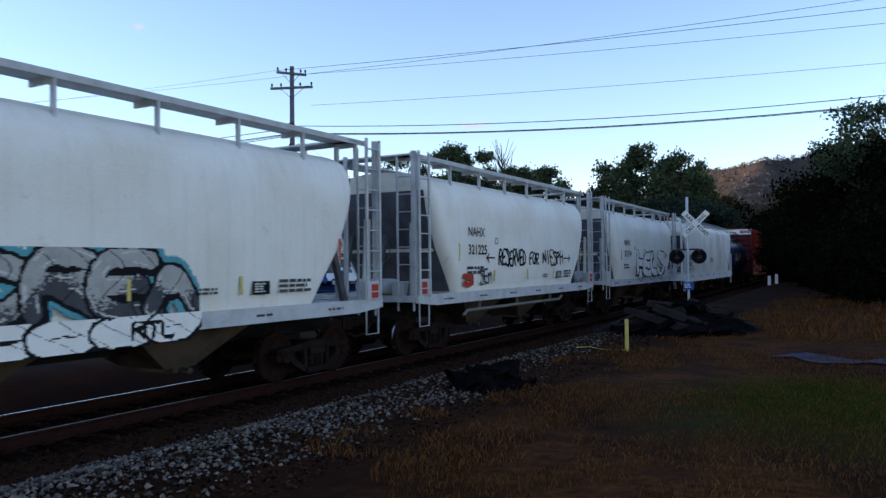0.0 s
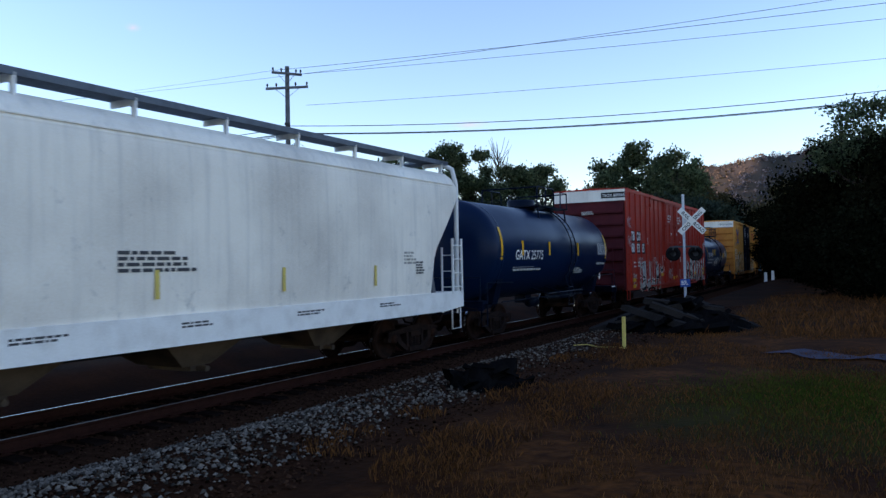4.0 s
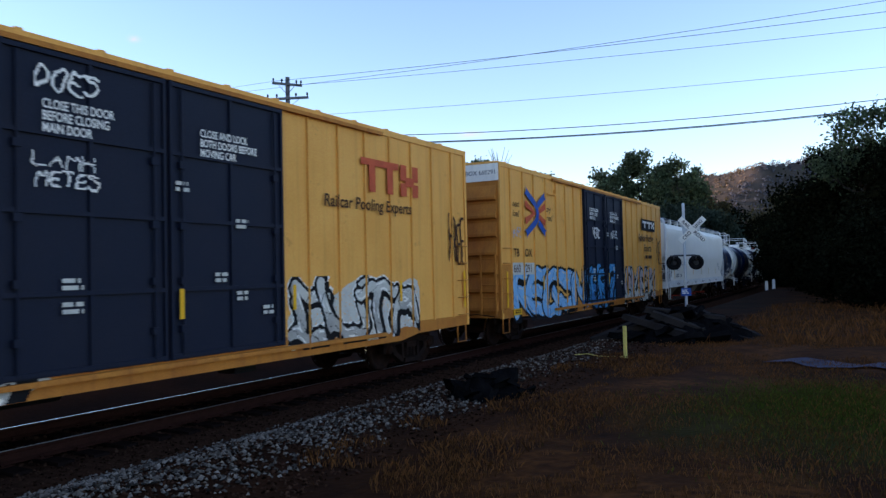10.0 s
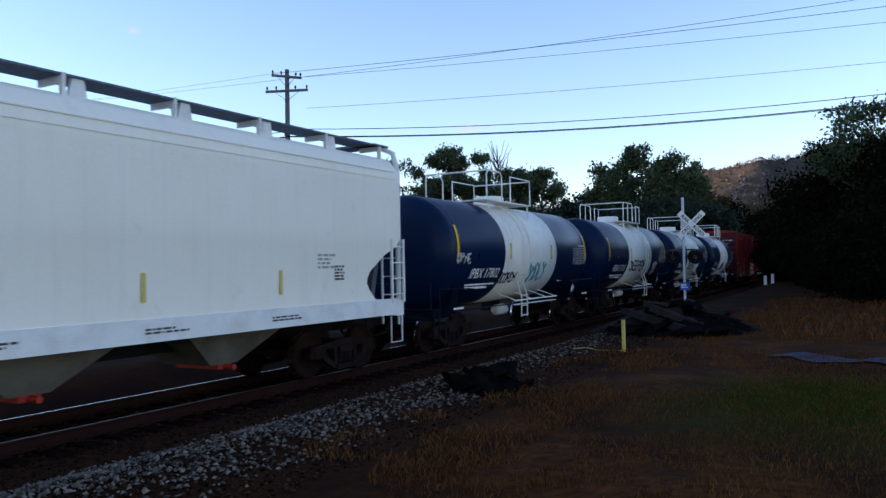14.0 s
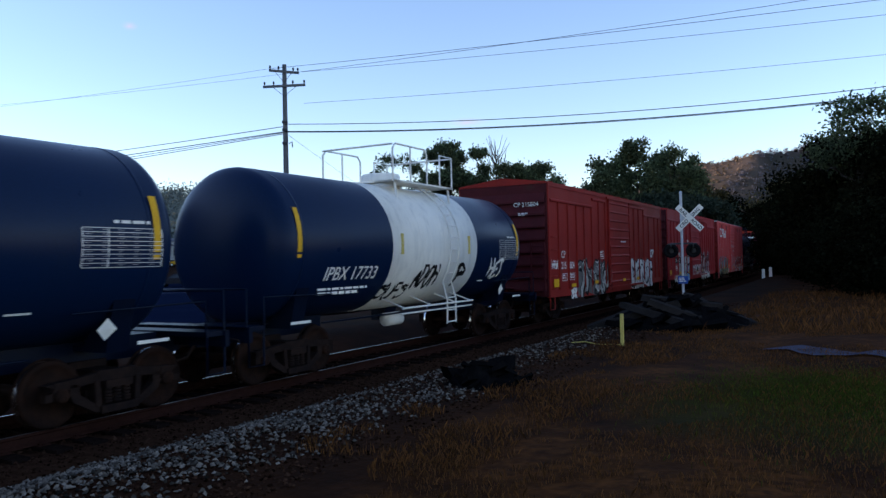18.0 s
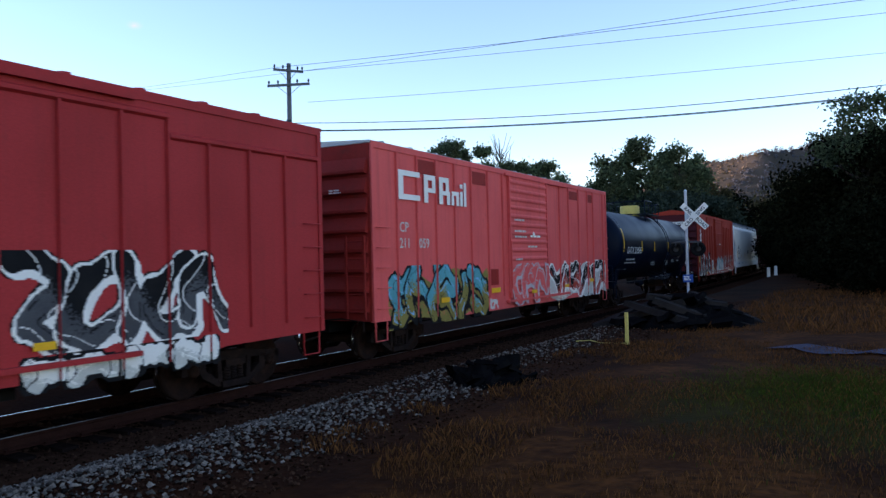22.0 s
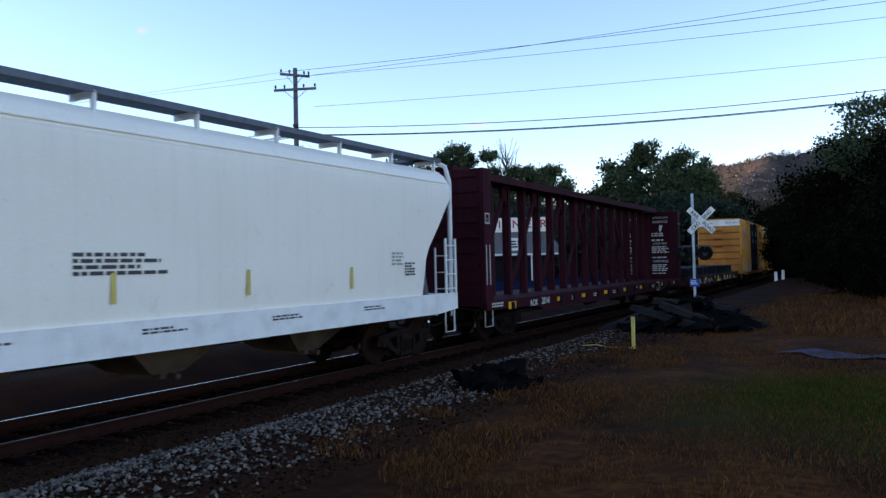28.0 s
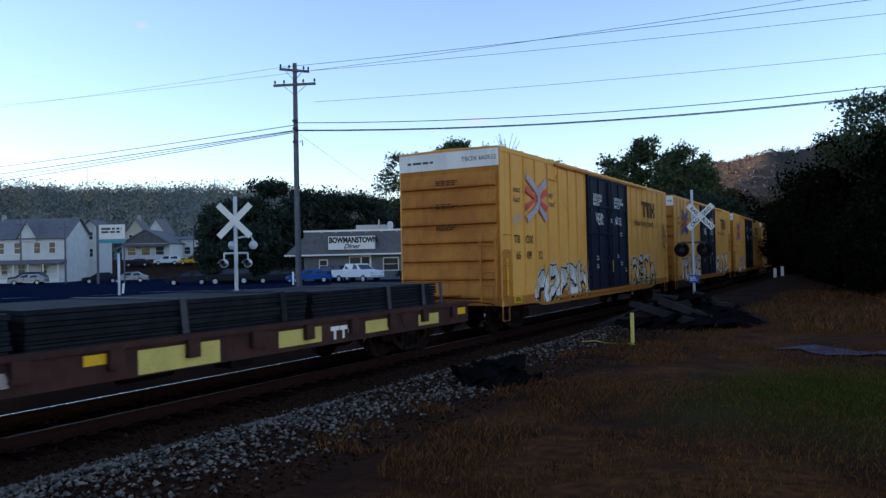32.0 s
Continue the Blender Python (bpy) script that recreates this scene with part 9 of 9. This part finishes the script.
for x0, x1, lip in ((0.0, 13.4, 0.9), (13.4, EW, 1.25)):
    me.add([(x0, -lip, 2.95 + 0.08 * (lip > 1)), (x1, -lip, 2.95 + 0.08 * (lip > 1)), (x1, -0.2, 4.1), (x0, -0.2, 4.1), (x1, 0.35, 5.55), (x0, 0.35, 5.55), (x0, 12, 5.55), (x1, 12, 5.55), (x0, 12, 2.9), (x1, 12, 2.9)],
           [(0, 1, 2, 3), (3, 2, 4, 5), (5, 4, 7, 6), (1, 9, 7, 4, 2), (0, 3, 5, 6, 8), (0, 8, 9, 1)])
me.add([(EW, -1.25, 3.03), (EW + 1.6, -0.9, 3.0), (EW + 1.6, 11, 3.0), (EW, 11, 3.0), (EW, 0.35, 5.55), (EW, 10, 5.55)], [(0, 1, 4), (1, 2, 5, 4), (2, 3, 5)])
me.add([(-2.0, -0.9, 2.95), (0, -0.9, 2.95), (0, 0.35, 5.0), (0, 10, 5.0), (-2.0, 11, 2.95)], [(0, 1, 2), (0, 2, 3, 4)])
part("mansard_roof", me, "roof_shingle", eatery)
me = Mesh()
me.box(-2.0, 13.4, -0.98, -0.88, 2.82, 2.99)
me.box(13.4, EW + 1.6, -1.34, -1.24, 2.86, 3.05)
me.box(-0.05, EW + 0.1, 0.25, 0.40, 5.52, 5.72)
part("fascia", me, "white_paint", eatery)
for i in range(18):
    me = Mesh()
    x = 13.8 + i * 0.42 if i < 12 else 2 + (i - 12) * 1.7
    me.box(x - 0.10, x + 0.10, 0.2, 0.26, 5.40, 5.50)
    part("roof_vent", me, "pale_grey", eatery)
for x0, x1 in ((10.9, 12.9), (14.0, 15.8)):
    me = Mesh()
    rng = random.Random(int(x0 * 10))
    z = 0.0
    while z < 2.85:
        hh, x = rng.uniform(0.18, 0.3), x0
        while x < x1 - 0.1:
            ww = min(x1 - x, rng.uniform(0.25, 0.6))
            me.box(x + 0.01, x + ww - 0.01, -0.10 - rng.uniform(0, 0.03), 0.02, z + 0.01, z + hh - 0.01)
            x += ww
        z += hh
    tagged(part("stone_facing", me, "field_stone", eatery, "pale field-stone facing"), kind="stuff")
for x, w, z, hh in ((6.3, 2.2, 1.0, 1.6), (7.0, 1.0, 0.9, 1.8), (9.8, 1.6, 1.1, 1.3), (13.4, 1.0, 1.0, 1.4), (2.2, 0.8, 1.1, 1.2)):
    window(eatery, x, -0.02, z, w, hh)
me = Mesh()
# a flat dark sheet on the wall paints the shade under the eaves
me.box(16.6, 27.3, -0.06, 0.02, 0.0, 2.75)
part("entrance_shade", me, "shade_dark", eatery, "flat dark sheet standing in for the shade under the eaves")
me = Mesh()
me.box(25.0, 26.0, -0.09, -0.06, 0.0, 2.2)
part("door", me, "shade_dark", eatery)
for x in (16.4, 19.4, 22.5, 25.5, 28.6):
    me = Mesh()
    me.box(x - 0.07, x + 0.07, -1.1, -0.96, 0, 3.0)
    part("porch_post", me, "white_paint", eatery)
sign = part("signboard", Mesh(), "white_paint", eatery)
me = Mesh()
me.box(2.8, 8.2, -0.78, -0.68, 3.4, 5.05)
part("board", me, "white_paint", sign, "white sign board with dark lettering")
me = Mesh()
for a, b, c, d in ((2.8, 8.2, 3.4, 3.48), (2.8, 8.2, 4.97, 5.05), (2.8, 2.88, 3.48, 4.97), (8.12, 8.2, 3.48, 4.97)):
    me.box(a, b, -0.80, -0.78, c, d)
part("sign_border", me, "dark_grey", sign)
letter_end(sign, "BOWMANSTOWN", 2.98, -0.79, 4.24, 0.62, "black", width=0.76, bold=0.07)
letter_end(sign, "Diner", 4.6, -0.79, 3.6, 0.52, "black", shear=0.4, width=1.05, bold=0.03)
me = Mesh()
me.box(23.0, 24.7, -0.9, -0.8, 3.4, 4.8)
sb = part("signboard", me, "white_paint", eatery, "small white sign on the roof")
small_print(sb, 23.2, -0.91, 3.6, 1.3, 0.9, "dark_grey", 3, face="y", seed=3)
for i, ch in enumerate("DINER"):
    me = Mesh()
    me.box(20.1 + i * 1.58, 21.35 + i * 1.58, 0.45, 0.55, 5.75, 7.15)
    bd = part("letter_board", me, "white_paint", eatery, "white roof board with one letter")
    letter_end(bd, ch, 20.38 + i * 1.58, 0.44, 5.98, 0.92, "red_paint", bold=0.02)
    me = Mesh()
    me.tube([(20.7 + i * 1.58, 0.6, 5.5), (20.7 + i * 1.58, 0.6, 5.8)], 0.05, 4)
    part("bracket", me, "dark_grey", bd)
me = Mesh()
me.box(5.5, 9.0, 4, 7, 5.5, 6.4)
me.lathe([(5.5, 0.35), (6.5, 0.35), (6.7, 0.2), (6.7, 0)], 10, "z", (9.6, 3.0, 0))
me.tube([(8.2, 4, 5.5), (8.2, 4, 7.0)], 0.1, 6)
part("roof_unit", me, "pale_grey", eatery)


def house(name, label, m, w, d, eave, ridge, paint, roof, wins, gable="x", porch=False, chimney=True, dormer=None, gable_paint=None):
    t = thing(name, label, "house", "town houses", at=m)
    me = Mesh()
    me.box(0, w, 0, d, 0, eave)
    if gable == "x":
        me.prism([(0, eave), (d, eave), (d / 2, ridge)], "x", 0.02, w - 0.02)
    else:
        me.prism([(0, eave), (w, eave), (w / 2, ridge)], "y", 0.02, d - 0.02)
    part("wall", me, paint, t)
    if gable_paint:
        me = Mesh()
        me.prism([(0.05, eave - 0.1), (w - 0.05, eave - 0.1), (w / 2, ridge - 0.05)], "y", -0.06, 0.015)
        part("gable_front", me, gable_paint, t)
        me = Mesh()
        me.prism([(-1.3, eave - 0.75), (-1.3, eave - 0.65), (0, eave - 0.2), (0, eave - 0.3)], "x", 0.1, w - 0.1)
        part("awning", me, gable_paint, t)
    if dormer:
        x, wd, top = dormer
        me = Mesh()
        me.prism([(x, eave - 0.6), (x + wd, eave - 0.6), (x + wd, eave + 0.1), (x + wd / 2, top), (x, eave + 0.1)], "y", -0.25, d / 2)
        gb = part("front_gable", me, paint, t)
        me = Mesh()
        for a, b in ((x - 0.25, x + wd / 2), (x + wd + 0.25, x + wd / 2)):
            me.prism([(a, eave - 0.2), (b, top + 0.02), (b, top + 0.14), (a, eave - 0.08)], "y", -0.5, d / 2)
        part("gable_roof", me, roof, gb)
    me = Mesh()
    o, q = 0.4, 0.12
    if gable == "x":
        k = (ridge - eave) / (d / 2)
        for a, b in (((-o, eave - o * k), (d / 2, ridge)), ((d + o, eave - o * k), (d / 2, ridge))):
            me.prism([a, b, (b[0], b[1] + q), (a[0], a[1] + q)], "x", -o, w + o)
    else:
        k = (ridge - eave) / (w / 2)
        for a, b in (((-o, eave - o * k), (w / 2, ridge)), ((w + o, eave - o * k), (w / 2, ridge))):
            me.prism([a, b, (b[0], b[1] + q), (a[0], a[1] + q)], "y", -o, d + o)
    rf = part("roof", me, roof, t)
    if chimney:
        me = Mesh()
        me.box(w * 0.45, w * 0.45 + 0.6, d / 2 - 0.3, d / 2 + 0.3, ridge - 0.5, ridge + 0.9)
        part("chimney", me, "field_stone", rf)
    for x, z, ww, hh in wins:
        window(t, x, -0.01, z, ww, hh)
    if porch:
        me = Mesh()
        me.add([(-0.2, -2.4, 3.0), (w + 0.2, -2.4, 3.0), (w + 0.2, 0, 3.5), (-0.2, 0, 3.5), (-0.2, -2.4, 2.8), (w + 0.2, -2.4, 2.8), (w + 0.2, 0, 2.8), (-0.2, 0, 2.8)], [(0, 1, 2, 3), (4, 5, 1, 0), (5, 6, 2, 1), (7, 4, 0, 3), (4, 7, 6, 5)])
        pr = part("porch_roof", me, roof, t)
        for i in range(6):
            me = Mesh()
            x = 0.1 + (w - 0.2) * i / 5
            me.box(x - 0.08, x + 0.08, -2.3, -2.14, 0.6, 2.85)
            part("porch_post", me, "white_paint", pr)
        me = Mesh()
        me.box(-0.1, w + 0.1, -2.4, 0, 0, 0.6)
        me.box(-0.1, w + 0.1, -2.3, -2.22, 1.35, 1.42)
        for i in range(40):
            x = w * i / 39
            me.box(x - 0.02, x + 0.02, -2.28, -2.24, 0.6, 1.36)
        part("porch_rail", me, "white_paint", t)
    return t


TWO = [(1.5, 4.5, 0.9, 1.6), (4.0, 4.5, 0.9, 1.6), (7.0, 4.5, 0.9, 1.6), (9.3, 4.5, 0.9, 1.6), (2.0, 1.2, 0.9, 1.6), (4.6, 1.2, 1.0, 1.7), (8.0, 1.2, 0.9, 1.6)]
house("house", "white two-storey house with a long porch and grey roof", at_view(-68.7, 116), 11.3, 8.5, 6.9, 9.9, "siding_white", "roof_grey", TWO, porch=True, chimney=False, dormer=(4.3, 2.6, 9.3))
house("house", "narrow white house with a dark roof behind the street", at_view(-58.6, 124), 2.6, 5, 8.4, 9.6, "siding_white", "roof_grey", [(1.3, 6.4, 0.8, 1.2), (1.3, 3.6, 0.8, 1.3)], gable="y", chimney=False)
house("house", "tan gabled house on the side street", at_view(-69.3, 166), 4.8, 4, 5.6, 9.0, "siding_tan", "roof_grey", [(1.4, 4.2, 0.8, 1.3), (3.2, 4.2, 0.8, 1.3)], gable="y")
house("house", "small white gabled house up the slope", at_view(-67.8, 175), 4.0, 6, 6.4, 9.4, "siding_white", "roof_grey", [(2.0, 5.2, 0.9, 1.3)], gable="y", chimney=False)
house("store", "low white store with a dark gabled front and awning", at_view(-64.0, 152), 9.6, 9, 3.3, 5.9, "siding_white", "roof_grey", [(2.0, 0.9, 1.6, 1.5), (4.8, 0.9, 1.6, 1.5), (7.6, 0.9, 1.6, 1.5)], gable="y", chimney=False, gable_paint="roof_shingle")
house("store", "long low pale commercial building", at_view(-57.0, 160), 6.6, 9, 4.0, 4.7, "siding_white", "roof_grey", [(1.6, 1.0, 1.2, 1.4), (3.4, 1.0, 1.2, 1.4), (5.2, 1.0, 1.2, 1.4)], chimney=False)
house("house", "white house with a grey roof behind the porch house", at_view(-84.0, 135), 8.5, 8, 6.5, 9.5, "siding_white", "roof_grey", TWO[:4], chimney=True)

# roadside sign on a tall post
rs = thing("roadside_sign", "white and green roadside sign board on two posts", "sign", at=at_view(-43.0, 95))
me = Mesh()
me.box(0.2, 3.4, -0.08, 0.08, 5.6, 7.4)
board = part("board", me, "white_paint", rs)
me = Mesh()
me.box(0.2, 3.4, -0.09, 0.09, 5.1, 5.58)
part("lower_board", me, "teal", board)
small_print(board, 0.5, -0.09, 6.2, 2.6, 0.8, "dark_grey", 2, face="y", seed=2)
me = Mesh()
me.tube([(0.0, 0, 0), (0.0, 0, 7.3)], 0.16, 8)
me.tube([(3.3, 0, 0), (3.3, 0, 5.2)], 0.1, 8)
part("post", me, "pole_wood", rs)
for i, (sd, dp, hgt, mat, label) in enumerate(((-29.2, 21.9, 1.0, "pale_yellow", "yellow bollard at the edge of the road"), (-23.5, 25.5, 0.6, "white_paint", "short white post at the road's edge"), (-23.6, 55.5, 2.5, "pale_yellow", "yellow steel post standing by the road"), (-24.4, 58.0, 0.75, "white_paint", "leaning white post beside the road"), (-23.4, 55.0, 3.0, "galvanised", "tall grey metal signpost beside the road"), (-14.2, 72, 1.2, "white_paint", "short white post in the parking lot"))):
    me = Mesh()
    me.lathe([(0, 0.09), (hgt, 0.09), (hgt + 0.04, 0.06), (hgt + 0.04, 0)], 10, "z")
    p = seen_at(sd, dp)
    tagged(part("bollard", me, mat, None, label, at=pose(p.x, p.y, ground_z(p.x, p.y), 0, 8 if "leaning" in label else 0, 0)), "", "bollard", "bollards")
for i, (sd, dp, hgt) in enumerate(((-62.0, 112, 9.5), (-52.0, 105, 8.5), (-58.5, 128, 10), (-49.0, 150, 10))):
    me = Mesh()
    me.tube([(0, 0, 0), (0, 0, hgt)], 0.15, 8, r2=0.1)
    me.box(-0.9, 0.9, -0.06, 0.06, hgt - 0.9, hgt - 0.78)
    p = seen_at(sd, dp)
    tagged(part("street_pole", me, "pole_wood", None, "wooden street pole in the town", at=pose(p.x, p.y, ground_z(p.x, p.y), 0, 0, 30)), "", "utility pole", "street poles")
me = Mesh()
me.tube([(0, 0, 0), (0, 0, 16)], 0.25, 6, r2=0.12)
p = seen_at(-186, 400)
tagged(part("radio_mast", me, "white_paint", None, "thin pale mast standing on the wooded ridge", at=pose(p.x, p.y, ground_z(p.x, p.y) + 3)), "", "mast")


def vehicle(label, m, paint, kind="car", category="car"):
    """A parked vehicle, its length along x, its near side facing -y."""
    t = thing("pickup_truck" if kind == "pickup" else "car", label, category, "parked vehicles", at=m)
    if kind == "pickup":
        Lv, hw, prof = 5.7, 0.98, [(0.0, 0.55), (0.0, 1.05), (0.08, 1.18), (1.25, 1.25), (1.75, 1.36), (2.1, 1.36), (5.6, 1.30), (5.7, 1.2), (5.7, 0.55)]
        cab = [(1.35, 1.24), (2.15, 1.88), (3.75, 1.90), (3.95, 1.30)]
    elif kind == "suv":
        Lv, hw, prof = 4.6, 0.92, [(0.0, 0.45), (0.0, 0.85), (0.15, 1.0), (1.1, 1.08), (4.5, 1.08), (4.6, 0.9), (4.6, 0.45)]
        cab = [(1.0, 1.06), (1.75, 1.66), (4.1, 1.68), (4.5, 1.06)]
    else:
        Lv, hw, prof = 4.5, 0.88, [(0.0, 0.38), (0.0, 0.68), (0.2, 0.8), (1.2, 0.92), (4.2, 0.95), (4.5, 0.8), (4.5, 0.38)]
        cab = [(1.05, 0.9), (1.85, 1.40), (3.25, 1.42), (4.0, 0.93)]
    me = Mesh()
    me.prism(prof, "y", -hw, hw)
    part("body", me, paint, t)
    me = Mesh()
    n = len(cab)
    inner = 0.80
    me.add([(a, -hw * (1 if i in (0, n - 1) else inner), b) for i, (a, b) in enumerate(cab)] + [(a, hw * (1 if i in (0, n - 1) else inner), b) for i, (a, b) in enumerate(cab)],
           [tuple(range(n))[::-1], tuple(range(n, 2 * n))] + [(i, (i + 1) % n, n + (i + 1) % n, n + i) for i in range(n)])
    cb = part("cabin", me, paint, t)
    me = Mesh()
    (x0, z0), (x1, z1), (x2, z2), (x3, z3) = cab
    for a, b in ((0.12, 0.50), (0.54, 0.94)):
        lo0, lo1 = x0 + (x3 - x0) * a + 0.1, x0 + (x3 - x0) * b - 0.08
        hi0, hi1 = max(lo0, x1 + 0.03), min(lo1, x2 - 0.03)
        for sg in (-1, 1):
            me.add([(lo0, sg * (hw * 0.985 + 0.004), z0 + 0.06), (lo1, sg * (hw * 0.985 + 0.004), z3 + 0.06), (hi1, sg * (hw * inner + 0.02), z2 - 0.07), (hi0, sg * (hw * inner + 0.02), z1 - 0.07)], [(0, 1, 2, 3)])
    part("side_glass", me, "glass", cb)
    me = Mesh()
    me.add([(x0 + 0.08 - 0.02, -hw * 0.9, z0 + 0.07), (x0 + 0.06, hw * 0.9, z0 + 0.07), (x1 - 0.06, hw * 0.74, z1 - 0.05), (x1 - 0.06, -hw * 0.74, z1 - 0.05)], [(0, 1, 2, 3)])
    part("windscreen", me, "glass", cb)
    for wx in (Lv * 0.18, Lv * 0.80):
        for sg in (-1, 1):
            r = 0.38 if kind != "car" else 0.32
            me = Mesh()
            me.lathe([(sg * (hw - 0.16), 0.0), (sg * (hw - 0.16), r), (sg * (hw + 0.02), r), (sg * (hw + 0.02), r * 0.62)], 18, "y", (wx, 0, r))
            wh = part("wheel", me, "black", t)
            me = Mesh()
            me.lathe([(sg * (hw + 0.012), r * 0.62), (sg * (hw + 0.0), 0.0)], 14, "y", (wx, 0, r))
            part("rim", me, "galvanised", wh)
    for sg in (-1, 1):
        me = Mesh()
        me.box(-0.015, 0.05, sg * hw * 0.78 - 0.14, sg * hw * 0.78 + 0.14, prof[1][1] - 0.14, prof[1][1] - 0.02)
        part("headlight", me, "pale_grey", t)
        me = Mesh()
        me.box(Lv - 0.05, Lv + 0.012, sg * hw * 0.85 - 0.08, sg * hw * 0.85 + 0.08, prof[-2][1] - 0.3, prof[-2][1] - 0.02)
        part("tail_light", me, "red_paint", t)
    me = Mesh()
    me.box(-0.06, 0.05, -hw * 0.95, hw * 0.95, prof[0][1] - 0.05, prof[0][1] + 0.15)
    me.box(Lv - 0.05, Lv + 0.06, -hw * 0.95, hw * 0.95, prof[0][1] - 0.05, prof[0][1] + 0.15)
    part("bumper", me, "galvanised" if kind == "pickup" else paint, t)
    return t


M["car_silver"] = material("car_silver", (0.32, 0.33, 0.35), None, 0.3, 0.6, bump=0, amount=0.1)
M["car_blue"] = material("car_blue", (0.02, 0.09, 0.30), None, 0.3, bump=0, amount=0.1)
M["car_dark"] = material("car_dark", (0.02, 0.02, 0.026), None, 0.3, bump=0, amount=0.1)
M["car_white"] = material("car_white", (0.78, 0.78, 0.78), (0.7, 0.7, 0.7), 0.3, bump=0, amount=0.1)
vehicle("white pickup truck parked before the diner", at_view(-6.6, 76, 140), "car_white", "pickup", "pickup truck")
for sd, dp, turn, mat, kind, label in ((-16.0, 78, 20, "car_blue", "car", "blue car parked beside the diner"), (-13.0, 79, 60, "car_dark", "suv", "dark car parked before the diner"), (-5.0, 81, 10, "car_dark", "suv", "dark green car parked behind the pickup"), (1.6, 82, 80, "car_silver", "suv", "grey car parked at the stone wall"),
                                       (-24.5, 79, 15, "car_dark", "suv", "dark car parked under the trees"), (-29.0, 80, 10, "car_dark", "car", "black car parked under the trees"), (-56.8, 100, 8, "car_silver", "car", "silver car parked on the street"), (-59.0, 104, 5, "car_dark", "suv", "dark car parked on the street"),
                                       (-43.5, 100, 15, "car_silver", "car", "grey car parked by the sign"), (-46.5, 98, 30, "car_dark", "car", "dark car parked by the sign"), (-53.0, 140, 10, "car_white", "suv", "white van parked before the store"), (-48.5, 140, 10, "yellow_tape", "car", "yellow car parked before the store"), (-58, 139, 10, "car_dark", "car", "dark car before the store"), (-42.5, 141, 10, "car_blue", "car", "dark blue car before the store"), (-20, 80.5, 20, "car_dark", "car", "black car in the shade of the trees")):
    vehicle(label, at_view(sd, dp, turn), mat, kind)


# ---- what moves: the train rolls towards the camera's left at one speed, and its wheels turn ----
def motions():
    for car, mid in CARS:
        rows = []
        for i in range(33):
            x, y, a = line_at(mid - SPEED * i)
            rows.append((i, pose(x, y, 0, 0, 0, math.degrees(a))))
        walk(car, rows)
    for ws, q, mid in SPINNING:
        t0, t1 = max(0.0, (mid - 44) / SPEED), min(32.0, (mid + 11) / SPEED)
        rows = []
        f0, f1 = round(t0 * FPS), round(t1 * FPS)
        if f1 <= f0:
            f0, f1 = 0, 1
        turn = 0.0
        step = math.degrees(SPEED / FPS / 0.462)
        if f0 > 0:
            rows.append((0.0, pose(0, q, 0.462)))
        for f in range(f0, f1 + 1):
            rows.append((f / FPS, pose(0, q, 0.462, turn)))
            turn += step
        if f1 < 32 * FPS:
            rows.append((32.0, rows[-1][1]))
        walk(ws, rows)


motions()
